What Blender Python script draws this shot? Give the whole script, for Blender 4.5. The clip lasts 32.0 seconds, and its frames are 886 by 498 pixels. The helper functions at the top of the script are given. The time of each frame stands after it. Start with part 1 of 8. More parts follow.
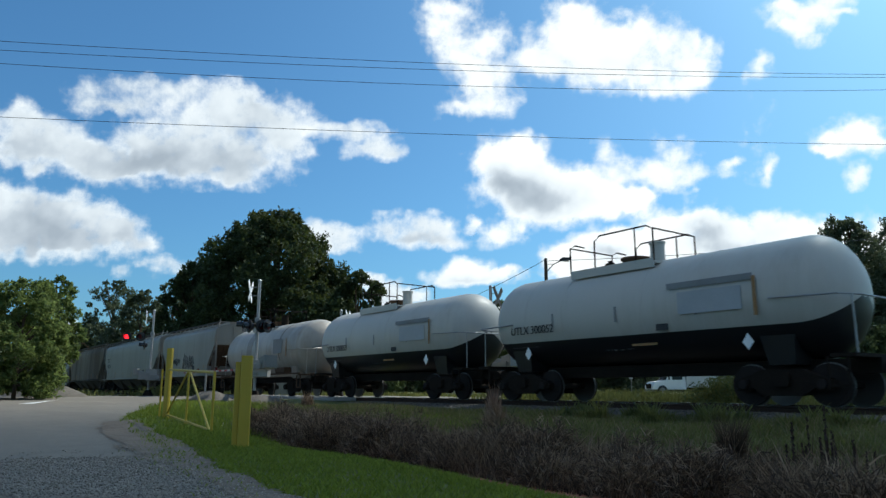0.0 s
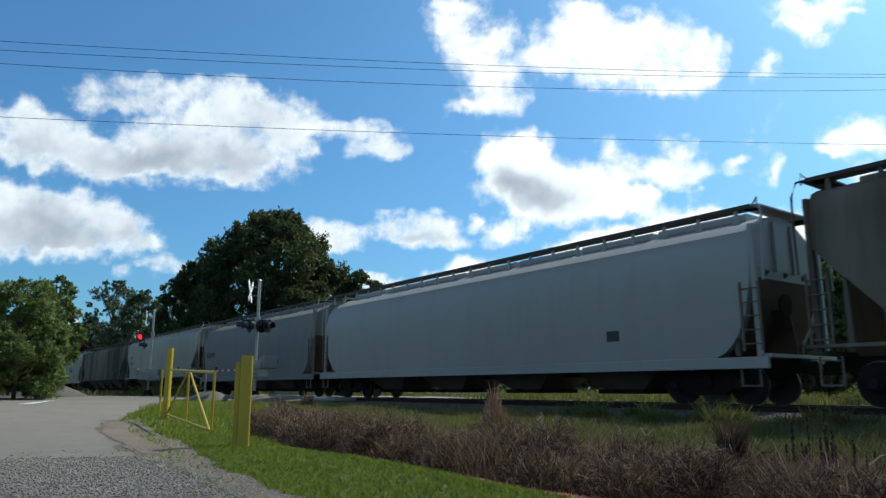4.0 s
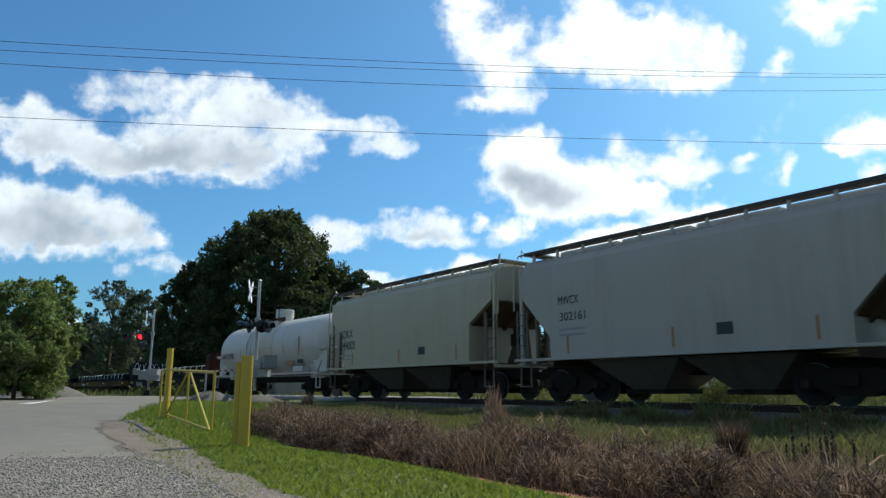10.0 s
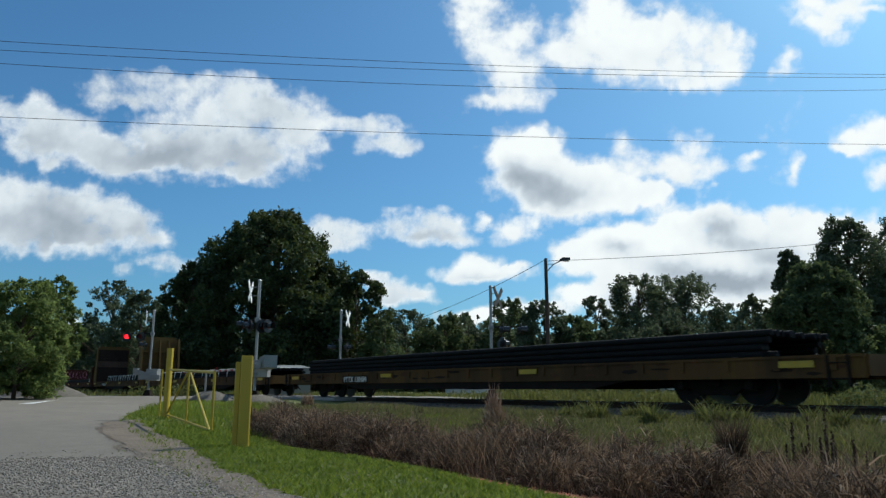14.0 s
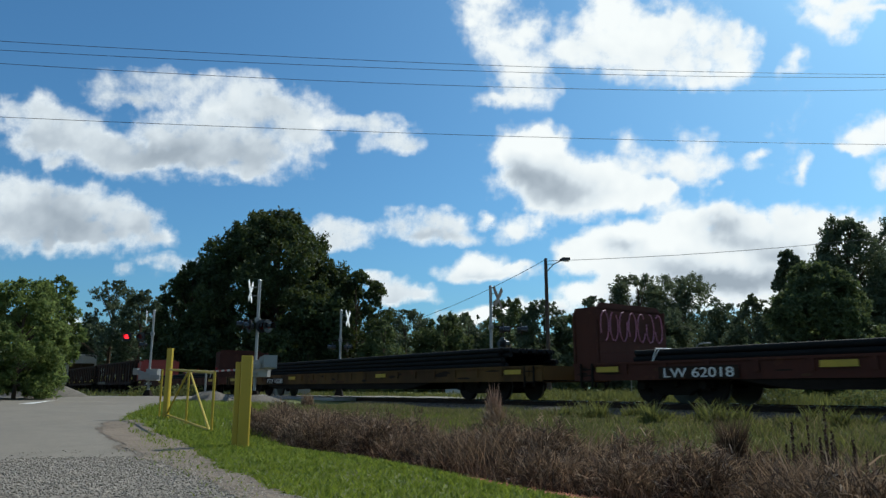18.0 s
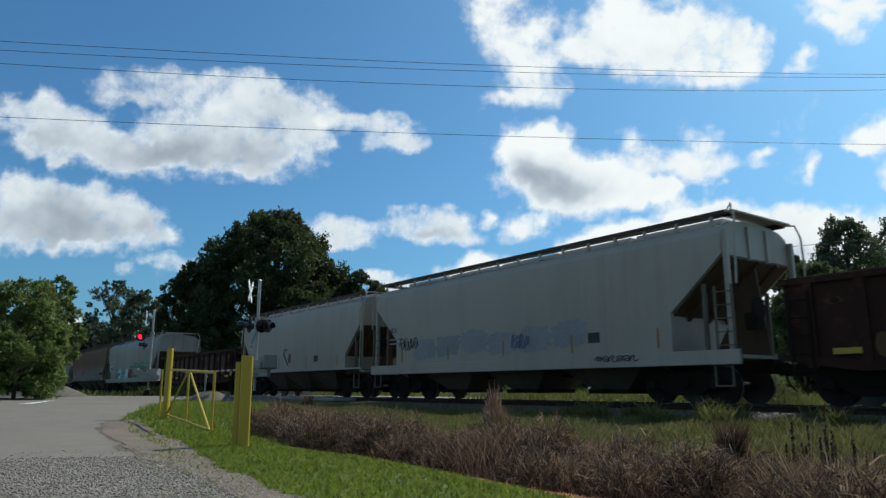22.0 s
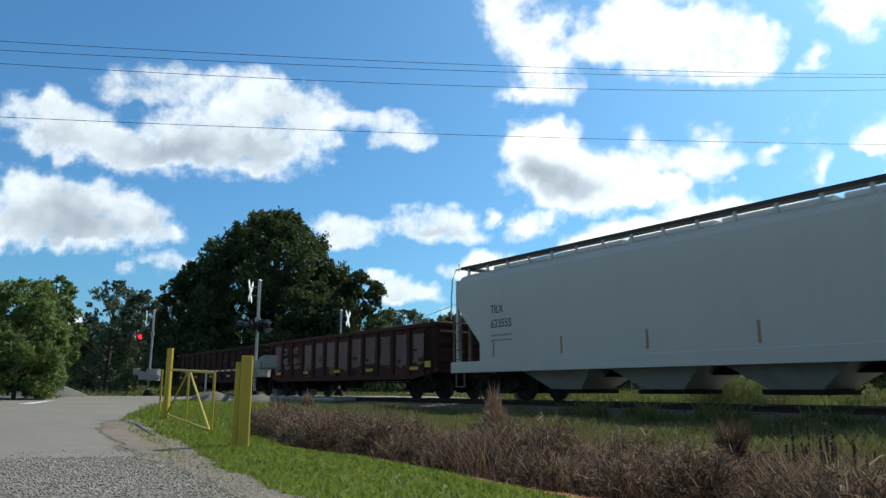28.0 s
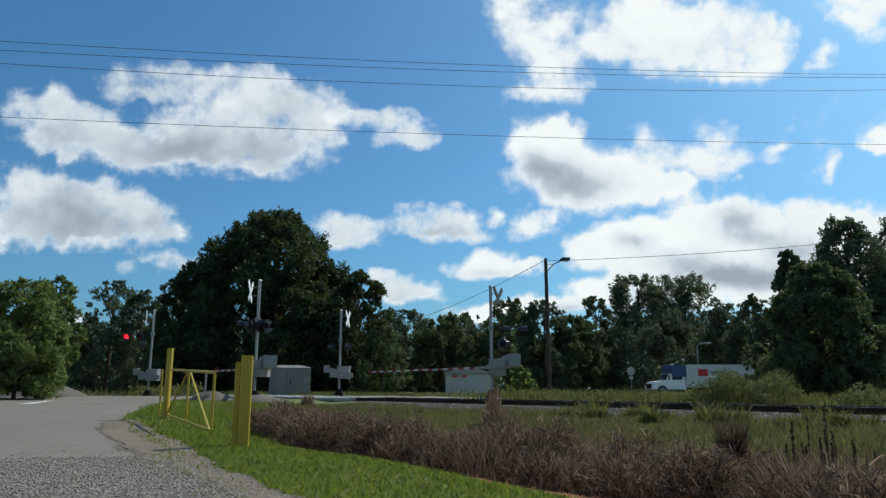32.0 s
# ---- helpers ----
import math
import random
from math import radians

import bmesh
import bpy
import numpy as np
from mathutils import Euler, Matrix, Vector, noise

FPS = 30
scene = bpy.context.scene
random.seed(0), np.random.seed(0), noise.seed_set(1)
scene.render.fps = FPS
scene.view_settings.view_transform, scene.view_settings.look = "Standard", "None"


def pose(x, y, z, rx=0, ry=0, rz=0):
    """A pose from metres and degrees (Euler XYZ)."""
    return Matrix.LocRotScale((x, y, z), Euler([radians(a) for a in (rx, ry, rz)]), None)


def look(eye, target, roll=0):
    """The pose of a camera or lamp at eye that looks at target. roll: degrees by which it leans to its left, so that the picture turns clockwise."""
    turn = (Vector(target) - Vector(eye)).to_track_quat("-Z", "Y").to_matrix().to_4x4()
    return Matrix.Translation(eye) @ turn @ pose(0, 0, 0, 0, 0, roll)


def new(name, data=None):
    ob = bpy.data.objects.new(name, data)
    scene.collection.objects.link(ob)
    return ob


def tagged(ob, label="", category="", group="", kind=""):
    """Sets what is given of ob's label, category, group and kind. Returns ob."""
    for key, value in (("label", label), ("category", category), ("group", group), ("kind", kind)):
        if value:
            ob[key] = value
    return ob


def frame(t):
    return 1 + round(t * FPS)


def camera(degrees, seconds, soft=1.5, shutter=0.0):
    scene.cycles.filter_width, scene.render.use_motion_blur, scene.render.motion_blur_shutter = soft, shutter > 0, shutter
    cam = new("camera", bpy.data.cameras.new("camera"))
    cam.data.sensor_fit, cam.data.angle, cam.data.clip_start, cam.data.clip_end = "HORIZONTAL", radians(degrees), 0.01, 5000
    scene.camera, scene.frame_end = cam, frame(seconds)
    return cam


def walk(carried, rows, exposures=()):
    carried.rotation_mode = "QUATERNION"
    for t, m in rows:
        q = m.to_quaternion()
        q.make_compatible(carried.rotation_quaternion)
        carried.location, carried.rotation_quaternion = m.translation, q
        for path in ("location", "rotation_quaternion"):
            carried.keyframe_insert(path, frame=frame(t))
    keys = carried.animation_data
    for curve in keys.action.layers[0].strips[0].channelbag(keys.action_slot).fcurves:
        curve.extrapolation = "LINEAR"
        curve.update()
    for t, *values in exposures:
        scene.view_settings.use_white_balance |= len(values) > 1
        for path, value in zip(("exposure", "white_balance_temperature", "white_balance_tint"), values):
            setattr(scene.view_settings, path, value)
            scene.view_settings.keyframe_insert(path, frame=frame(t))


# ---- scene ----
# camera on a low tripod beside the road, looking slightly up over the line
cam = camera(64.607, 32.0, soft=1.4, shutter=0.07)
EYE = pose(0, 0, 1.0, 90 + 11.265, 0, 0)
EXPOSURES = [(t, ev, 6280, 4) for t, ev in ((0, -0.02), (1.5, -0.05), (3, 0.05), (6, 0.05), (9, 0.10), (11, 0.06), (11.8, -0.16), (13, -0.20), (18, -0.20), (22.8, -0.24), (24, -0.10), (25, 0.05), (28, 0.10), (29, 0.10), (30, -0.08), (31, -0.25), (32, -0.25))]
walk(cam, [(0, EYE), (32, EYE)], EXPOSURES)

# sun behind the train, ahead and to the right
SUN_AZ, SUN_EL = 50.0, 47.0
world = bpy.data.worlds.new("sky")
scene.world = world
world.use_nodes = True
wn = world.node_tree.nodes
wn.clear()
w_out = wn.new("ShaderNodeOutputWorld")
w_bg = wn.new("ShaderNodeBackground")
w_sky = wn.new("ShaderNodeTexSky")
w_sky.sky_type = "NISHITA"
w_sky.sun_disc = False
w_sky.sun_elevation = radians(SUN_EL)
w_sky.sun_rotation = radians(SUN_AZ)
w_sky.altitude = 100
w_sky.air_density = 1.0
w_sky.dust_density = 1.8
w_sky.ozone_density = 2.2
w_bg.inputs["Strength"].default_value = 0.111
w_mix = wn.new("ShaderNodeMix")
w_mix.data_type, w_mix.blend_type = "RGBA", "MULTIPLY"
w_mix.inputs[0].default_value = 1.0
w_mix.inputs[7].default_value = (0.53, 0.94, 1.19, 1.0)      # clear humid summer air: less red than the model's
world.node_tree.links.new(w_sky.outputs[0], w_mix.inputs[6])
world.node_tree.links.new(w_mix.outputs[2], w_bg.inputs[0])
world.node_tree.links.new(w_bg.outputs[0], w_out.inputs[0])
sun_data = bpy.data.lights.new("sun", "SUN")
sun_data.energy, sun_data.angle, sun_data.color = 5.0, radians(0.53), (1.0, 0.95, 0.87)
sun = new("sun", sun_data)
_d = Vector((math.sin(radians(SUN_AZ)) * math.cos(radians(SUN_EL)), math.cos(radians(SUN_AZ)) * math.cos(radians(SUN_EL)), math.sin(radians(SUN_EL))))
sun.matrix_world = look(_d * 60, (0, 0, 0))

# ---------------------------------------------------------------- plan
THETA = radians(36.4538)
CT, ST = math.cos(THETA), math.sin(THETA)
RAIL = 0.62          # top of rail
SIDE_N = 14.82       # near side of the widest cars, metres from the camera
TRACK_N = SIDE_N + 1.6
SPEED = 22.3
U0 = 10.95
YAW = math.degrees(math.atan2(-CT, ST))


def at(t, n, z=0.0):
    """World place from metres along the track (to the right), metres out from the camera, and height."""
    return Vector((n * CT + t * ST, n * ST - t * CT, z))


def sstep(a, b, x):
    x = np.clip((x - a) / (b - a), 0, 1)
    return x * x * (3 - 2 * x)


def ground_z(x, y):
    """Height of the ground: gentle rise to the line, ditch in front of it, flat beyond."""
    x, y = np.asarray(x, float), np.asarray(y, float)
    n, t = x * CT + y * ST, x * ST - y * CT
    z = 0.05 + 0.0135 * np.clip(y, -5, 36)
    z = z + (0.36 - z) * sstep(21, 30, n)
    shoulder = sstep(8.6, 13.2, n) * (1 - sstep(19.5, 23, n))
    z = z * (1 - shoulder) + shoulder * 0.33
    cross = np.exp(-(((t + 36 - 0.9 * (n - 16.4)) / 11.0) ** 4)) * sstep(6, 12, n) * (1 - sstep(22, 30, n))
    z = z * (1 - cross) + cross * 0.545
    ditch = 0.6 * sstep(4.1, 5.6, n) * (1 - sstep(7.0, 9.5, n)) * sstep(-20, -13, t)
    z = z - 0.42 * ditch * (1 - cross)
    z = z - 0.9 * sstep(120, 400, np.hypot(x, y))
    z = z + 0.025 * np.sin(x * 1.3 + y * 0.7) * np.cos(y * 1.1 - x * 0.4) * sstep(2.6, 4, n)
    return z


def gz(x, y):
    return float(ground_z(x, y))


# ---------------------------------------------------------------- node materials
def _mat(name):
    m = bpy.data.materials.new(name)
    m.use_nodes = True
    nt = m.node_tree
    return m, nt, nt.nodes["Principled BSDF"]


def _noise(nt, scale, detail=4.0, rough=0.6, stretch=None, space="Object"):
    tc = nt.nodes.new("ShaderNodeTexCoord")
    n = nt.nodes.new("ShaderNodeTexNoise")
    n.inputs["Scale"].default_value = scale
    n.inputs["Detail"].default_value = detail
    n.inputs["Roughness"].default_value = rough
    if stretch:
        mp = nt.nodes.new("ShaderNodeMapping")
        mp.inputs["Scale"].default_value = stretch
        nt.links.new(tc.outputs[space], mp.inputs["Vector"])
        nt.links.new(mp.outputs[0], n.inputs["Vector"])
    else:
        nt.links.new(tc.outputs[space], n.inputs["Vector"])
    return n.outputs["Fac"]


def _ramp(nt, fac, stops):
    r = nt.nodes.new("ShaderNodeValToRGB")
    els = r.color_ramp.elements
    while len(els) < len(stops):
        els.new(0.5)
    for e, (p, c) in zip(els, stops):
        e.position, e.color = p, (*c, 1.0)
    nt.links.new(fac, r.inputs[0])
    return r.outputs[0]


def _mix(nt, fac, a, b, mode="MIX"):
    m = nt.nodes.new("ShaderNodeMix")
    m.data_type, m.blend_type = "RGBA", mode
    for sock, v in ((m.inputs[0], fac), (m.inputs[6], a), (m.inputs[7], b)):
        if isinstance(v, (int, float)):
            sock.default_value = v
        elif isinstance(v, tuple):
            sock.default_value = (*v, 1.0)
        else:
            nt.links.new(v, sock)
    return m.outputs[2]


def _bump(nt, bsdf, height, strength=0.3, dist=0.02):
    b = nt.nodes.new("ShaderNodeBump")
    b.inputs["Strength"].default_value, b.inputs["Distance"].default_value = strength, dist
    nt.links.new(height, b.inputs["Height"])
    nt.links.new(b.outputs[0], bsdf.inputs["Normal"])


def plain(name, c, rough=0.6, metal=0.0, var=0.25, scale=8.0, bump=0.15):
    """A surface of one colour with fine and broad variation."""
    m, nt, b = _mat(name)
    dark = tuple(v * (1 - var) for v in c)
    light = tuple(min(1, v * (1 + var)) for v in c)
    broad, fine = _noise(nt, scale * 0.25, 3), _noise(nt, scale * 4, 5)
    col = _mix(nt, 0.45, _ramp(nt, broad, [(0.3, dark), (0.7, light)]), _ramp(nt, fine, [(0.3, dark), (0.7, light)]))
    nt.links.new(col, b.inputs["Base Color"])
    b.inputs["Roughness"].default_value, b.inputs["Metallic"].default_value = rough, metal
    b.inputs["Specular IOR Level"].default_value = 0.15 if rough > 0.8 else 0.5
    _bump(nt, b, fine, bump, 0.005)
    return m


def car_paint(name, c, grime=(0.12, 0.10, 0.08), amount=0.5, rust=0.15, rough=0.48, bands=0.0, top=None):
    """Weathered freight-car enamel: streaks that run down, broad stains, dust patches, spots of rust, rust from the roof."""
    m, nt, b = _mat(name)
    fine = _noise(nt, 30, 4)
    streak = _noise(nt, 1.3, 6, 0.7, (1.5, 1.0, 0.13))
    patch = _noise(nt, 0.33, 3, 0.55, (1.0, 1.0, 0.7))
    spots = _noise(nt, 2.7, 6, 0.7)
    base = _mix(nt, _ramp(nt, fine, [(0.3, (0, 0, 0)), (0.8, (0.35, 0.35, 0.35))]), c, tuple(v * 0.85 for v in c))
    if top:
        tc = nt.nodes.new("ShaderNodeTexCoord")
        sep = nt.nodes.new("ShaderNodeSeparateXYZ")
        nt.links.new(tc.outputs["Object"], sep.inputs[0])
        ad = nt.nodes.new("ShaderNodeMath")
        ad.operation = "MULTIPLY_ADD"
        nt.links.new(_noise(nt, 0.8, 5, 0.6, (1.0, 1.0, 0.4)), ad.inputs[0])
        ad.inputs[1].default_value = 1.6
        nt.links.new(sep.outputs[2], ad.inputs[2])
        mr = nt.nodes.new("ShaderNodeMapRange")
        mr.inputs["From Min"].default_value, mr.inputs["From Max"].default_value = 2.80, 3.6
        nt.links.new(ad.outputs[0], mr.inputs["Value"])
        base = _mix(nt, mr.outputs[0], base, top)
    s = _ramp(nt, streak, [(0.45, (0, 0, 0)), (0.80, (amount,) * 3)])
    where = _noise(nt, 0.5, 3, 0.5, (0.8, 1.0, 0.5))
    s = _mix(nt, _ramp(nt, where, [(0.40, (0, 0, 0)), (0.62, (1, 1, 1))]), (0.0, 0.0, 0.0), s)
    col = _mix(nt, s, base, grime)
    p = _ramp(nt, patch, [(0.5, (0, 0, 0)), (0.72, (amount * 0.8,) * 3)])
    col = _mix(nt, p, col, tuple(0.5 * (u + v) for u, v in zip(c, grime)))
    if bands:
        bd = _noise(nt, 0.24, 5, 0.62, (1.0, 0.0, 0.10))
        col = _mix(nt, _ramp(nt, bd, [(0.43, (0, 0, 0)), (0.56, (bands,) * 3)]), col, grime)
    r = _ramp(nt, spots, [(0.66 - rust * 0.3, (0, 0, 0)), (0.78, (min(1, rust * 4),) * 3)])
    col = _mix(nt, r, col, (0.13, 0.055, 0.028))
    nt.links.new(col, b.inputs["Base Color"])
    dull = max(c) < 0.2          # old dark paint has lost its gloss
    b.inputs["Roughness"].default_value = 0.75 if dull else rough
    b.inputs["Specular IOR Level"].default_value = 0.10 if dull else 0.45
    _bump(nt, b, spots, 0.08, 0.01)
    return m


def leaf_mat(name, dark, light, glow=0.35, through_tint=(0.35, 0.40, 0.05)):
    m, nt, b = _mat(name)
    gi = nt.nodes.new("ShaderNodeNewGeometry")
    col = _ramp(nt, gi.outputs["Random Per Island"], [(0.0, dark), (0.6, tuple(0.5 * (u + v) for u, v in zip(dark, light))), (1.0, light)])
    big = _noise(nt, 0.35, 3)
    col = _mix(nt, _ramp(nt, big, [(0.35, (0, 0, 0)), (0.7, (0.5, 0.5, 0.5))]), col, dark)
    nt.links.new(col, b.inputs["Base Color"])
    b.inputs["Roughness"].default_value = 0.7
    b.inputs["Specular IOR Level"].default_value = 0.2
    tr = nt.nodes.new("ShaderNodeBsdfTranslucent")
    nt.links.new(_mix(nt, 0.3, col, through_tint), tr.inputs["Color"])
    mx = nt.nodes.new("ShaderNodeMixShader")
    mx.inputs[0].default_value = glow
    nt.links.new(b.outputs[0], mx.inputs[1])
    nt.links.new(tr.outputs[0], mx.inputs[2])
    nt.links.new(mx.outputs[0], nt.nodes["Material Output"].inputs["Surface"])
    return m


def glow_mat(name, c, strength):
    m, nt, b = _mat(name)
    b.inputs["Base Color"].default_value = (*c, 1)
    b.inputs["Emission Color"].default_value = (*c, 1)
    b.inputs["Emission Strength"].default_value = strength
    return m


def ground_mat(name):
    """Rough grassland: green turf, dry straw and bare red clay in the ditch."""
    m, nt, b = _mat(name)
    fine, mid, broad = _noise(nt, 14, 6, 0.7), _noise(nt, 1.7, 5), _noise(nt, 0.22, 3)
    grass = _ramp(nt, fine, [(0.3, (0.05, 0.065, 0.010)), (0.7, (0.14, 0.165, 0.03))])
    straw = _ramp(nt, fine, [(0.3, (0.06, 0.052, 0.022)), (0.7, (0.17, 0.15, 0.07))])
    col = _mix(nt, _ramp(nt, mid, [(0.45, (0, 0, 0)), (0.68, (0.75, 0.75, 0.75))]), grass, straw)
    col = _mix(nt, _ramp(nt, broad, [(0.4, (0, 0, 0)), (0.65, (0.5, 0.5, 0.5))]), col, grass)
    nt.links.new(col, b.inputs["Base Color"])
    b.inputs["Roughness"].default_value = 0.9
    _bump(nt, b, fine, 0.6, 0.04)
    return m


def stone_mat(name, dark, light, scale=9.0, broad_mix=0.4, rough=0.85, bump=0.5):
    """Asphalt and loose stone: speckled chips with worn, paler patches."""
    m, nt, b = _mat(name)
    tc = nt.nodes.new("ShaderNodeTexCoord")
    vo = nt.nodes.new("ShaderNodeTexVoronoi")
    vo.inputs["Scale"].default_value = scale
    nt.links.new(tc.outputs["Object"], vo.inputs["Vector"])
    sep = nt.nodes.new("ShaderNodeSeparateColor")
    nt.links.new(vo.outputs["Color"], sep.inputs[0])
    chips = _ramp(nt, sep.outputs[0], [(0.0, dark), (1.0, light)])
    broad = _noise(nt, 0.28, 4)
    mid = _noise(nt, 2.2, 5)
    mean = tuple(0.55 * (u + v) for u, v in zip(dark, light))
    col = _mix(nt, broad_mix, chips, _ramp(nt, broad, [(0.3, dark), (0.5, mean), (0.7, light)]))
    col = _mix(nt, 0.35, col, _ramp(nt, mid, [(0.3, dark), (0.7, light)]))
    nt.links.new(col, b.inputs["Base Color"])
    b.inputs["Roughness"].default_value = rough
    _bump(nt, b, vo.outputs["Distance"], bump, 0.02)
    return m


def island_mat(name, dark, light, rough=0.85):
    m, nt, b = _mat(name)
    gi = nt.nodes.new("ShaderNodeNewGeometry")
    nt.links.new(_ramp(nt, gi.outputs["Random Per Island"], [(0.0, dark), (1.0, light)]), b.inputs["Base Color"])
    b.inputs["Roughness"].default_value = rough
    return m


M = {}
M["ground"] = ground_mat("rough_grassland")
M["asphalt"] = stone_mat("worn_asphalt", (0.108, 0.092, 0.072), (0.190, 0.163, 0.128), 42, 0.6, 0.85, 0.25)
M["gravel"] = stone_mat("grey_gravel", (0.10, 0.086, 0.070), (0.29, 0.252, 0.205), 34, 0.25, 0.9, 0.9)
M["heap_stone"] = stone_mat("dark_heaped_stone", (0.055, 0.048, 0.040), (0.17, 0.148, 0.122), 20, 0.3, 0.95, 0.8)
M["chips"] = island_mat("gravel_chips", (0.095, 0.083, 0.068), (0.32, 0.282, 0.235))
M["ballast"] = stone_mat("ballast", (0.040, 0.034, 0.028), (0.145, 0.125, 0.105), 16, 0.3, 0.9, 1.0)
M["ballast_stone"] = island_mat("ballast_stones", (0.042, 0.036, 0.029), (0.17, 0.147, 0.12))
M["clay"] = stone_mat("red_clay", (0.20, 0.055, 0.025), (0.36, 0.12, 0.055), 6, 0.5, 0.9, 0.5)
M["white_line"] = plain("road_line_paint", (0.62, 0.62, 0.60), 0.7, 0, 0.2)
M["rail"] = plain("rail_steel", (0.040, 0.026, 0.019), 0.9, 0.0, 0.3, 6)
M["rail_top"] = plain("worn_rail_head", (0.55, 0.55, 0.56), 0.25, 1.0, 0.1)
M["tie"] = plain("creosoted_timber", (0.055, 0.042, 0.034), 0.9, 0, 0.4, 6, 0.5)
M["steel"] = plain("dark_running_gear", (0.017, 0.0128, 0.0095), 0.95, 0.0, 0.4, 5)
M["wheel"] = plain("wheel_steel", (0.022, 0.018, 0.016), 0.9, 0.0, 0.3, 5)
M["tread"] = plain("wheel_tread", (0.10, 0.095, 0.09), 0.45, 0.6, 0.1)
M["galv"] = plain("galvanised_steel", (0.235, 0.232, 0.225), 0.5, 0.35, 0.15, 6)
M["alu"] = plain("aluminium_paint", (0.30, 0.297, 0.288), 0.45, 0.3, 0.15, 6)
M["black"] = plain("black_enamel", (0.011, 0.011, 0.012), 0.4, 0, 0.3)
M["yellow"] = car_paint("yellow_enamel", (0.40, 0.285, 0.022), (0.20, 0.14, 0.03), 0.35, 0.05, 0.5)
M["white"] = plain("white_enamel", (0.78, 0.78, 0.77), 0.5, 0, 0.08)
M["red"] = plain("red_sheeting", (0.45, 0.025, 0.02), 0.5, 0, 0.15)
M["arm_red"] = plain("faded_red_arm_paint", (0.25, 0.020, 0.018), 0.6, 0, 0.2)
M["arm_white"] = plain("dusty_white_arm_paint", (0.42, 0.41, 0.39), 0.6, 0, 0.2)
M["dark_red_lens"] = plain("dark_red_lens", (0.10, 0.008, 0.008), 0.15, 0, 0.1)
M["red_glow"] = glow_mat("lit_red_lens", (1.0, 0.012, 0.022), 3.2)
M["bark"] = plain("bark", (0.09, 0.065, 0.045), 0.95, 0, 0.4, 5, 0.8)
M["pole_wood"] = plain("weathered_pole_timber", (0.060, 0.046, 0.036), 0.9, 0, 0.35, 4, 0.6)
M["leaf_oak"] = leaf_mat("deep_oak_foliage", (0.017, 0.030, 0.014), (0.066, 0.093, 0.044), 0.18)
M["leaf_grey"] = leaf_mat("silvery_foliage", (0.048, 0.062, 0.036), (0.185, 0.210, 0.130), 0.38, (0.26, 0.31, 0.13))
M["leaf_dark"] = leaf_mat("dark_foliage", (0.036, 0.052, 0.032), (0.155, 0.186, 0.115), 0.34, (0.22, 0.27, 0.11))
M["leaf_mid"] = leaf_mat("mid_foliage", (0.038, 0.057, 0.026), (0.128, 0.160, 0.078), 0.36, (0.28, 0.33, 0.09))
M["leaf_light"] = leaf_mat("bright_foliage", (0.058, 0.096, 0.030), (0.205, 0.258, 0.092), 0.58, (0.34, 0.40, 0.10))
M["grass"] = leaf_mat("mown_turf_blades", (0.075, 0.115, 0.013), (0.235, 0.275, 0.045), 0.42)
M["grass_rough"] = leaf_mat("rough_grass_blades", (0.058, 0.066, 0.021), (0.188, 0.190, 0.070), 0.35, (0.30, 0.30, 0.06))
M["grass_straw"] = leaf_mat("straw_grass_blades", (0.085, 0.074, 0.034), (0.26, 0.215, 0.118), 0.33, (0.36, 0.30, 0.14))
M["weed_dry"] = leaf_mat("dry_weed_stems", (0.058, 0.034, 0.022), (0.46, 0.32, 0.215), 0.33, (0.40, 0.27, 0.16))
M["weed_dock"] = leaf_mat("rusty_dock_seed", (0.022, 0.014, 0.012), (0.085, 0.052, 0.040), 0.2, (0.16, 0.10, 0.07))
M["weed_plume"] = leaf_mat("tan_seed_plume", (0.16, 0.095, 0.07), (0.42, 0.28, 0.21), 0.35, (0.4, 0.27, 0.2))
M["weed_dark"] = leaf_mat("dead_dock_stems", (0.030, 0.019, 0.014), (0.115, 0.075, 0.052), 0.22, (0.20, 0.13, 0.08))
M["wire"] = plain("weathered_cable", (0.03, 0.035, 0.045), 0.7, 0, 0.1)
M["lamp_steel"] = plain("dark_weathered_steel", (0.045, 0.040, 0.036), 0.7, 0.2, 0.2, 5)
M["hood_black"] = plain("glossy_black_hood", (0.02, 0.02, 0.022), 0.22, 0.0, 0.15)
M["glass"] = plain("dark_glazing", (0.02, 0.025, 0.03), 0.08, 0, 0.1)
M["lamp_glass"] = plain("lamp_lens", (0.55, 0.50, 0.42), 0.3, 0, 0.1)
M["litter"] = stone_mat("dead_weed_litter", (0.045, 0.028, 0.020), (0.14, 0.095, 0.065), 20, 0.4, 0.95, 0.8)
M["grating"] = plain("dark_steel_grating", (0.040, 0.036, 0.032), 0.8, 0.0, 0.3)
# brown grime, darkened further for the shadow under the car bodies
M["bay"] = car_paint("shaded_grimy_bay", (0.105, 0.085, 0.065), (0.03, 0.024, 0.018), 0.8, 0.2)
M["bay_pale"] = car_paint("dusty_pale_bay", (0.40, 0.37, 0.32), (0.12, 0.10, 0.08), 0.6, 0.1)
M["lining_pale"] = plain("worn_timber_lining", (0.085, 0.055, 0.042), 0.95, 0, 0.3, 4, 0.3)
M["lining"] = plain("dark_timber_lining", (0.028, 0.019, 0.015), 0.9, 0, 0.4, 4, 0.4)
M["dirt"] = stone_mat("bare_brown_dirt", (0.062, 0.046, 0.033), (0.20, 0.152, 0.108), 18, 0.5, 0.95, 0.7)
M["text_black"] = plain("black_stencil", (0.02, 0.02, 0.022), 0.6, 0, 0.2)
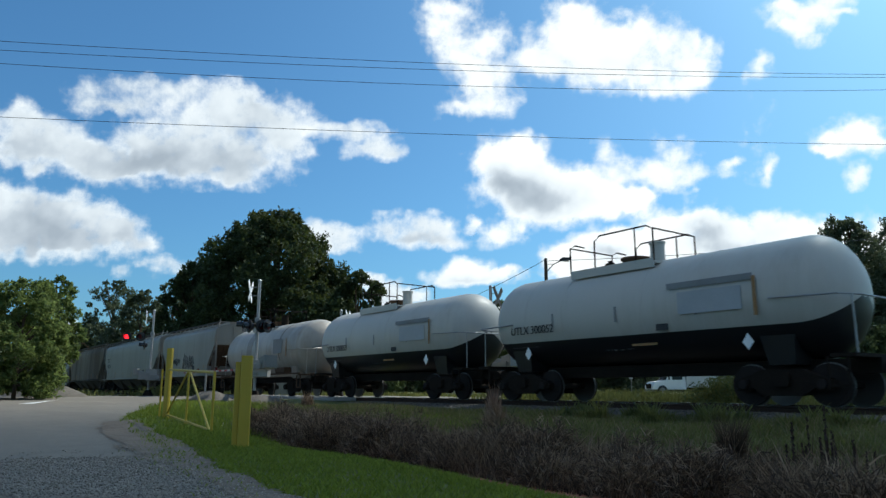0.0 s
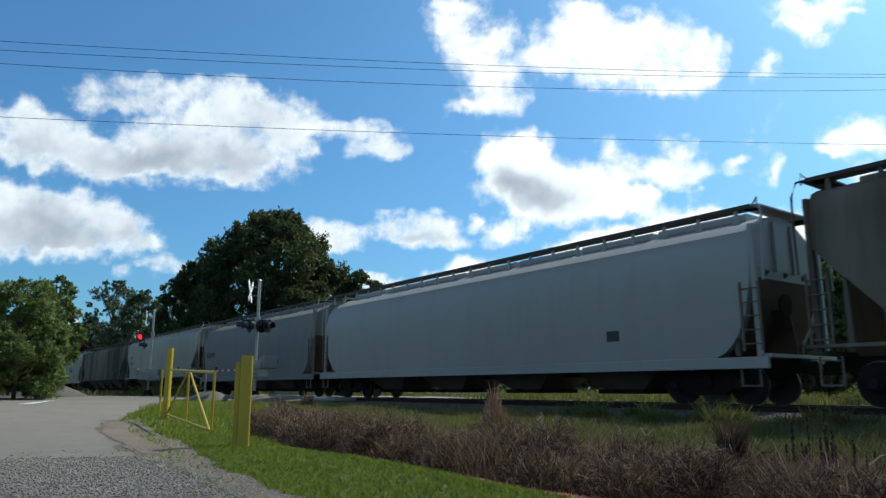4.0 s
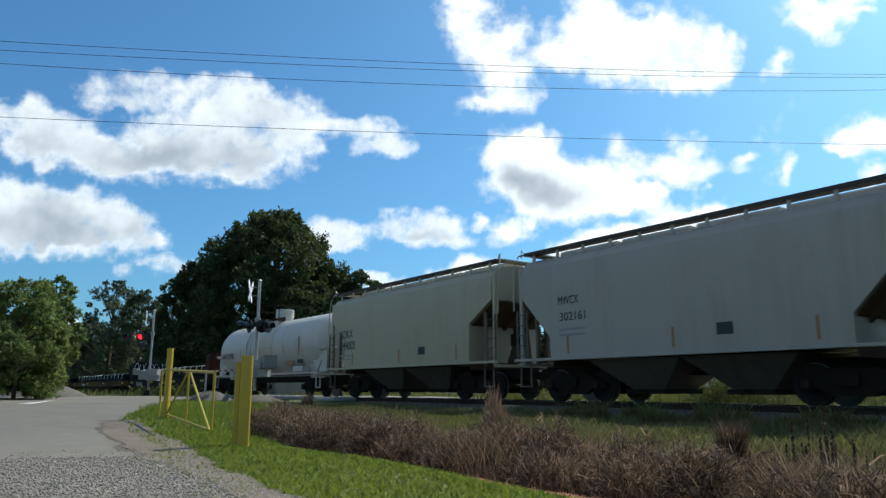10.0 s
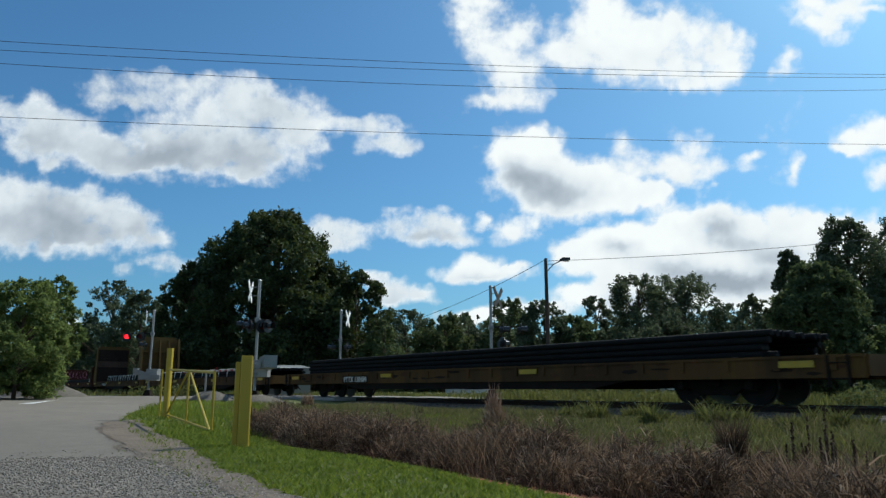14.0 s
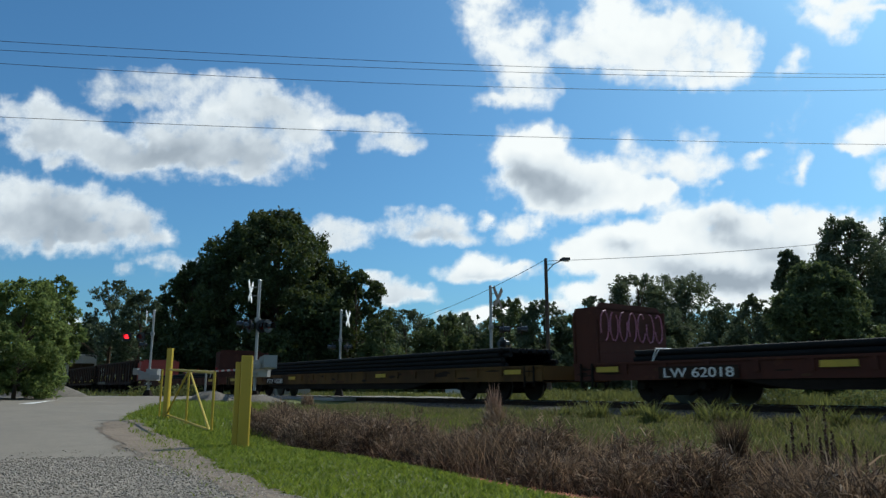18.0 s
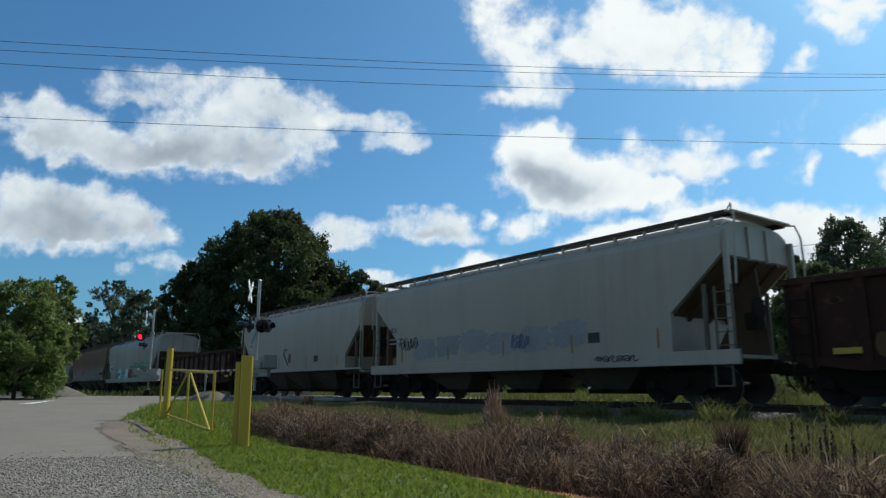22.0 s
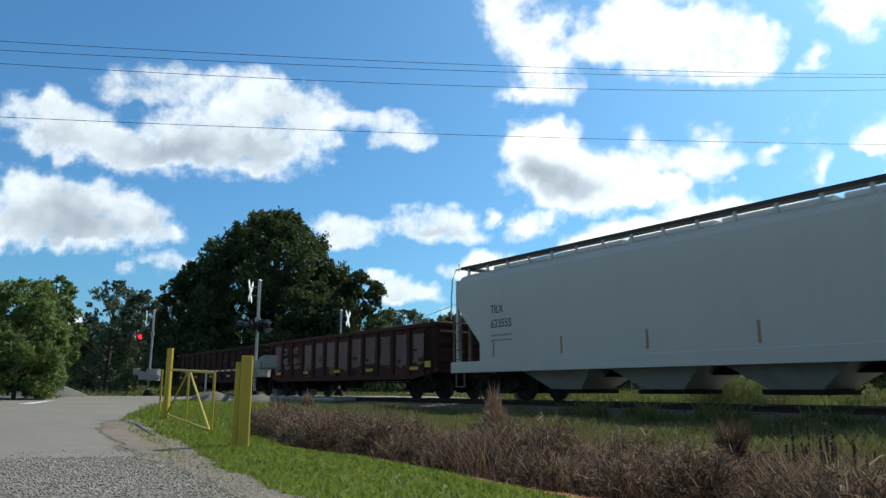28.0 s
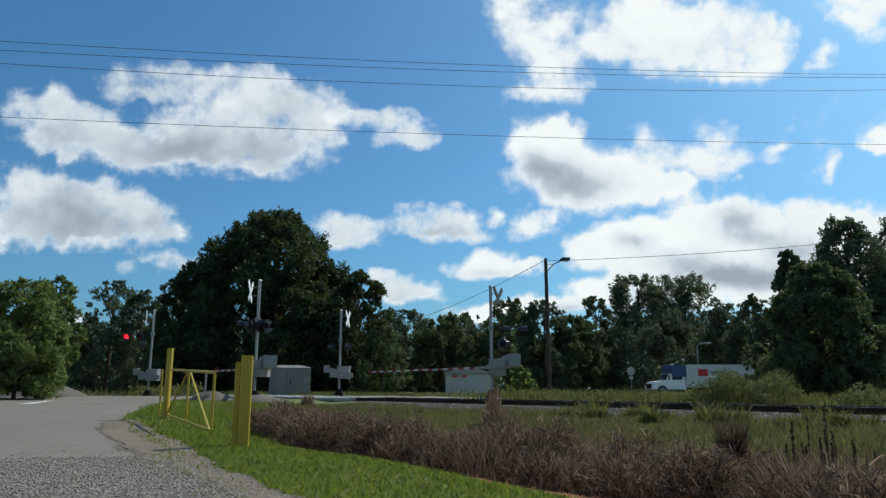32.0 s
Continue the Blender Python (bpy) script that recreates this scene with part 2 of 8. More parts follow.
M["text_white"] = plain("white_stencil", (0.62, 0.61, 0.58), 0.6, 0, 0.2)
M["text_faded"] = plain("weathered_white_stencil", (0.30, 0.29, 0.27), 0.7, 0, 0.35, 12)
M["grey_stencil"] = plain("faded_stencil", (0.22, 0.22, 0.22), 0.7, 0, 0.2)
M["patch_grey"] = plain("repaint_patch", (0.36, 0.37, 0.38), 0.6, 0, 0.1)
M["strip_yellow"] = plain("yellow_reflective_strip", (0.42, 0.28, 0.02), 0.5, 0, 0.25)
M["strip_orange"] = plain("faded_orange_strip", (0.27, 0.135, 0.04), 0.5, 0, 0.2)
M["strap"] = plain("white_webbing_strap", (0.72, 0.72, 0.70), 0.6, 0, 0.1)
M["pipe"] = plain("black_pipe_coating", (0.010, 0.010, 0.010), 0.85, 0.0, 0.3)

# car colours: (paint, grime, amount, rust)
PAINTS = {
    "tank_white": ((0.50, 0.472, 0.42), (0.254, 0.200, 0.140), 0.4, 0.03),
    "tank_stain": ((0.46, 0.405, 0.31), (0.25, 0.175, 0.09), 0.75, 0.04),
    "tank_rusty": ((0.45, 0.42, 0.37), (0.150, 0.108, 0.072), 0.85, 0.10),
    "tank_soot": ((0.27, 0.235, 0.195), (0.11, 0.078, 0.052), 0.95, 0.12),
    "gray": ((0.289, 0.269, 0.229), (0.120, 0.094, 0.068), 0.55, 0.06),
    "gray_dull": ((0.205, 0.190, 0.160), (0.085, 0.068, 0.050), 0.6, 0.08),
    "cream_dull": ((0.275, 0.248, 0.200), (0.15, 0.115, 0.082), 0.5, 0.07),
    "gray_stained": ((0.198, 0.172, 0.138), (0.062, 0.044, 0.030), 0.9, 0.10),
    "gray_tan": ((0.262, 0.238, 0.198), (0.100, 0.078, 0.056), 0.8, 0.08),
    "brown_dark": ((0.168, 0.145, 0.116), (0.034, 0.026, 0.020), 0.98, 0.08),
    "brown_top": ((0.199, 0.187, 0.168), (0.115, 0.074, 0.050), 0.65, 0.10),
    "silver": ((0.275, 0.278, 0.268), (0.165, 0.146, 0.118), 0.45, 0.03),
    "bluish": ((0.190, 0.195, 0.188), (0.120, 0.108, 0.094), 0.5, 0.04),
    "cream": ((0.392, 0.331, 0.229), (0.208, 0.150, 0.088), 0.45, 0.06),
    "cream_pale": ((0.392, 0.352, 0.279), (0.208, 0.165, 0.116), 0.4, 0.07),
    "white_gray": ((0.345, 0.305, 0.255), (0.180, 0.136, 0.096), 0.5, 0.06),
    "white_new": ((0.44, 0.415, 0.37), (0.29, 0.255, 0.205), 0.28, 0.01),
    "gon_black": ((0.043, 0.0205, 0.0150), (0.02, 0.012, 0.009), 0.6, 0.38),
    "gon_brown": ((0.040, 0.0185, 0.0135), (0.016, 0.011, 0.009), 0.7, 0.25),
    "gon_red": ((0.070, 0.028, 0.023), (0.03, 0.016, 0.013), 0.6, 0.15),
    "flat_yellow": ((0.128, 0.070, 0.023), (0.036, 0.021, 0.015), 0.95, 0.32),
    "flat_black": ((0.016, 0.016, 0.018), (0.03, 0.022, 0.018), 0.6, 0.12),
    "flat_brown": ((0.075, 0.028, 0.020), (0.03, 0.018, 0.014), 0.7, 0.22),
    "flat_red": ((0.26, 0.030, 0.018), (0.08, 0.025, 0.018), 0.5, 0.10),
    "bulk_dark": ((0.055, 0.021, 0.016), (0.02, 0.014, 0.011), 0.7, 0.25),
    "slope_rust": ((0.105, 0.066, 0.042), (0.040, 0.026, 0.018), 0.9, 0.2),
    "bulk_yellow": ((0.125, 0.078, 0.028), (0.055, 0.034, 0.020), 0.85, 0.22),
}
STAINS = {"tank_rusty": 0.35, "gray_stained": 0.75, "brown_dark": 0.9, "gray": 0.35, "gon_black": 0.5, "flat_yellow": 0.6, "gon_red": 0.4}
for _k, (_c, _g, _a, _r) in PAINTS.items():
    M[_k] = car_paint(_k + "_paint", _c, _g, _a, _r, bands=STAINS.get(_k, 0.0), top=(0.150, 0.090, 0.062) if _k == "brown_top" else None)


# ---------------------------------------------------------------- mesh helpers
class MB:
    """A small mesh builder; each piece keeps a material slot."""

    def __init__(self):
        self.v, self.f, self.m = [], [], []

    def add(self, verts, faces, slot=0):
        k = len(self.v)
        self.v += [tuple(p) for p in verts]
        self.f += [tuple(i + k for i in q) for q in faces]
        self.m += [slot] * len(faces)
        return self

    def box(self, x0, x1, y0, y1, z0, z1, slot=0, c=0.0):
        """Axis box; c chamfers its four long edges along its longest side."""
        if c <= 0:
            vs = [(x, y, z) for x in (x0, x1) for y in (y0, y1) for z in (z0, z1)]
            return self.add(vs, [(0, 1, 3, 2), (4, 6, 7, 5), (0, 4, 5, 1), (2, 3, 7, 6), (0, 2, 6, 4), (1, 5, 7, 3)], slot)
        dims = (x1 - x0, y1 - y0, z1 - z0)
        a = max(range(3), key=lambda i: dims[i])
        lo, hi = (x0, y0, z0), (x1, y1, z1)
        b, d = [i for i in range(3) if i != a]
        ring = [(lo[b] + c, lo[d]), (hi[b] - c, lo[d]), (hi[b], lo[d] + c), (hi[b], hi[d] - c), (hi[b] - c, hi[d]), (lo[b] + c, hi[d]), (lo[b], hi[d] - c), (lo[b], lo[d] + c)]
        rings = []
        for end in (lo[a], hi[a]):
            r = []
            for p, q in ring:
                w = [0, 0, 0]
                w[a], w[b], w[d] = end, p, q
                r.append(tuple(w))
            rings.append(r)
        return self.loft(rings, slot=slot)

    def loft(self, rings, closed=True, caps=True, slot=0):
        n = len(rings[0])
        vs = [p for r in rings for p in r]
        fs = []
        for i in range(len(rings) - 1):
            for j in range(n if closed else n - 1):
                k = (j + 1) % n
                fs.append((i * n + j, i * n + k, (i + 1) * n + k, (i + 1) * n + j))
        if caps:
            fs.append(tuple(range(n))[::-1])
            fs.append(tuple((len(rings) - 1) * n + j for j in range(n)))
        return self.add(vs, fs, slot)

    def tube(self, pts, r, seg=8, slot=0, r2=None):
        pts = [Vector(p) for p in pts]
        rings = []
        for i, p in enumerate(pts):
            d = (pts[min(i + 1, len(pts) - 1)] - pts[max(i - 1, 0)])
            d = d.normalized() if d.length > 1e-9 else Vector((0, 0, 1))
            up = Vector((0, 0, 1)) if abs(d.z) < 0.9 else Vector((1, 0, 0))
            a = d.cross(up).normalized()
            b = d.cross(a)
            rr = r if r2 is None else r + (r2 - r) * i / (len(pts) - 1)
            rings.append([tuple(p + rr * (math.cos(2 * math.pi * k / seg) * a + math.sin(2 * math.pi * k / seg) * b)) for k in range(seg)])
        return self.loft(rings, slot=slot)

    def disc(self, c, axis, r, h, seg=20, slot=0, r2=None):
        c, d = Vector(c), Vector(axis).normalized()
        return self.tube([c - d * h / 2, c + d * h / 2], r, seg, slot, r2)

    def prism(self, poly, y0, y1, slot=0):
        """A polygon in x and z, drawn out along y."""
        a = [(x, y0, z) for x, z in poly]
        b = [(x, y1, z) for x, z in poly]
        return self.loft([a, b], slot=slot)

    def mesh(self, name, mats, smooth=0.0, bevel=0.0):
        me = bpy.data.meshes.new(name)
        me.from_pydata(self.v, [], self.f)
        bm = bmesh.new()
        bm.from_mesh(me)
        if bevel:
            bmesh.ops.bevel(bm, geom=bm.edges[:], offset=bevel, segments=2, affect="EDGES", clamp_overlap=True)
        bmesh.ops.recalc_face_normals(bm, faces=bm.faces)
        bm.to_mesh(me)
        bm.free()
        for m in (mats if isinstance(mats, (list, tuple)) else [mats]):
            me.materials.append(m)
        if not bevel and len(me.polygons) == len(self.m):
            me.polygons.foreach_set("material_index", self.m)
        if smooth:
            me.polygons.foreach_set("use_smooth", [True] * len(me.polygons))
            me.set_sharp_from_angle(angle=radians(smooth))
        me.update()
        return me


def part(name, mb, mats, parent, label="", smooth=0.0, bevel=0.0, m=None):
    """Links a built mesh as one object under its thing or part."""
    me = mb.mesh(name, mats, smooth, bevel) if isinstance(mb, MB) else mb
    ob = new(name, me)
    if parent is not None:
        ob.parent = parent
    if m is not None:
        ob.matrix_basis = m
    if label:
        ob["label"] = label
    return ob


def thing(name, m, label, category, group="", kind=""):
    ob = new(name)
    ob.empty_display_size = 0.2
    ob.matrix_basis = m
    return tagged(ob, label, category, group, kind)


def solid(name, mb, mats, m, label, category, group="", kind="", smooth=0.0, bevel=0.0):
    ob = part(name, mb, mats, None, "", smooth, bevel, m)
    return tagged(ob, label, category, group, kind)


def raw_mesh(name, verts, faces_flat, sizes, mat):
    """Fast mesh from arrays: verts (n, 3), flat loops and loop counts."""
    me = bpy.data.meshes.new(name)
    verts = np.asarray(verts, np.float32)
    sizes = np.asarray(sizes, np.int32)
    me.vertices.add(len(verts))
    me.vertices.foreach_set("co", verts.ravel())
    me.loops.add(int(sizes.sum()))
    me.loops.foreach_set("vertex_index", np.asarray(faces_flat, np.int32).ravel())
    me.polygons.add(len(sizes))
    me.polygons.foreach_set("loop_start", np.concatenate(([0], np.cumsum(sizes)[:-1])).astype(np.int32))
    me.materials.append(mat)
    me.update(calc_edges=True)
    return me


def blades(name, base, height, width, lean, mat, rng):
    """Grass blades or stems: a quad and a tip each, leaning at random."""
    k = len(base)
    a = rng.uniform(0, 2 * np.pi, k)
    side = np.stack([np.cos(a), np.sin(a), np.zeros(k)], 1) * (width / 2)[:, None]
    la = rng.uniform(0, 2 * np.pi, k)
    ld = np.stack([np.cos(la), np.sin(la), np.zeros(k)], 1) * (height * lean)[:, None]
    up = np.stack([np.zeros(k), np.zeros(k), height], 1)
    v = np.stack([base - side, base + side, base + side * 0.8 + up * 0.55 + ld * 0.35, base - side * 0.8 + up * 0.55 + ld * 0.35, base + up + ld], 1).reshape(-1, 3)
    o = np.arange(k)[:, None] * 5
    f = np.concatenate([o + 0, o + 1, o + 2, o + 3, o + 3, o + 2, o + 4], 1)
    return raw_mesh(name, v, f, np.tile([4, 3], k), mat)


def twigs(name, pos, way, length, width, mat, rng):
    """Thin bent twigs: a quad and a tip, along given directions."""
    k = len(pos)
    way = way / np.linalg.norm(way, axis=1)[:, None]
    s = np.cross(way, rng.normal(size=(k, 3)))
    s = s / np.linalg.norm(s, axis=1)[:, None] * (width / 2)[:, None]
    run = way * length[:, None]
    sag = np.stack([np.zeros(k), np.zeros(k), -0.18 * length], 1)
    v = np.stack([pos - s, pos + s, pos + s * 0.8 + run * 0.55, pos - s * 0.8 + run * 0.55, pos + run + sag], 1).reshape(-1, 3)
    o = np.arange(k)[:, None] * 5
    f = np.concatenate([o + 0, o + 1, o + 2, o + 3, o + 3, o + 2, o + 4], 1)
    return raw_mesh(name, v, f, np.tile([4, 3], k), mat)


def leaves(name, pos, size, mat, rng, flat=0.0):
    """Leaf sprays: bent four-cornered leaves turned at random."""
    k = len(pos)
    d1 = rng.normal(size=(k, 3))
    d1[:, 2] *= 1 - flat
    d1 /= np.linalg.norm(d1, axis=1)[:, None]
    d2 = rng.normal(size=(k, 3))
    d2 -= (d2 * d1).sum(1)[:, None] * d1
    d2 /= np.linalg.norm(d2, axis=1)[:, None]
    s = (size * rng.uniform(0.6, 1.3, k))[:, None]
    v = np.stack([pos - d1 * s, pos + d2 * s * 0.45, pos + d1 * s, pos - d2 * s * 0.45], 1).reshape(-1, 3)
    f = np.arange(k * 4).reshape(k, 4)
    return raw_mesh(name, v, f, np.full(k, 4), mat)
# ---------------------------------------------------------------- ground, road, line
RNG = np.random.default_rng(7)


def sheet(name, xs, ys, mat, lift=0.0, keep=None, kind="structure", label="", category="ground"):
    X, Y = np.meshgrid(xs, ys)
    Z = ground_z(X, Y) + lift
    v = np.stack([X, Y, Z], -1).reshape(-1, 3)
    nx, ny = len(xs), len(ys)
    i = np.arange((ny - 1) * (nx - 1))
    a = (i // (nx - 1)) * nx + i % (nx - 1)
    f = np.stack([a, a + 1, a + nx + 1, a + nx], 1)
    if keep is not None:
        c = v[f].mean(1)
        f = f[keep(c[:, 0], c[:, 1])]
    me = raw_mesh(name, v, f, np.full(len(f), 4), mat)
    me.polygons.foreach_set("use_smooth", [True] * len(f))
    if keep is not None:
        bm = bmesh.new()
        bm.from_mesh(me)
        bmesh.ops.delete(bm, geom=[q for q in bm.verts if not q.link_faces], context="VERTS")
        bm.to_mesh(me)
        bm.free()
    ob = new(name, me)
    return tagged(ob, label, category, "", kind)


def spread(lo, hi, fine_lo, fine_hi, step, grow=1.25):
    a = list(np.arange(fine_lo, fine_hi + 1e-6, step))
    s, p = step, fine_hi
    while p < hi:
        s *= grow
        p += s
        a.append(p)
    s, p = step, fine_lo
    while p > lo:
        s *= grow
        p -= s
        a.insert(0, p)
    return np.array(a)


sheet("ground", spread(-2600, 2600, -30, 30, 0.3), spread(-2600, 2600, 0, 44, 0.3), M["ground"], label="rough grass verge with straw and red clay", category="ground")


def inside(px, py, poly):
    r = np.zeros(px.shape, bool)
    j = len(poly) - 1
    for i in range(len(poly)):
        (xi, yi), (xj, yj) = poly[i], poly[j]
        c = ((yi > py) != (yj > py)) & (px < (xj - xi) * (py - yi) / (yj - yi + 1e-12) + xi)
        r ^= c
        j = i
    return r


def wobble(x, y, s=1.0):
    return 0.16 * s * (np.sin(x * 2.1 + y * 1.3) + np.sin(y * 3.7 - x * 1.9) * 0.6)


def W2(t, n):
    p = at(t, n)
    return (p.x, p.y)


# paved apron and the road over the line
ROAD = [(-3.5, 8.2), (-3.75, 9.75), (-4.7, 11.3), (-5.9, 13.5), (-7.2, 15.9), (-8.35, 19.1), (-10.2, 25.6), (-11.3, 28.9), W2(-33.5, 10.5), W2(-32.3, 12.8), W2(-27.0, 20.0), W2(-18, 28), W2(0, 44), W2(40, 80), W2(33, 87), W2(-10, 51), W2(-30, 34), W2(-41, 20.6), W2(-48.0, 12.4), W2(-56, 5), (-48, 39.5), (-80, 40), (-80, 30), (-40, 28), (-24, 8.2)]
sheet("road", spread(-81, 100, -30, 30, 0.25), np.arange(8.0, 120, 0.25), M["asphalt"], 0.006, lambda x, y: inside(x + wobble(x, y, 0.5), y + wobble(y, x, 0.5), ROAD), label="pale worn asphalt road and apron", category="road")
GRAVEL = [(-30, -12), (2.0, -12), (0.2, 3.0), (-1.0, 5.2), (-2.1, 7.0), (-2.75, 7.9), (-3.4, 8.9), (-3.65, 9.15), (-4.5, 8.8), (-5.4, 8.6), (-30, 8.5)]
sheet("gravel_lot", np.arange(-24, 3, 0.07), np.arange(-9, 9.8, 0.07), M["gravel"], 0.010, lambda x, y: inside(x + wobble(x, y), y + wobble(y, x, 0.8), GRAVEL), label="loose grey gravel beside the road", category="gravel")
DIRT = [(-0.7, 4.7), (-1.2, 5.75), (-1.95, 7.1), (-2.5, 8.0), (-3.22, 9.4), (-3.95, 10.9), (-5.3, 13.3), (-6.7, 15.8), (-7.15, 17.6), (-7.7, 16.3), (-6.55, 13.7), (-5.35, 11.5), (-4.2, 9.65), (-3.25, 8.25), (-2.5, 7.2), (-1.7, 5.9), (-1.0, 4.7)]
sheet("dirt_edge", np.arange(-8, 0.5, 0.04), np.arange(4, 17, 0.04), M["dirt"], 0.016, lambda x, y: inside(x + wobble(x, y, 0.35) + RNG.normal(0, 0.05, x.shape), y + wobble(y, x, 0.35) + 0.06 * np.sin(x * 17 + y * 11), DIRT), label="bare brown dirt along the pavement edge", category="ground")
line = MB()
for x, y in ((-15.95, 26.9), (-15.75, 27.6), (-17.0, 31.4), (-17.35, 32.5)):
    line.v.append((x, y, gz(x, y) + 0.02))
line.f, line.m = [(0, 1, 2, 3)], [0]
solid("road_line", line, M["white_line"], Matrix(), "short worn white line painted on asphalt", "road marking", kind="structure")


def stones(name, pos, size, mat, label, category, parent=None):
    """Loose chips: squashed eight-faced stones."""
    k = len(pos)
    base = np.array([(1, 0, 0), (0, 1, 0), (-1, 0, 0), (0, -1, 0), (0, 0, 0.7), (0, 0, -0.5)], float)
    s = size[:, None, None] * RNG.uniform(0.6, 1.3, (k, 6, 1))
    a = RNG.uniform(0, 6.28, k)
    rot = np.zeros((k, 3, 3))
    rot[:, 0, 0], rot[:, 0, 1], rot[:, 1, 0], rot[:, 1, 1], rot[:, 2, 2] = np.cos(a), -np.sin(a), np.sin(a), np.cos(a), 1
    v = (pos[:, None, :] + np.einsum("kij,kvj->kvi", rot, base[None] * s)).reshape(-1, 3)
    tri = np.array([(0, 1, 4), (1, 2, 4), (2, 3, 4), (3, 0, 4), (1, 0, 5), (2, 1, 5), (3, 2, 5), (0, 3, 5)])
    f = (np.arange(k)[:, None, None] * 6 + tri[None]).reshape(-1, 3)
    me = raw_mesh(name, v, f, np.full(len(f), 3), mat)
    return tagged(new(name, me), label, category, "", "stuff")


_x, _y = RNG.uniform(-7.5, 1.2, 60000), RNG.uniform(4.6, 10.2, 60000)
_k = inside(_x + wobble(_x, _y), _y + wobble(_y, _x, 0.8), GRAVEL) | ((RNG.random(60000) < 0.22 * np.exp(-np.clip(_y - 8.5, 0, 9) * 2.2)) & inside(_x, _y, ROAD)) | ((RNG.random(60000) < 0.25) & inside(_x, _y, DIRT))
_x, _y = _x[_k], _y[_k]
stones("gravel_stones", np.stack([_x, _y, ground_z(_x, _y) + 0.014], 1), 0.006 + 0.012 * RNG.random(len(_x)) ** 2.5, M["chips"], "loose grey crushed stone on the lot", "gravel")

# ballast bed with tie ends and two rails
T0, T1 = -760.0, 720.0
bed = MB()
cross_pts = [(-3.3, 0.25), (-2.3, 0.42), (-1.5, 0.455), (1.5, 0.455), (2.3, 0.42), (3.3, 0.25)]
for a, b in ((T0, -47.5), (-26.0, T1)):
    rings = []
    for t in (a, b):
        rings.append([tuple(at(t, TRACK_N + n, z)) for n, z in cross_pts] + [tuple(at(t, TRACK_N + 3.3, 0.1)), tuple(at(t, TRACK_N - 3.3, 0.1))])
    bed.loft(rings)
ballast = solid("ballast_bed", bed, M["ballast"], Matrix(), "dark grey crushed-stone ballast under the line", "ballast", kind="structure")
_t = np.concatenate([RNG.uniform(-26, 3, 16000), RNG.uniform(-60, -47.5, 900)])
_n = RNG.uniform(-3.4, 0.6, len(_t))
_z = np.interp(_n, [p[0] for p in cross_pts], [p[1] for p in cross_pts])
_p = np.stack([(_n + TRACK_N) * CT + _t * ST, (_n + TRACK_N) * ST - _t * CT, _z + 0.005], 1)
stones("ballast_stones", _p, RNG.uniform(0.018, 0.045, len(_p)), M["ballast_stone"], "grey ballast stones beside the rails", "ballast")
track = thing("railroad_track", Matrix.Translation(at(-20, TRACK_N, 0.42)), "single railroad track, rusty rails on dark ties", "railroad track", kind="structure")
INV = Matrix.Translation(-at(-20, TRACK_N, 0.42))
for s in (-1, 1):
    r = MB()
    prof_r = [(-0.07, 0.0), (0.07, 0.0), (0.07, 0.015), (0.012, 0.035), (0.012, 0.115), (0.036, 0.13), (0.036, 0.165), (-0.036, 0.165), (-0.036, 0.13), (-0.012, 0.115), (-0.012, 0.035), (-0.07, 0.015)]
    rings = [[tuple(INV @ at(t, TRACK_N + s * 0.755 + n, RAIL - 0.167 + z)) for n, z in prof_r] for t in (T0, -200, -60, -20, 0, 60, T1)]
    r.loft(rings)
    part("rail", r, M["rail"], track, "rust-brown steel rail")
    hd = MB()
    hd.loft([[tuple(INV @ at(t, TRACK_N + s * 0.755 + n, RAIL + z)) for n, z in ((-0.026, -0.004), (0.026, -0.004), (0.026, 0.0), (-0.026, 0.0))] for t in (T0, -200, -60, -20, 0, 60, T1)])
    part("rail_head", hd, M["rail_top"], track, "bright worn running surface")
tie_me = MB().box(-0.115, 0.115, -1.28, 1.28, -0.17, 0.0, c=0.012).mesh("tie", M["tie"])
for k in range(110):
    t = 6 - 0.53 * k
    if -47 < t < -27:
        continue
    ob = part("tie", tie_me, None, track, m=INV @ Matrix.Translation(at(t + RNG.uniform(-0.03, 0.03), TRACK_N, RAIL - 0.162)) @ pose(0, 0, 0, 0, 0, YAW + RNG.uniform(-1, 1)))
# grade-crossing surface panels between and beside the rails
panel_mat = stone_mat("crossing_concrete", (0.20, 0.20, 0.19), (0.34, 0.33, 0.31), 30, 0.5)
for k in range(9):
    t = -46.2 + 2.2 * k
    for n0, n1 in ((-1.9, -0.83), (-0.66, 0.66), (0.83, 1.9)):
        mb = MB().box(-1.08, 1.08, n0, n1, -0.14, -0.008, c=0.02)
        part("crossing_panel", mb, panel_mat, track, "grey concrete crossing panel", m=INV @ Matrix.Translation(at(t, TRACK_N, RAIL)) @ pose(0, 0, 0, 0, 0, YAW))

# ---------------------------------------------------------------- turf and weeds


def scatter(count, t_lo, t_hi, n_lo, n_hi, keep=None):
    t, n = RNG.uniform(t_lo, t_hi, count), RNG.uniform(n_lo, n_hi, count)
    x, y = n * CT + t * ST, n * ST - t * CT
    ok = ~inside(x, y, ROAD) & ~inside(x + wobble(x, y), y + wobble(y, x, 0.8), GRAVEL)
    ok &= ~inside(x + wobble(x, y, 0.35), y + wobble(y, x, 0.35), DIRT) | (RNG.random(count) < 0.12)
    if keep is not None:
        ok &= keep(t, n)
    x, y = x[ok], y[ok]
    return np.stack([x, y, ground_z(x, y) - 0.01], 1)


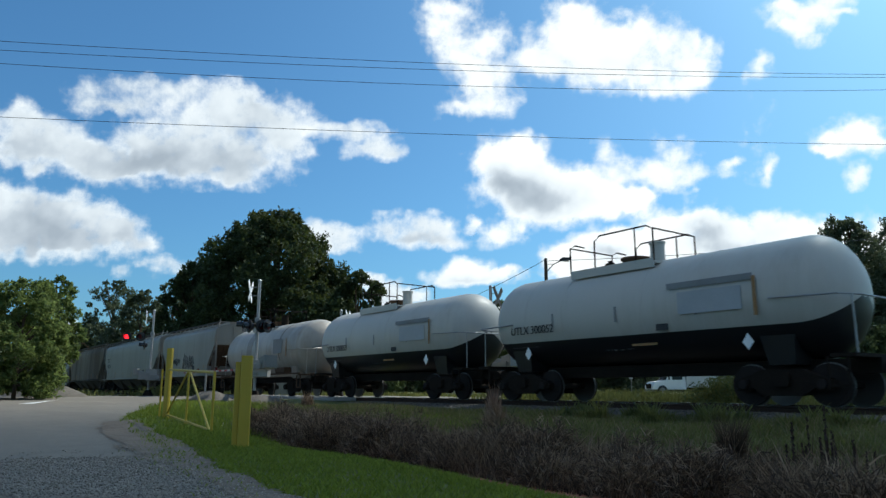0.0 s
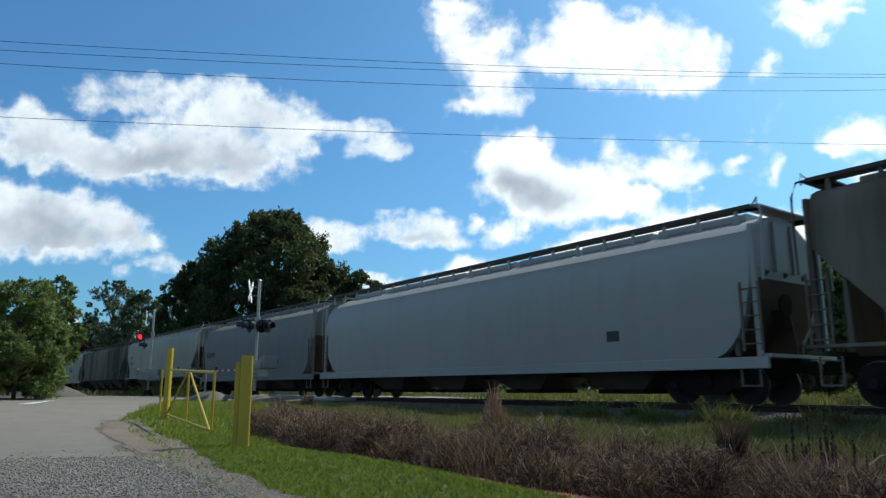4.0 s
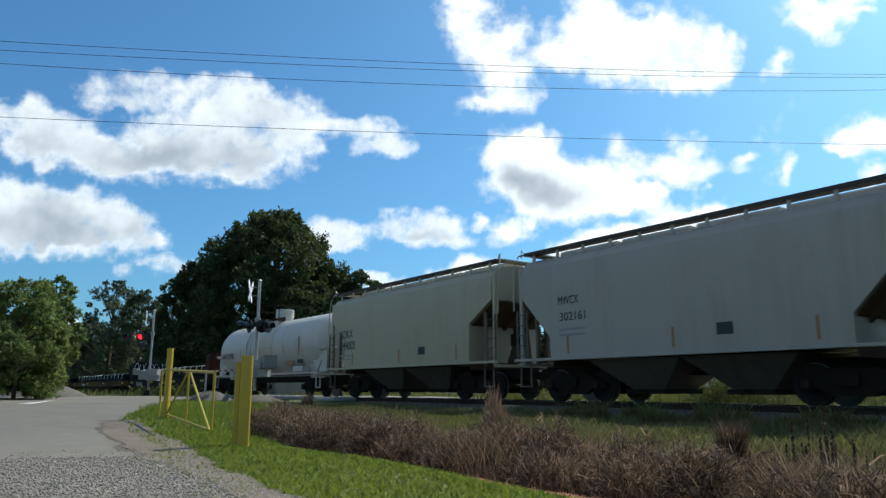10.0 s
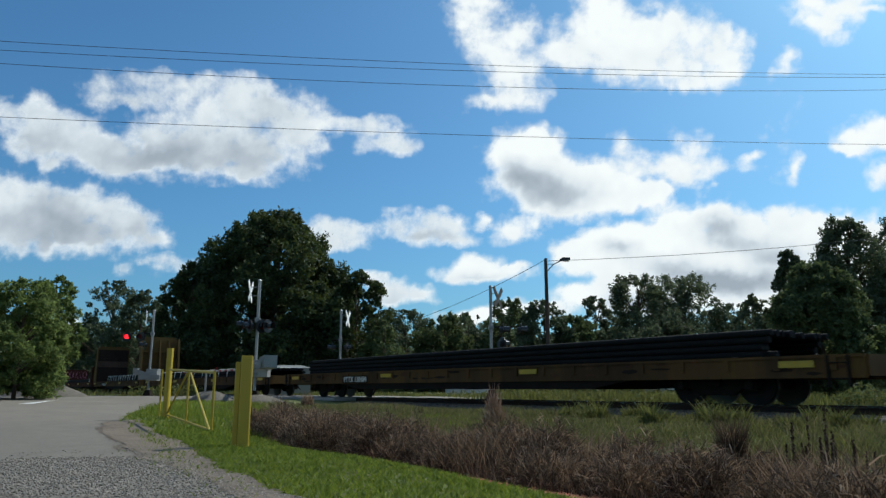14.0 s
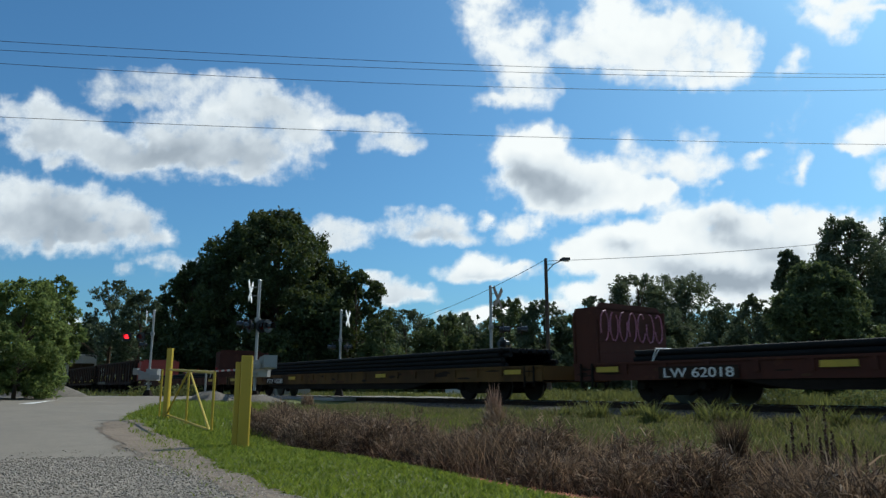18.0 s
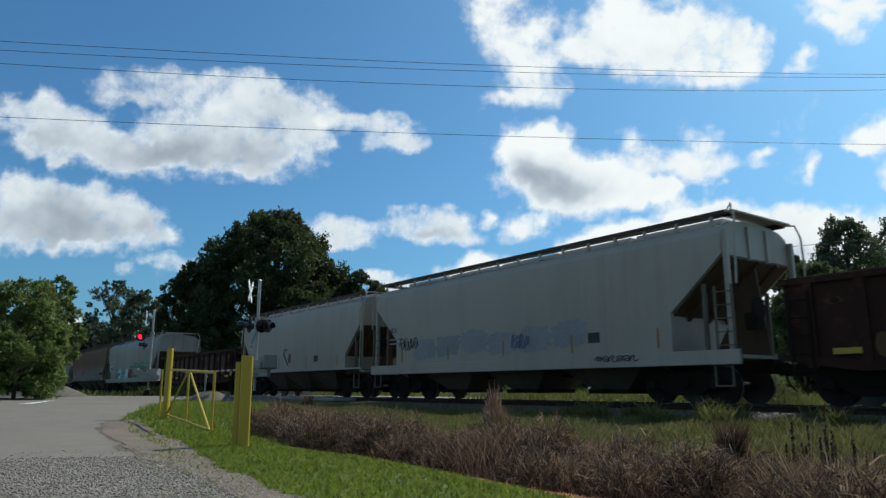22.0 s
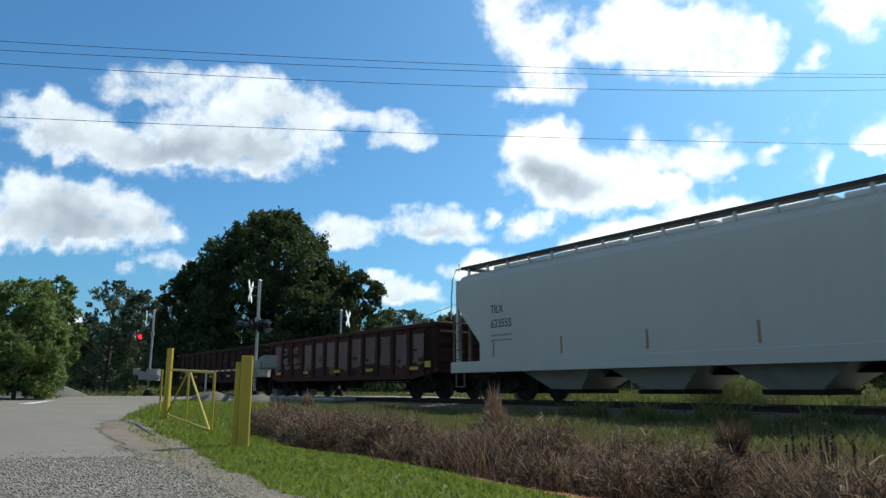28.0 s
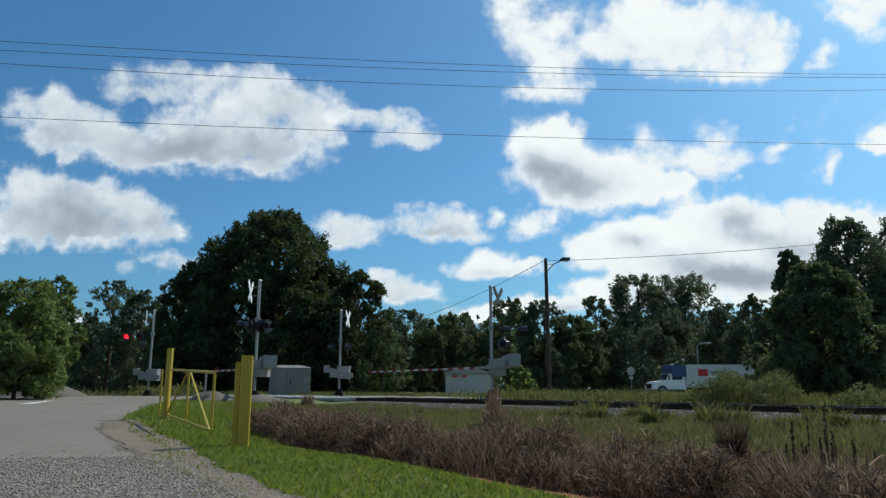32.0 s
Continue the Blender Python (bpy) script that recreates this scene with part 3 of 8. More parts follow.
def turf(name, base, h0, h1, w0, w1, lean, mat, label, category="grass"):
    k = len(base)
    me = blades(name, base, RNG.uniform(h0, h1, k), RNG.uniform(w0, w1, k), lean, M[mat], RNG)
    return tagged(new(name, me), label, category, "", "stuff")


b1 = scatter(90000, -14, 2, 0.8, 4.9)
turf("mown_grass", b1, 0.02, 0.075, 0.010, 0.022, 0.8, "grass", "short bright green mown grass verge")
b1 = scatter(70000, -14, 14, -14, 0.9)
turf("mown_grass", b1, 0.03, 0.10, 0.014, 0.030, 0.8, "grass", "short bright green mown grass verge")
b1 = scatter(50000, -40, -11, 1.5, 11)
turf("mown_grass", b1, 0.03, 0.12, 0.018, 0.035, 0.7, "grass", "green grass round the yellow gate")
_g = np.stack([RNG.uniform(-4.6, 0.2, 26000), RNG.uniform(4.4, 12.0, 26000)], 1)
_edge = np.interp(_g[:, 1], [4.7, 5.95, 7.0, 7.9, 9.3, 10.9, 12.0], [-0.85, -1.45, -2.15, -2.75, -3.5, -4.2, -4.9])
_off = _edge - _g[:, 0] + 0.10 * np.sin(_g[:, 1] * 5.0) + 0.08 * np.sin(_g[:, 1] * 13.0)
_g = _g[(_off > -0.1) & (_off < 0.55) & (RNG.random(26000) < 0.55 * np.exp(-np.clip(_off, 0, 1) * 5))]
turf("stray_grass", np.column_stack([_g, ground_z(_g[:, 0], _g[:, 1])]), 0.015, 0.055, 0.006, 0.014, 0.9, "grass", "thin grass straying over the gravel edge")
clump = lambda t, n: (np.sin(t * 1.7 + n * 0.9) + np.sin(t * 0.63 - n * 2.1 + 1.0) + RNG.normal(0, 0.7, len(t))) > 0.0


def sheet_litter():
    ts, ns = np.arange(-18.5, 3.5, 0.2), np.arange(4.7, 7.3, 0.2)
    T, N = np.meshgrid(ts, ns)
    T = np.maximum(T, -11.0 - 2.43 * (N - 4.5))
    N = N + 0.25 * np.sin(T * 1.9) * (N > 6.7) + 0.08 * np.sin(T * 3.1) * (N < 5)
    X, Y = N * CT + T * ST, N * ST - T * CT
    v = np.stack([X, Y, ground_z(X, Y) + 0.012], -1).reshape(-1, 3)
    nx = len(ts)
    i = np.arange((len(ns) - 1) * (nx - 1))
    a = (i // (nx - 1)) * nx + i % (nx - 1)
    f = np.stack([a, a + 1, a + nx + 1, a + nx], 1)
    tagged(new("ditch_bed", raw_mesh("ditch_bed", v, f, np.full(len(f), 4), M["litter"])), "brown dead litter on the ditch bed", "ground", "", "structure")


def straw(t, n):
    return 0.5 + 0.3 * np.sin(t * 0.9 + n * 1.1) + 0.25 * np.sin(t * 2.3 - n * 0.7)


for _k, (_n0, _n1, _cnt, _h0, _h1, _m, _lab) in enumerate(((7.2, 9.6, 36000, 0.04, 0.15, "grass_straw", "rough straw-green grass beyond the ditch"), (8.6, 13.4, 60000, 0.06, 0.22, "grass_rough", "rough green and straw grass before the line"), (8.6, 13.2, 14000, 0.08, 0.26, "grass_straw", "dry seed-heads among the rough grass"))):
    b2 = scatter(_cnt, -24, 5, _n0, _n1)
    _t, _n = b2[:, 0] * ST - b2[:, 1] * CT, b2[:, 0] * CT + b2[:, 1] * ST
    _hh = RNG.uniform(_h0, _h1, len(b2)) * (0.45 + 0.75 * np.clip(straw(_t, _n), 0, 1))
    tagged(new("rough_grass", blades("rough_grass", b2, _hh, RNG.uniform(0.010, 0.026, len(b2)), 0.6, M[_m], RNG)), _lab, "grass", "", "stuff")
b2 = scatter(26000, -70, 30, 19.5, 40)
turf("rough_grass", b2, 0.10, 0.42, 0.03, 0.07, 0.45, "grass_rough", "tall rough grass behind the line")
b2 = scatter(6000, -110, -48, -6, 13)
turf("rough_grass", b2, 0.15, 0.6, 0.03, 0.07, 0.45, "grass_rough", "tall rough grass beyond the road")
sheet_litter()


def bramble_mounds():
    """Rounded mounds of withered brambles along the ditch: twigs over low domes."""
    rng = np.random.default_rng(41)
    pos, way, length, width = [], [], [], []
    t = -17.5
    while t < 3.2:
        for row in range(2):
            n = 5.80 + 0.72 * row + rng.uniform(-0.25, 0.25) + 0.25 * math.sin(t * 0.8)
            if t < -11.4 - 2.43 * (n - 4.5):
                continue
            r = rng.uniform(0.38, 0.62)
            h = rng.uniform(0.22, 0.72) * (1.0 if t < -6 else 0.85)
            p = at(t + rng.uniform(-0.3, 0.3), n)
            k = 2300
            a, c = rng.uniform(0, 2 * np.pi, k), rng.random(k) ** 0.7
            sh = rng.uniform(0.72, 1.05, k) * (1 + 0.16 * np.sin(3 * a + t) + 0.1 * np.sin(7 * a))
            d = np.stack([np.cos(a) * np.sqrt(1 - (c * 0.97) ** 2), np.sin(a) * np.sqrt(1 - (c * 0.97) ** 2), c], 1)
            q = np.array([p.x, p.y, gz(p.x, p.y)]) + d * np.stack([r * sh, r * sh, h * sh], 1)
            w = d * np.array([0.8, 0.8, 0.5]) + rng.normal(size=(k, 3)) * 0.65 + np.array([0, 0, 0.6])
            pos.append(q - w * 0.04)
            way.append(w)
            length.append(rng.uniform(0.06, 0.22, k))
            width.append(rng.uniform(0.005, 0.013, k))
        t += rng.uniform(0.45, 0.75)
    pos, way, length, width = (np.concatenate(v) for v in (pos, way, length, width))
    for m, pick, lab in (("weed_dry", slice(0, None, 2), "withered tan bramble mounds filling the ditch"), ("weed_dark", slice(1, None, 2), "withered dark bramble mounds filling the ditch")):
        tagged(new("dry_brambles", twigs("dry_brambles", pos[pick], way[pick], length[pick], width[pick], M[m], rng)), lab, "weeds", "", "stuff")


bramble_mounds()
b3 = scatter(60000, -18.5, 3, 5.25, 7.4, lambda t, n: t > -11.2 - 2.43 * (n - 4.5))
_t, _n = b3[:, 0] * ST - b3[:, 1] * CT, b3[:, 0] * CT + b3[:, 1] * ST
_mound = (0.55 + 0.35 * np.sin(_t * 1.35 + 0.8 * _n) + 0.25 * np.sin(_t * 2.9 - _n * 1.7 + 1))
_mound = np.clip(_mound, 0.12, 1.1) * sstep(5.1, 5.8, _n) * (1 - 0.8 * sstep(6.2, 7.3, _n))
_keep = RNG.random(len(b3)) < _mound + 0.1
b3, _mound = b3[_keep], _mound[_keep]
for _mat_name, _lo, _hi, _lean, _lab, _pick in (("weed_dry", 0.4, 1.0, 0.6, "dry brown weeds standing in the ditch", slice(0, None, 2)), ("weed_dark", 0.35, 0.9, 0.7, "dead dark weeds standing in the ditch", slice(1, None, 2))):
    _b, _m = b3[_pick], _mound[_pick]
    _h = RNG.uniform(_lo, _hi, len(_b)) * (0.15 + 0.55 * _m)
    tagged(new("dry_weeds", blades("dry_weeds", _b, _h, RNG.uniform(0.006, 0.014, len(_b)), _lean, M[_mat_name], RNG)), _lab, "weeds", "", "stuff")
b3 = scatter(9000, -24, -12, 5.2, 9.5, lambda t, n: t < -10.5 - 2.43 * (n - 4.5))
turf("green_weeds", b3, 0.06, 0.26, 0.010, 0.022, 0.5, "grass", "tall green grass round the ditch head", "weeds")
clay = MB()
for t0, t1, n0, n1 in ((-9.4, -3.2, 4.95, 5.75),):
    for k in range(14):
        ta, tb = t0 + (t1 - t0) * k / 14, t0 + (t1 - t0) * (k + 1) / 14
        q = []
        for t, n in ((ta, n0 + 0.12 * math.sin(ta * 3)), (tb, n0 + 0.12 * math.sin(tb * 3)), (tb, n1), (ta, n1)):
            p = at(t, n)
            q.append((p.x, p.y, gz(p.x, p.y) + 0.02))
        clay.add(q, [(0, 1, 2, 3)])
solid("clay_bank", clay, M["clay"], Matrix(), "bare red clay bank of the ditch", "bank", kind="structure")


def tuft(t, n, h, r, count, mat, label, lean=0.35, width=(0.010, 0.022)):
    a, q = RNG.uniform(0, 6.28, count), r * np.sqrt(RNG.random(count))
    p = at(t, n)
    x, y = p.x + q * np.cos(a), p.y + q * np.sin(a)
    base = np.stack([x, y, ground_z(x, y) - 0.02], 1) - np.array([p.x, p.y, gz(p.x, p.y)])
    hh = h * RNG.uniform(0.5, 1.05, count) * (1 - 0.5 * (q / r) ** 2)
    me = blades("weed_clump", base, hh, RNG.uniform(*width, count), lean, M[mat], RNG)
    ob = new("weed_clump", me)
    ob.matrix_basis = Matrix.Translation((p.x, p.y, gz(p.x, p.y)))
    return tagged(ob, label, "weeds", "weed clumps in the ditch", "stuff")


def dock(t, n, h, stalks, spread_r, label, mat="weed_dock", thick=0.035, per=120):
    """Withered dock: upright stalks, each crowded with small dark seed scales."""
    p = at(t, n)
    z0 = gz(p.x, p.y)
    pos, base, hh = [], [], []
    for k in range(stalks):
        a, q = RNG.uniform(0, 6.28), spread_r * math.sqrt(RNG.random())
        b = np.array([q * 0.45 * math.cos(a), q * 0.45 * math.sin(a), -0.02])
        top = np.array([q * math.cos(a) + RNG.normal(0, 0.02), q * math.sin(a) + RNG.normal(0, 0.02), h * RNG.uniform(0.72, 1.05) * (1 - 0.35 * (q / max(spread_r, 0.01)) ** 2)])
        f = RNG.uniform(0.22, 1.0, per) ** 0.8
        sw = thick * (1.15 - 0.75 * f)
        pos.append(b + (top - b) * f[:, None] + RNG.normal(size=(per, 3)) * sw[:, None])
        base.append(b)
        hh.append(top[2])
    me = leaves("weed_clump", np.concatenate(pos), 0.016, M[mat], RNG)
    ob = new("weed_clump", me)
    ob.matrix_basis = Matrix.Translation((p.x, p.y, z0))
    tagged(ob, label, "weeds", "weed clumps in the ditch", "stuff")
    st = blades("weed_stalks", np.array(base), np.array(hh), np.full(stalks, 0.012), 0.1, M["weed_dark"], RNG)
    so = new("weed_stalks", st)
    so.matrix_basis = Matrix.Translation((p.x, p.y, z0))
    tagged(so, "thin dead stalks of withered dock", "weeds", "weed clumps in the ditch", "stuff")


# ---------------------------------------------------------------- trees
def tree(name, x, y, h, w, leaf, label, seed, count=9000, size=0.30, base=0.12, trunk_r=None, peak=0.5, group="trees along the line", depth=None, squash=1.0, limbs=7, lobe=1.0, dome=0.0, taper=2.2, spray=20, reach=1.0):
    """A trunk with limbs and a crown of leaf sprays on many uneven lobes."""
    rng = np.random.default_rng(seed)
    z0 = gz(x, y)
    tr = thing(name, Matrix.Translation((x, y, z0)), label, "tree", group)
    depth = depth or w
    r = trunk_r or max(0.10, h * 0.020)
    mb = MB()
    bend = rng.uniform(-0.03, 0.03, 2) * h
    mb.tube([(0, 0, -0.3), (bend[0] * 0.2, bend[1] * 0.2, h * 0.2), (bend[0] * 0.6, bend[1] * 0.6, h * 0.5), (bend[0], bend[1], h * 0.88)], r, 9, r2=r * 0.25)
    part("trunk", mb, M["bark"], tr, smooth=50)
    lb = MB()
    lobes = []
    nl = limbs * 3
    for k in range(nl):
        f = (k + 0.5) / nl
        zz = base + (1 - base) * f
        # half-width of the crown against height
        e = (zz - base) / (1 - base)
        prof = (math.sin(math.pi * min(1, e ** peak * 0.98 + 0.02)) ** 0.75) * squash + (1 - squash) * (1 - e)
        if dome:
            prof = max(0.02, 1 - e ** taper) ** dome * min(1.0, 0.75 + e)
        a = k * 2.39996 + rng.uniform(-0.5, 0.5)
        rad = prof * (rng.uniform(0.35, 0.85 + 0.35 * (1 - lobe)) if not dome else rng.uniform(0.45, 0.95) ** 0.6)
        lx, ly = 0.5 * w * rad * math.cos(a), 0.5 * depth * rad * math.sin(a)
        lr = lobe * rng.uniform(0.12, 0.30) * w * (0.55 + 0.5 * prof)
        lz = h * zz
        lz = min(lz, h - lr * 0.6)
        lobes.append((lx, ly, lz, lr))
        if k % 3 == 0:
            s = Vector((bend[0] * 0.6, bend[1] * 0.6, h * max(0.12, zz * 0.7)))
            lb.tube([s, s.lerp(Vector((lx, ly, lz)), 0.5) + Vector((0, 0, 0.02 * h)), (lx, ly, lz)], r * 0.38, 6, r2=r * 0.1)
    part("limb", lb, M["bark"], tr, smooth=50)
    wts = np.array([q[3] ** 2 for q in lobes])
    sprays = count // spray
    L = np.array(lobes)[rng.choice(len(lobes), sprays, p=wts / wts.sum())]
    d = rng.normal(size=(sprays, 3)) + np.array([0, 0, 0.15])
    d /= np.linalg.norm(d, axis=1)[:, None]
    root = L[:, :3] + d * (L[:, 3] * rng.uniform(0.30, 0.72, sprays))[:, None] * np.array([1, 1, 0.9])
    way = d + np.array([0, 0, 0.45]) + rng.normal(size=(sprays, 3)) * 0.35
    way /= np.linalg.norm(way, axis=1)[:, None]
    run = L[:, 3] * rng.uniform(0.25, 0.62, sprays) * reach
    f = rng.random((sprays, spray, 1)) ** 0.8
    pos = root[:, None] + (way * run[:, None])[:, None] * f + rng.normal(size=(sprays, spray, 3)) * (L[:, 3] * 0.16)[:, None, None] * (1.4 - f)
    pos = pos.reshape(-1, 3)
    pos = pos[(pos[:, 2] > h * base * 0.6)]
    part("crown", leaves("crown", pos, size, M[leaf], rng), None, tr, "dense crown of small leaves")
    return tr


def span(px0, px1, dist):
    """Left and right in metres, at a distance, from fractions of the view half-width."""
    return 0.5 * (px0 + px1) * dist, (px1 - px0) * dist


def tree_at(name, a0, a1, top, dist, leaf, label, seed, **kw):
    """Tree between two bearings (tangents), reaching a top tangent above the horizon."""
    x, w = span(a0, a1, dist)
    h = 1.0 + top * dist - gz(x, dist)
    return tree(name, x, dist, h, w, leaf, label, seed, **kw)


# big dark stand behind the crossing
tree_at("oak_tree", -0.380, -0.098, 0.250, 77, "leaf_oak", "large dark green oak, dense rounded crown", 1, spray=36, count=150000, size=0.22, base=0.03, limbs=40, lobe=0.48, dome=0.70, taper=2.1)
tree_at("oak_tree", -0.415, -0.300, 0.175, 72, "leaf_oak", "dark green oak with full low crown", 2, count=30000, size=0.19, base=0.03, limbs=16, lobe=0.6, dome=0.6)
tree_at("oak_tree", -0.180, -0.062, 0.165, 73, "leaf_oak", "dark green oak with full low crown", 3, count=30000, size=0.19, base=0.03, limbs=16, lobe=0.6, dome=0.7)
tree_at("young_tree", -0.125, -0.045, 0.095, 62, "leaf_mid", "bright young tree before the dark oaks", 4, count=9000, size=0.16, base=0.03, limbs=12, lobe=0.6, dome=0.8)
tree_at("broadleaf_tree", -0.512, -0.435, 0.152, 105, "leaf_dark", "open-crowned tree with gaps of sky", 5, count=13000, size=0.20, base=0.22, limbs=12, lobe=0.6, dome=0.4)
tree_at("broadleaf_tree", -0.466, -0.395, 0.140, 100, "leaf_dark", "broadleaf tree with a dark crown", 6, count=14000, size=0.20, base=0.10, limbs=12, lobe=0.6, dome=0.5)
tree_at("broadleaf_tree", -0.430, -0.345, 0.150, 96, "leaf_dark", "broadleaf tree with a dark crown", 7, count=16000, size=0.20, base=0.05, limbs=12, lobe=0.6, dome=0.5)
tree_at("broadleaf_tree", -0.545, -0.430, 0.088, 100, "leaf_dark", "broadleaf tree with a dark crown", 8, count=15000, size=0.20, base=0.02, limbs=14, lobe=0.6, dome=0.5)
# roadside trees before the line
tree_at("roadside_tree", -0.665, -0.535, 0.150, 33.5, "leaf_light", "bright green roadside tree with loose leafy sprays", 9, count=42000, size=0.08, base=0.02, limbs=22, lobe=0.5, dome=0.42, reach=1.45)
tree_at("roadside_tree", -0.590, -0.515, 0.158, 37, "leaf_light", "slender bright green roadside tree", 10, count=16000, size=0.08, base=0.30, limbs=18, lobe=0.5, dome=0.6, taper=1.8, reach=1.45)
tree_at("roadside_tree", -0.780, -0.620, 0.160, 34, "leaf_light", "bright green roadside tree, leafy to the ground", 11, count=20000, size=0.085, base=0.02, limbs=18, lobe=0.5, dome=0.5, reach=1.45)
tree_at("shrub", -0.615, -0.550, 0.055, 36, "leaf_light", "low leafy bush under the roadside trees", 12, count=5000, size=0.11, base=0.02, limbs=9, lobe=0.6, dome=0.5)
# wood edge to the right of the crossing
EDGE = [(-0.110, 0.005, 0.110, 92, "leaf_dark"), (-0.050, 0.050, 0.100, 84, "leaf_mid"), (-0.010, 0.085, 0.104, 90, "leaf_dark"), (0.045, 0.140, 0.124, 84, "leaf_mid"), (0.100, 0.190, 0.122, 80, "leaf_dark"), (0.140, 0.230, 0.100, 82, "leaf_mid"),
        (0.180, 0.255, 0.128, 86, "leaf_grey"), (0.232, 0.325, 0.160, 92, "leaf_grey"), (0.290, 0.400, 0.157, 94, "leaf_grey"), (0.220, 0.400, 0.105, 88, "leaf_dark"), (0.360, 0.470, 0.118, 86, "leaf_dark"), (0.400, 0.490, 0.130, 74, "leaf_grey"),
        (0.472, 0.532, 0.196, 70, "leaf_dark"), (0.520, 0.655, 0.240, 74, "leaf_dark"), (0.590, 0.770, 0.246, 76, "leaf_dark")]
for k, (a0, a1, top, dist, leaf) in enumerate(EDGE):
    tree_at("wood_edge_tree", a0, a1, top, dist, leaf, "tree at the wood edge with a %s green crown" % ({"leaf_dark": "dark", "leaf_mid": "mid", "leaf_grey": "greyish"}[leaf]), 20 + k, count=70000 if k > 11 else 22000, size=0.17, base=0.34 if k in (7, 8) else 0.02, limbs=44 if k == 12 else 34 if k > 11 else 14, lobe=0.6, dome=0.35 if k in (7, 8) else 0.55)
tree_at("bushy_tree", 0.462, 0.612, 0.172, 33, "leaf_mid", "large bushy tree, leafy down to the weeds", 50, count=80000, size=0.10, base=0.0, limbs=30, lobe=0.6, dome=0.6)
tree_at("shrub", 0.086, 0.128, 0.034, 46, "leaf_light", "light green shrub beside the crossing mast", 51, count=1800, size=0.14, base=0.02, limbs=5)
tree_at("shrub", 0.420, 0.475, 0.060, 36, "leaf_mid", "green shrub at the foot of the trees", 52, count=2500, size=0.14, base=0.02, limbs=5)


def far_wood():
    rng = np.random.default_rng(99)
    k = 90000
    x = rng.uniform(-230, 230, k)
    y = 125 + 25 * rng.random(k)
    top = 13.2 + 1.6 * np.sin(x * 0.21) + 1.5 * np.sin(x * 0.53 + 1) + 1.0 * np.sin(x * 1.7)
    z = top * rng.random(k) ** 1.1 - 1.0
    me = leaves("far_wood", np.stack([x, y, z], 1), 0.75, M["leaf_dark"], rng)
    tagged(new("far_wood", me), "dark far woodland behind the road", "woodland", "", "stuff")


far_wood()


def weed_bank(t0, t1, n0, n1, h, count, size, leaf, label):
    """Leafy tall weeds: stems and leaves as one stand."""
    t, n = RNG.uniform(t0, t1, count), RNG.uniform(n0, n1, count)
    x, y = n * CT + t * ST, n * ST - t * CT
    z = ground_z(x, y) + h * RNG.random(count) * (0.7 + 0.3 * np.sin(t * 2.3 + n))
    me = leaves("weed_stand", np.stack([x, y, z], 1), size, M[leaf], RNG)
    tagged(new("weed_stand", me), label, "weeds", "", "stuff")


def leafy_stand(t0, t1, n0, n1, h, count, label):
    """A stand of leafy weeds: stems, and leaves thickening to an uneven top."""
    t, n = RNG.uniform(t0, t1, count), RNG.uniform(n0, n1, count)
    edge = np.clip((t - t0) * (t1 - t) / (0.16 * (t1 - t0) ** 2), 0, 1) ** 0.5
    x, y = n * CT + t * ST, n * ST - t * CT
    top = h * edge * (0.75 + 0.18 * np.sin(t * 3.1 + n * 2) + 0.14 * np.sin(t * 7.3 - n * 3))
    z = ground_z(x, y) + top * RNG.random(count) ** 0.7
    for m, pick in (("leaf_mid", slice(0, None, 2)), ("grass_rough", slice(1, None, 2))):
        tagged(new("weed_stand", leaves("weed_stand", np.stack([x, y, z], 1)[pick], 0.055, M[m], RNG)), label, "weeds", "", "stuff")
    b = np.stack([x, y, ground_z(x, y)], 1)[::14]
    tagged(new("weed_stems", blades("weed_stems", b, top[::14] * 1.12, RNG.uniform(0.008, 0.02, len(b)), 0.2, M["grass_rough"], RNG)), "upright stems of tall green weeds", "weeds", "", "stuff")


leafy_stand(-14.9, -11.7, 21.0, 24.0, 1.25, 10000, "leafy green weeds behind the line")
leafy_stand(-9.8, -6.5, 20.4, 22.8, 0.8, 5000, "low leafy green weeds behind the line")
weed_bank(-60, -45, 13.5, 15.0, 0.9, 1500, 0.13, "grass_rough", "tall weeds by the near crossing mast")
weed_bank(-28, -14.5, 21, 26, 0.45, 3500, 0.08, "grass_rough", "green weeds between line and road")
turf("tall_grass", scatter(9000, -32, -11, 21.5, 27), 0.22, 0.60, 0.02, 0.045, 0.3, "grass_rough", "tall green grass between line and road")

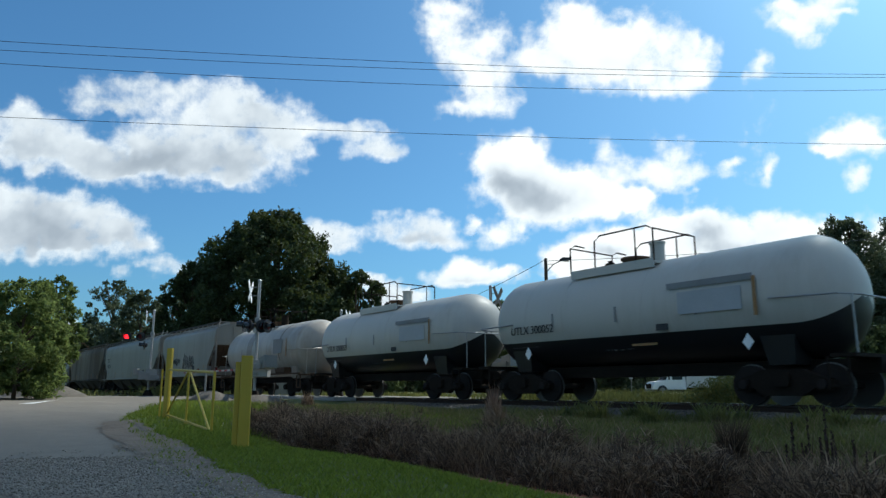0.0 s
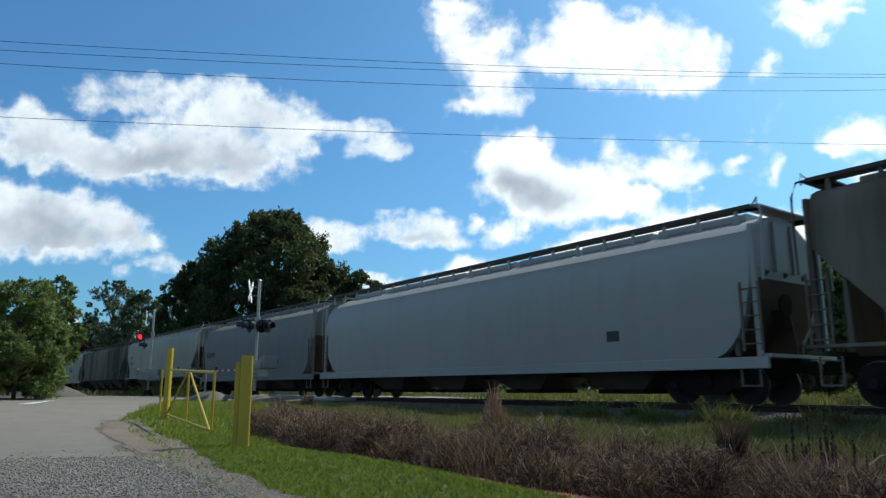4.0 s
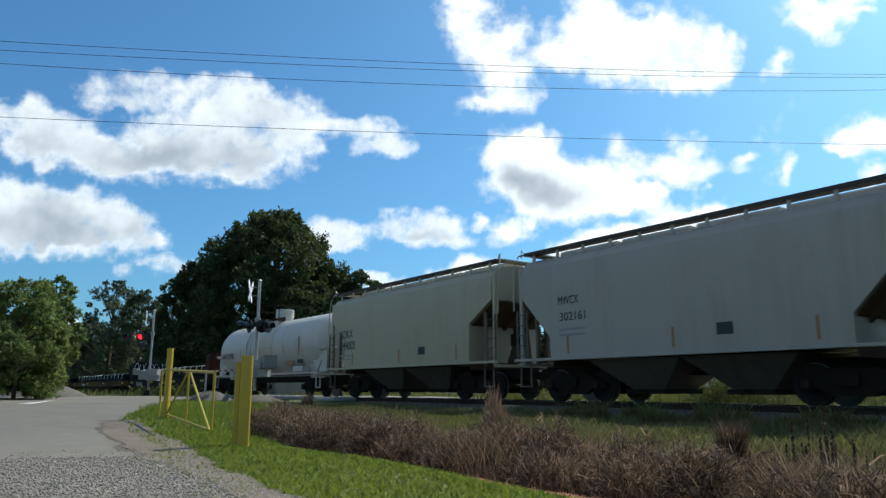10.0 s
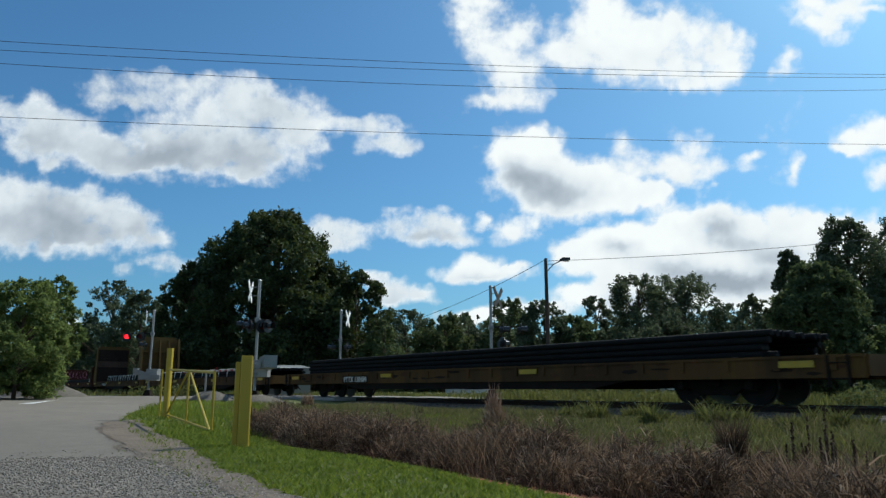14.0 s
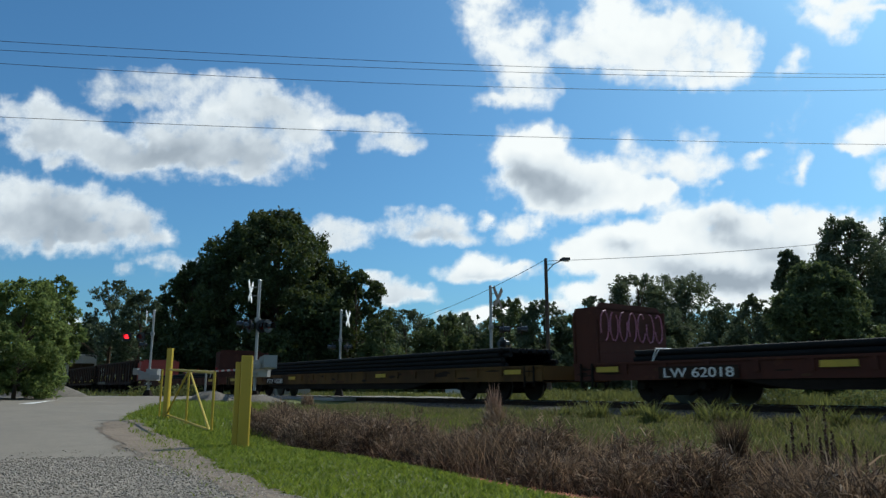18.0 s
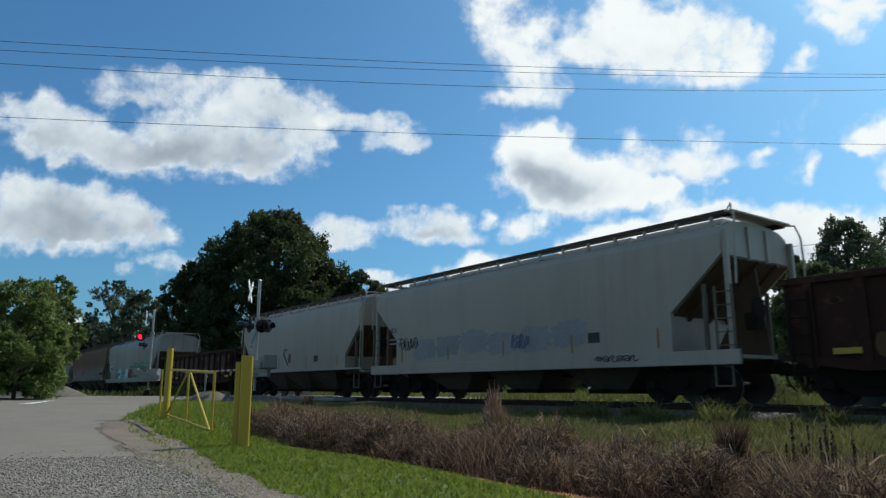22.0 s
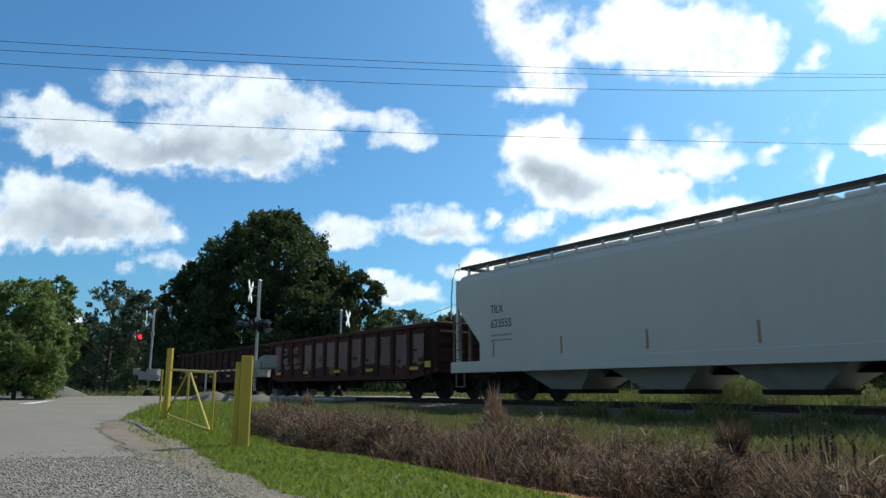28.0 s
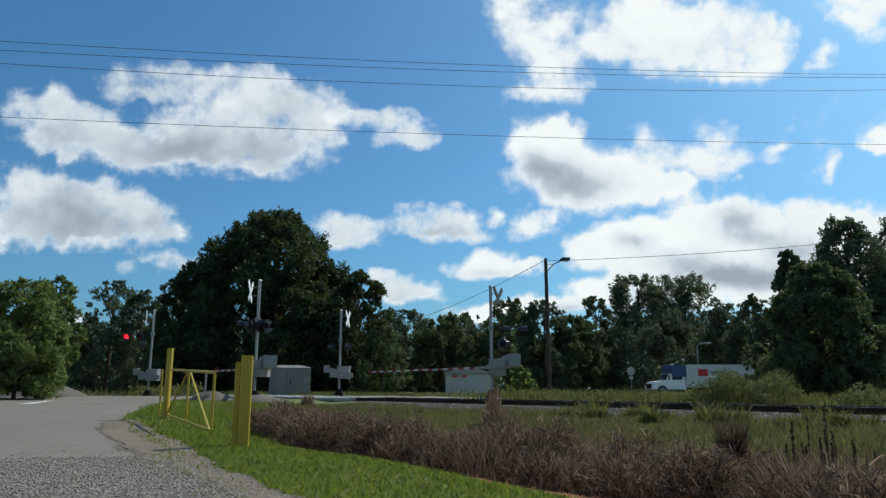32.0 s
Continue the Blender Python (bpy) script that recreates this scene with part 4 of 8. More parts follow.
# ---------------------------------------------------------------- gate, bollard, cabinet
def yellow_gate():
    g = thing("swing_gate", Matrix.Translation((-6.86, 17.8, gz(-6.86, 17.8))), "yellow steel farm gate, standing open on grass", "gate")
    part("gate_post", MB().box(-0.065, 0.065, -0.065, 0.065, -0.2, 1.72, c=0.012), M["yellow"], g)
    part("back_post", MB().tube([(-0.22, 0.15, -0.2), (-0.22, 0.15, 1.2)], 0.025, 8), M["yellow"], g, smooth=40)
    a, b = Vector((0.0, 0, 0)), Vector((2.70, -4.83, 0))
    dz = gz(-4.16, 12.97) - gz(-6.86, 17.8) - 0.12

    def q(f, z):
        p = a.lerp(b, f)
        return (p.x, p.y, z + dz * f)
    for name, pts in (("top_bar", [q(0, 1.19), q(1, 1.19)]), ("bottom_bar", [q(0, 0.10), q(1, 0.16)]), ("end_bar", [q(1, 0.13), q(1, 1.21)]), ("mid_bar", [q(0.52, 0.09), q(0.52, 1.19)]), ("brace_bar", [q(0.50, 1.17), q(0.02, 0.10)]), ("brace_bar", [q(0.54, 1.17), q(0.99, 0.10)]), ("hinge_bar", [q(0.015, 0.08), q(0.015, 1.2)])):
        part(name, MB().tube(pts, 0.026 if name != "brace_bar" else 0.024, 8), M["yellow"], g, smooth=40)


yellow_gate()


def bollard():
    x, y = -2.86, 10.35
    b = thing("yellow_bollard", Matrix.Translation((x, y, gz(x, y))) @ pose(0, 0, 0, 0, 0, 12), "yellow painted steel beam post in grass", "bollard")
    part("beam", MB().box(-0.075, 0.085, -0.08, 0.08, -0.3, 1.28, c=0.012), M["yellow"], b)
    part("side_plate", MB().box(-0.155, -0.078, -0.02, 0.06, -0.3, 1.20, c=0.008), M["yellow"], b)
    part("cap", MB().box(-0.07, 0.08, -0.075, 0.075, 1.28, 1.29, c=0.003), M["yellow"], b)


bollard()


def marker_post(t, n, h, name, label, mat="galv"):
    p = at(t, n)
    o = thing(name, Matrix.Translation((p.x, p.y, gz(p.x, p.y))), label, "post")
    part("post", MB().box(-0.04, 0.04, -0.04, 0.04, -0.2, h, c=0.01), M[mat], o)
    part("cap", MB().box(-0.055, 0.055, -0.055, 0.055, h - 0.04, h + 0.01, c=0.01), M[mat], o)


def bungalow():
    p = Vector((-10.85, 50.5, 0))
    cab = plain("weathered_cabinet_steel", (0.165, 0.170, 0.158), 0.6, 0.2, 0.15, 4)
    c = thing("signal_cabinet", Matrix.Translation((p.x, p.y, gz(p.x, p.y))) @ pose(0, 0, 0, 0, 0, 27), "silver-grey steel signal equipment cabinet", "cabinet")
    part("body", MB().box(-1.25, 1.25, -0.9, 0.9, 0.12, 2.02), cab, c, bevel=0.03)
    part("plinth", MB().box(-1.2, 1.2, -0.85, 0.85, -0.2, 0.13), M["gravel"], c)
    part("roof", MB().loft([[(-1.3, -0.95, 2.0), (1.3, -0.95, 2.0), (1.3, 0.95, 2.0), (-1.3, 0.95, 2.0)], [(-0.8, -0.2, 2.2), (0.8, -0.2, 2.2), (0.8, 0.2, 2.2), (-0.8, 0.2, 2.2)]]), cab, c)
    part("door", MB().box(-0.45, 1.15, -0.94, -0.905, 0.25, 1.9, c=0.01), cab, c)
    d = MB()
    for k in range(3):
        d.box(0.75, 1.15, -0.955, -0.942, 1.02 + 0.16 * k, 1.12 + 0.16 * k)
    part("notice", d, M["grey_stencil"], c)
    part("handle", MB().box(-0.22, -0.18, -0.98, -0.94, 0.9, 1.2), M["steel"], c)
    part("antenna", MB().tube([(1.45, 0.7, 1.2), (1.45, 0.7, 3.2)], 0.02, 6), M["steel"], c)


bungalow()

# ---------------------------------------------------------------- crossing signals
FLASH = []
DRIFT = []


def flasher(parent, place, facing, glow_rows=None):
    """One red lamp: round black backboard, hood, dark lens and a lamp disc that swings behind it."""
    m = Matrix.Translation(place) @ pose(0, 0, 0, 0, 0, facing)
    hd = MB().disc((0, 0, 0), (0, 1, 0), 0.30, 0.03, 24)
    hd.disc((0, 0.10, 0), (0, 1, 0), 0.14, 0.16, 16)
    head = part("signal_lamp", hd, M["black"], parent, "black round backboard with red lens", smooth=35, m=m)
    hood = MB()
    rings = [[(math.cos(a) * rr, y, math.sin(a) * rr) for a in [math.pi * (-0.15 + 1.3 * k / 12) for k in range(13)]] for y, rr in ((-0.015, 0.165), (-0.30, 0.165), (-0.30, 0.158), (-0.015, 0.158))]
    hood.loft(rings, closed=False, caps=False)
    part("hood", hood, M["hood_black"], head)
    part("lens", MB().disc((0, -0.025, 0), (0, 1, 0), 0.15, 0.02, 20), M["dark_red_lens"], head, smooth=35)
    return head


def mast(t, n, h, label, lamp_heads, arm_len=0.0, sign_x=0.0, sign_turn=9.0, sign_mat="white", lamp_drop=2.02):
    p = at(t, n)
    g = thing("crossing_signal", Matrix.Translation((p.x, p.y, gz(p.x, p.y))) , label, "crossing signal", "crossing signals round the grade crossing")
    part("mast", MB().tube([(0, 0, 0.0), (0, 0, h)], 0.07, 12), M["alu"], g, smooth=40)
    part("base", MB().loft([[(-0.25, -0.25, -0.1), (0.25, -0.25, -0.1), (0.25, 0.25, -0.1), (-0.25, 0.25, -0.1)], [(-0.25, -0.25, 0.1), (0.25, -0.25, 0.1), (0.25, 0.25, 0.1), (-0.25, 0.25, 0.1)], [(-0.13, -0.13, 0.45), (0.13, -0.13, 0.45), (0.13, 0.13, 0.45), (-0.13, 0.13, 0.45)]]), M["steel"], g)
    part("foundation", MB().box(-0.4, 0.4, -0.4, 0.4, -0.3, 0.03), panel_mat, g)
    zc = h - 0.50
    for k, a in enumerate((45, -45)):
        blade = MB().box(-0.62, 0.62, -0.012, 0.012, -0.115, 0.115, c=0.004)
        part("crossbuck_blade", blade, M[sign_mat], g, "white crossbuck blade" if sign_mat == "white" else "dull grey back of a crossbuck blade", m=pose(sign_x + 0.03 * k, -0.05, zc, 0, 0, 90 - sign_turn) @ pose(0, 0, 0, 0, a, 0))
    for dz in (0.2, -0.2):
        part("sign_bracket", MB().tube([(0, 0, zc + dz), (sign_x, -0.05, zc + dz)], 0.018, 6), M["galv"], g)
    zl = h - lamp_drop
    xs = [q[0] for q in lamp_heads] + [0.0]
    part("lamp_arm", MB().tube([(min(xs) - 0.1, -0.02, zl + 0.2), (max(xs) + 0.1, -0.02, zl + 0.2)], 0.03, 8), M["steel"], g)
    part("junction_box", MB().box(-0.11, 0.11, -0.11, 0.11, zl + 0.1, zl + 0.3, c=0.02), M["galv"], g)
    heads = []
    for dx, dz, turn in lamp_heads:
        heads.append(flasher(g, (dx, -0.12 if abs(turn) < 90 else 0.12, zl + dz), turn))
    part("gate_mechanism", MB().box(-0.10, 0.62, -0.30, 0.30, 1.05, 1.75, c=0.03), M["alu"], g, "silver gate motor housing")
    part("mechanism_lid", MB().box(-0.12, 0.64, -0.32, 0.32, 1.745, 1.80, c=0.015), M["alu"], g)
    part("mechanism_bracket", MB().box(-0.14, 0.20, -0.36, 0.36, 1.12, 1.24), M["galv"], g)
    part("bell", MB().disc((0, 0, h + 0.03), (0, 0, 1), 0.10, 0.08, 14, r2=0.05), M["alu"], g, smooth=40)
    if arm_len:
        # the lowered arm lies along the line, across both lanes
        am = part("gate_arm", MB().tube([(0, 0, 0), (-1.2, 0, 0)], 0.05, 8), M["galv"], g, "striped wooden gate arm, lowered", m=pose(0.1, 0, 1.42, 0, 0, YAW))
        k = 0
        x0 = 0.9
        while x0 < arm_len:
            th = 0.055 - 0.025 * x0 / arm_len
            part("arm_stripe", MB().box(-x0 - 0.42, -x0, -0.02, 0.02, -th, th), M["arm_red"] if k % 2 else M["arm_white"], am)
            if k in (4, 11, 18):
                part("arm_lamp", MB().disc((-x0, 0, th + 0.08), (0, 0, 1), 0.06, 0.14, 10), M["dark_red_lens"], am)
            x0 += 0.42
            k += 1
        for s in (-1, 1):
            part("counterweight_arm", MB().prism([(-0.1, -0.08), (-0.1, 0.10), (1.25, 0.26), (1.25, -0.02)], s * 0.36 - 0.02, s * 0.36 + 0.02), M["galv"], am)
        part("counterweight", MB().prism([(0.85, -0.05), (1.45, 0.02), (1.45, 0.55), (0.85, 0.45)], -0.30, 0.30), M["galv"], am)
    else:
        am = part("gate_arm", MB().prism([(0.1, -0.1), (0.1, 0.08), (-0.75, 0.34), (-0.95, 0.30), (-0.95, 0.05)], -0.42, -0.36), M["galv"], g, "short silver counterweight arm", m=pose(0.1, 0, 1.42))
        part("counterweight", MB().box(-1.0, -0.72, -0.46, -0.1, 0.0, 0.42, c=0.02), M["galv"], am)
        part("cable_tray", MB().box(-0.62, 0.75, -0.45, -0.30, -0.30, -0.02), M["galv"], am)
    return g, heads


_, hA = mast(-48.9, 12.22, 5.62, "silver crossing mast with red flashers at roadside", [(-1.62, 0.0, 6), (-0.72, 0.0, 6), (-0.45, -0.55, -55)], 0.0, -0.48, -22.0, lamp_drop=1.72)
mast(-30.77, 12.22, 5.42, "silver crossing mast with gate arm lowered", [(-0.34, -0.08, -52), (-0.62, -0.02, -75), (0.22, -0.08, 40), (0.50, -0.08, 62)], 10.6, -0.40, -4.0)
mast(-38.49, 20.62, 5.20, "silver crossing mast behind the line", [(-0.45, -0.25, -80), (0.45, -0.25, 80)], 0.0, 0.42, 7.0)
mast(-24.26, 20.62, 5.05, "silver crossing mast with lowered gate arm behind the line", [(0.55, 0.05, 84), (1.35, 0.05, 84), (0.5, -0.55, 120)], 10.8, 0.32, 28.0, "lamp_steel")

# lamp discs that come to the fore in turn on the near mast
STATES = [(0, "L"), (3.25, "R"), (5.8, "L"), (6.5, "R"), (13.6, "L"), (14.25, "R"), (16.75, "L"), (20.4, "R"), (25.25, "L"), (26.5, "R"), (28.5, "L")]
for head, side in ((hA[0], "L"), (hA[1], "R")):
    disc = part("lit_lens", MB().disc((0, 0, 0), (0, 1, 0), 0.145, 0.012, 20), M["red_glow"], head, "glowing red lamp lens")
    rows = []
    shut, lit = pose(0, 0.19, 0, 0, 0, 85), pose(0, -0.045, 0)
    for k, (ts, who) in enumerate(STATES):
        m_now = lit if who == side else shut
        t_end = STATES[k + 1][0] - 0.10 if k + 1 < len(STATES) else 32.0
        rows += [(ts, m_now), (t_end, m_now)]
    FLASH.append((disc, rows))

# ---------------------------------------------------------------- lamp pole, wires, truck, far building
def lamp_pole():
    x, y = 6.85, 46.0
    p = thing("street_lamp", Matrix.Translation((x, y, gz(x, y))), "dark timber pole with cobra-head street lamp", "street lamp")
    part("pole", MB().tube([(0, 0, -0.3), (0, 0, 9.15)], 0.15, 12, r2=0.11), M["pole_wood"], p, smooth=40)
    part("arm", MB().tube([(0.05, 0, 8.25), (0.5, 0, 8.75), (1.05, 0, 9.02)], 0.035, 8), M["lamp_steel"], p, smooth=40)
    part("arm_brace", MB().tube([(0.05, 0, 8.75), (0.55, 0, 8.78)], 0.018, 6), M["lamp_steel"], p)
    h = part("lamp_head", MB().loft([[(0.95, -0.08, 8.98), (0.95, 0.08, 8.98), (0.95, 0.08, 9.10), (0.95, -0.08, 9.10)], [(1.15, -0.16, 8.98), (1.15, 0.16, 8.98), (1.15, 0.14, 9.22), (1.15, -0.14, 9.22)], [(1.62, -0.14, 9.05), (1.62, 0.14, 9.05), (1.62, 0.1, 9.20), (1.62, -0.1, 9.20)]]), M["lamp_steel"], p, "grey cobra-head luminaire")
    part("lens", MB().box(1.18, 1.55, -0.11, 0.11, 8.95, 9.03, c=0.02), M["lamp_glass"], h)


lamp_pole()


def wire(name, a, b, sag, label, r=0.012):
    pts = []
    for k in range(25):
        f = k / 24
        p = Vector(a).lerp(Vector(b), f)
        p.z -= sag * 4 * f * (1 - f)
        pts.append(p)
    o = Vector(a)
    ob = solid(name, MB().tube([q - o for q in pts], r, 5), M["wire"], Matrix.Translation(o), label, "cable", "overhead cables")
    return ob


wire("overhead_cable", (-16.04, 16.88, 10.20), (25.55, 26.46, 13.50), 0.42, "thin dark overhead cable high above the line", 0.008)
wire("overhead_cable", (-16.00, 16.88, 9.92), (25.54, 26.46, 13.45), 0.45, "thin dark overhead cable high above the line", 0.008)
wire("overhead_cable", (-15.96, 16.90, 9.60), (25.46, 26.44, 13.05), 0.62, "thin dark overhead cable high above the line", 0.008)
wire("overhead_cable", (-15.73, 16.95, 8.04), (24.86, 26.30, 10.38), 0.24, "thin dark overhead cable high above the line", 0.008)
def cable_pole(x, y, h, arms, label):
    o = thing("utility_pole", Matrix.Translation((x, y, gz(x, y))), label, "utility pole")
    part("pole", MB().tube([(0, 0, -0.3), (0, 0, h)], 0.16, 10, r2=0.11), M["pole_wood"], o, smooth=40)
    for z in arms:
        part("crossarm", MB().box(-0.45, 0.45, -0.06, 0.06, z - 0.06, z + 0.06, c=0.01), M["pole_wood"], o, m=pose(0, 0, 0, 0, 0, 100))


cable_pole(-16.15, 16.84, 10.5, (10.05, 9.5, 7.76), "weathered timber pole carrying four overhead cables")
cable_pole(25.70, 26.50, 13.6, (13.2, 12.75, 10.05), "tall weathered timber pole carrying four overhead cables")
wire("service_cable", (6.85, 46.0, 9.45), (-8.0, 62.0, 5.6), 0.75, "thin service cable from the lamp pole", 0.018)
wire("service_cable", (7.0, 46.0, 9.35), (60.0, 52.0, 16.5), 1.1, "thin service cable from the lamp pole", 0.018)


def box_truck():
    x0, y = 20.6, 70.0
    z = gz(x0 + 5, y)
    k = thing("box_truck", Matrix.Translation((x0, y, z)) @ pose(0, 0, 0, 0, 0, 4), "white box truck parked on the road", "truck")
    white = M["white"]
    part("cargo_box", MB().box(3.4, 10.4, -0.05, 2.4, 0.75, 2.98), plain("truck_box_panel", (0.52, 0.52, 0.50), 0.5, 0, 0.06), k, "white panelled cargo box", bevel=0.04)
    part("box_front", MB().box(1.95, 3.6, -0.02, 2.37, 1.80, 2.95, c=0.06), plain("truck_front_blue", (0.035, 0.06, 0.16), 0.5, 0, 0.1), k, "dark blue front panel")
    cab = MB().prism([(0.0, 0.55), (0.0, 0.9), (0.25, 1.3), (1.35, 1.42), (1.75, 2.1), (3.3, 2.15), (3.4, 0.55)], 0.05, 2.3)
    part("cab", cab, white, k, bevel=0.05)
    part("windscreen", MB().loft([[(1.34, 0.2, 1.46), (1.34, 2.15, 1.46), (1.36, 2.15, 1.45), (1.36, 0.2, 1.45)], [(1.70, 0.25, 2.06), (1.70, 2.1, 2.06), (1.74, 2.1, 2.05), (1.74, 0.25, 2.05)]]), M["glass"], k)
    part("side_window", MB().prism([(1.95, 1.5), (3.0, 1.5), (3.0, 2.02), (2.05, 2.02)], 0.03, 0.05), M["glass"], k)
    part("grille", MB().box(-0.03, 0.02, 0.5, 1.9, 0.65, 1.1), M["steel"], k)
    part("bumper", MB().box(-0.12, 0.05, 0.1, 2.25, 0.35, 0.6, c=0.03), M["galv"], k)
    part("wing_mirror", MB().box(1.55, 1.65, -0.25, -0.02, 1.5, 1.95, c=0.02), M["black"], k)
    for x in (0.95, 8.3):
        for yy in (0.15, 2.15):
            w = part("wheel", MB().disc((x, yy, 0.48), (0, 1, 0), 0.48, 0.28, 22), M["black"], k, smooth=40)
            part("rim", MB().disc((x, yy - 0.13, 0.48), (0, 1, 0), 0.27, 0.06, 16), M["galv"], w, smooth=40)
    part("chassis", MB().box(0.3, 10.2, 0.7, 1.7, 0.5, 0.85), M["steel"], k)
    part("emblem_panel", MB().box(4.6, 5.6, -0.075, -0.052, 1.85, 2.55), M["red"], k, "red printed panel")
    part("printed_bar", MB().box(5.8, 8.6, -0.075, -0.052, 2.05, 2.35), M["grey_stencil"], k)


box_truck()


def shed():
    x, y = 2.45, 70.0
    s = thing("storage_shed", Matrix.Translation((x, y, gz(x, y))), "low white metal shed behind the crossing", "building")
    wm = car_paint("shed_sheet_metal", (0.42, 0.41, 0.38), (0.25, 0.23, 0.20), 0.4, 0.03)
    part("wall", MB().box(-2.2, 2.2, 0, 5.0, -0.2, 2.1), wm, s)
    part("roof", MB().prism([(-2.4, 2.08), (2.4, 2.08), (2.4, 2.18), (0, 2.75), (-2.4, 2.18)], -0.2, 5.2), plain("shed_roof", (0.30, 0.29, 0.27), 0.6, 0.2, 0.15), s)
    part("door", MB().box(-0.1, 1.5, -0.05, 0.02, -0.1, 1.9), plain("shed_door", (0.40, 0.41, 0.41), 0.6, 0.1, 0.1), s)
    for dx in (-1.3, -0.4):
        part("sign_board", MB().box(dx - 0.28, dx + 0.28, -0.075, -0.055, 1.72, 1.92), M["red"], s)


shed()


def road_sign():
    x, y = 19.8, 75.0
    o = thing("road_sign", Matrix.Translation((x, y, gz(x, y))), "back of an octagonal road sign on a post", "road sign")
    part("post", MB().tube([(0, 0, -0.2), (0, 0, 2.9)], 0.04, 8), M["galv"], o)
    part("plate", MB().tube([(0, -0.06, 2.45), (0, -0.045, 2.45)], 0.45, 8), M["alu"], o)
    part("small_plate", MB().box(-0.22, 0.22, -0.06, -0.045, 1.6, 1.9), M["alu"], o)


road_sign()


def far_lamp():
    x, y = 26.6, 74.0
    o = thing("street_lamp", Matrix.Translation((x, y, gz(x, y))), "grey steel street lamp beyond the truck", "street lamp")
    part("pole", MB().tube([(0, 0, -0.2), (0, 0, 5.0), (0.35, 0, 5.25), (1.0, 0, 5.35)], 0.07, 8), M["galv"], o, smooth=50)
    part("lamp_head", MB().box(0.9, 1.5, -0.13, 0.13, 5.25, 5.41, c=0.04), M["alu"], o)


far_lamp()
marker_post(-35.0, 11.4, 1.35, "marker_post", "short grey steel marker post by the road")

# tall single weeds that stand out against the line
tuft(-22.6, 10.9, 0.62, 0.22, 420, "weed_dry", "tall tan dry weed clump", 0.22)
tuft(-16.5, 7.3, 0.75, 0.25, 420, "weed_dark", "dark dry weed clump", 0.25)
tuft(-13.2, 6.4, 0.85, 0.24, 420, "weed_dry", "tall tan dry weed clump", 0.3)
tuft(-10.9, 9.3, 0.92, 0.13, 420, "weed_plume", "slender tan weed plume", 0.16)
tuft(-10.75, 9.2, 0.62, 0.22, 420, "weed_dry", "slender tan weed plume", 0.3)
tuft(-5.10, 8.24, 0.74, 0.15, 900, "weed_dark", "bushy dark red-brown weed clump gone to seed", 0.34, (0.006, 0.013))
tuft(-5.12, 8.22, 0.66, 0.17, 260, "weed_dry", "tan stems in a bushy brown weed clump", 0.38, (0.006, 0.013))
for t, n, h in ((-3.70, 7.0, 0.80), (-3.60, 7.1, 0.95), (-3.50, 6.9, 0.88), (-3.45, 7.2, 1.02), (-3.36, 7.0, 1.10), (-3.30, 6.8, 0.92), (-3.24, 7.0, 0.98), (-3.16, 7.1, 1.05), (-3.95, 7.3, 0.62), (-3.00, 7.0, 0.80)):
    dock(t, n, h, 2, 0.04, "thin dark seed spikes of dead dock", thick=0.007, per=150)
for k in range(60):
    tuft(RNG.uniform(-14, 1), RNG.uniform(6.2, 8.4), RNG.uniform(0.35, 0.62), 0.10, 9, "weed_dry", "thin upright dry weed stems", 0.18, (0.006, 0.012))
for k in range(26):
    tuft(RNG.uniform(-12, 1), RNG.uniform(11.6, 13.4), RNG.uniform(0.3, 0.62), 0.22, 150, "grass_rough", "leafy green weed beside the ballast", 0.6, (0.02, 0.045))
for k in range(22):
    tuft(RNG.uniform(-15, 1), RNG.uniform(5.7, 7.1), RNG.uniform(0.45, 0.72), 0.25, 260, "weed_dry", "tangled dry weed clump", 0.5)


# ---------------------------------------------------------------- clouds: far, slow, glowing sheets with light and shade in the glow
def value_noise(x, y, seed):
    xi, yi = np.floor(x).astype(int), np.floor(y).astype(int)
    fx, fy = x - xi, y - yi
    fx, fy = fx * fx * (3 - 2 * fx), fy * fy * (3 - 2 * fy)

    def h(a, b):
        v = np.sin(a * 127.1 + b * 311.7 + seed * 74.7) * 43758.5453
        return v - np.floor(v)
    return (h(xi, yi) * (1 - fx) + h(xi + 1, yi) * fx) * (1 - fy) + (h(xi, yi + 1) * (1 - fx) + h(xi + 1, yi + 1) * fx) * fy


def fbm(x, y, seed, octaves=5):
    s, a, tot = 0, 0.5, 0
    for k in range(octaves):
        s = s + a * value_noise(x * 2 ** k + 17 * k, y * 2 ** k - 9 * k, seed + k)
        tot += a
        a *= 0.55
    return s / tot


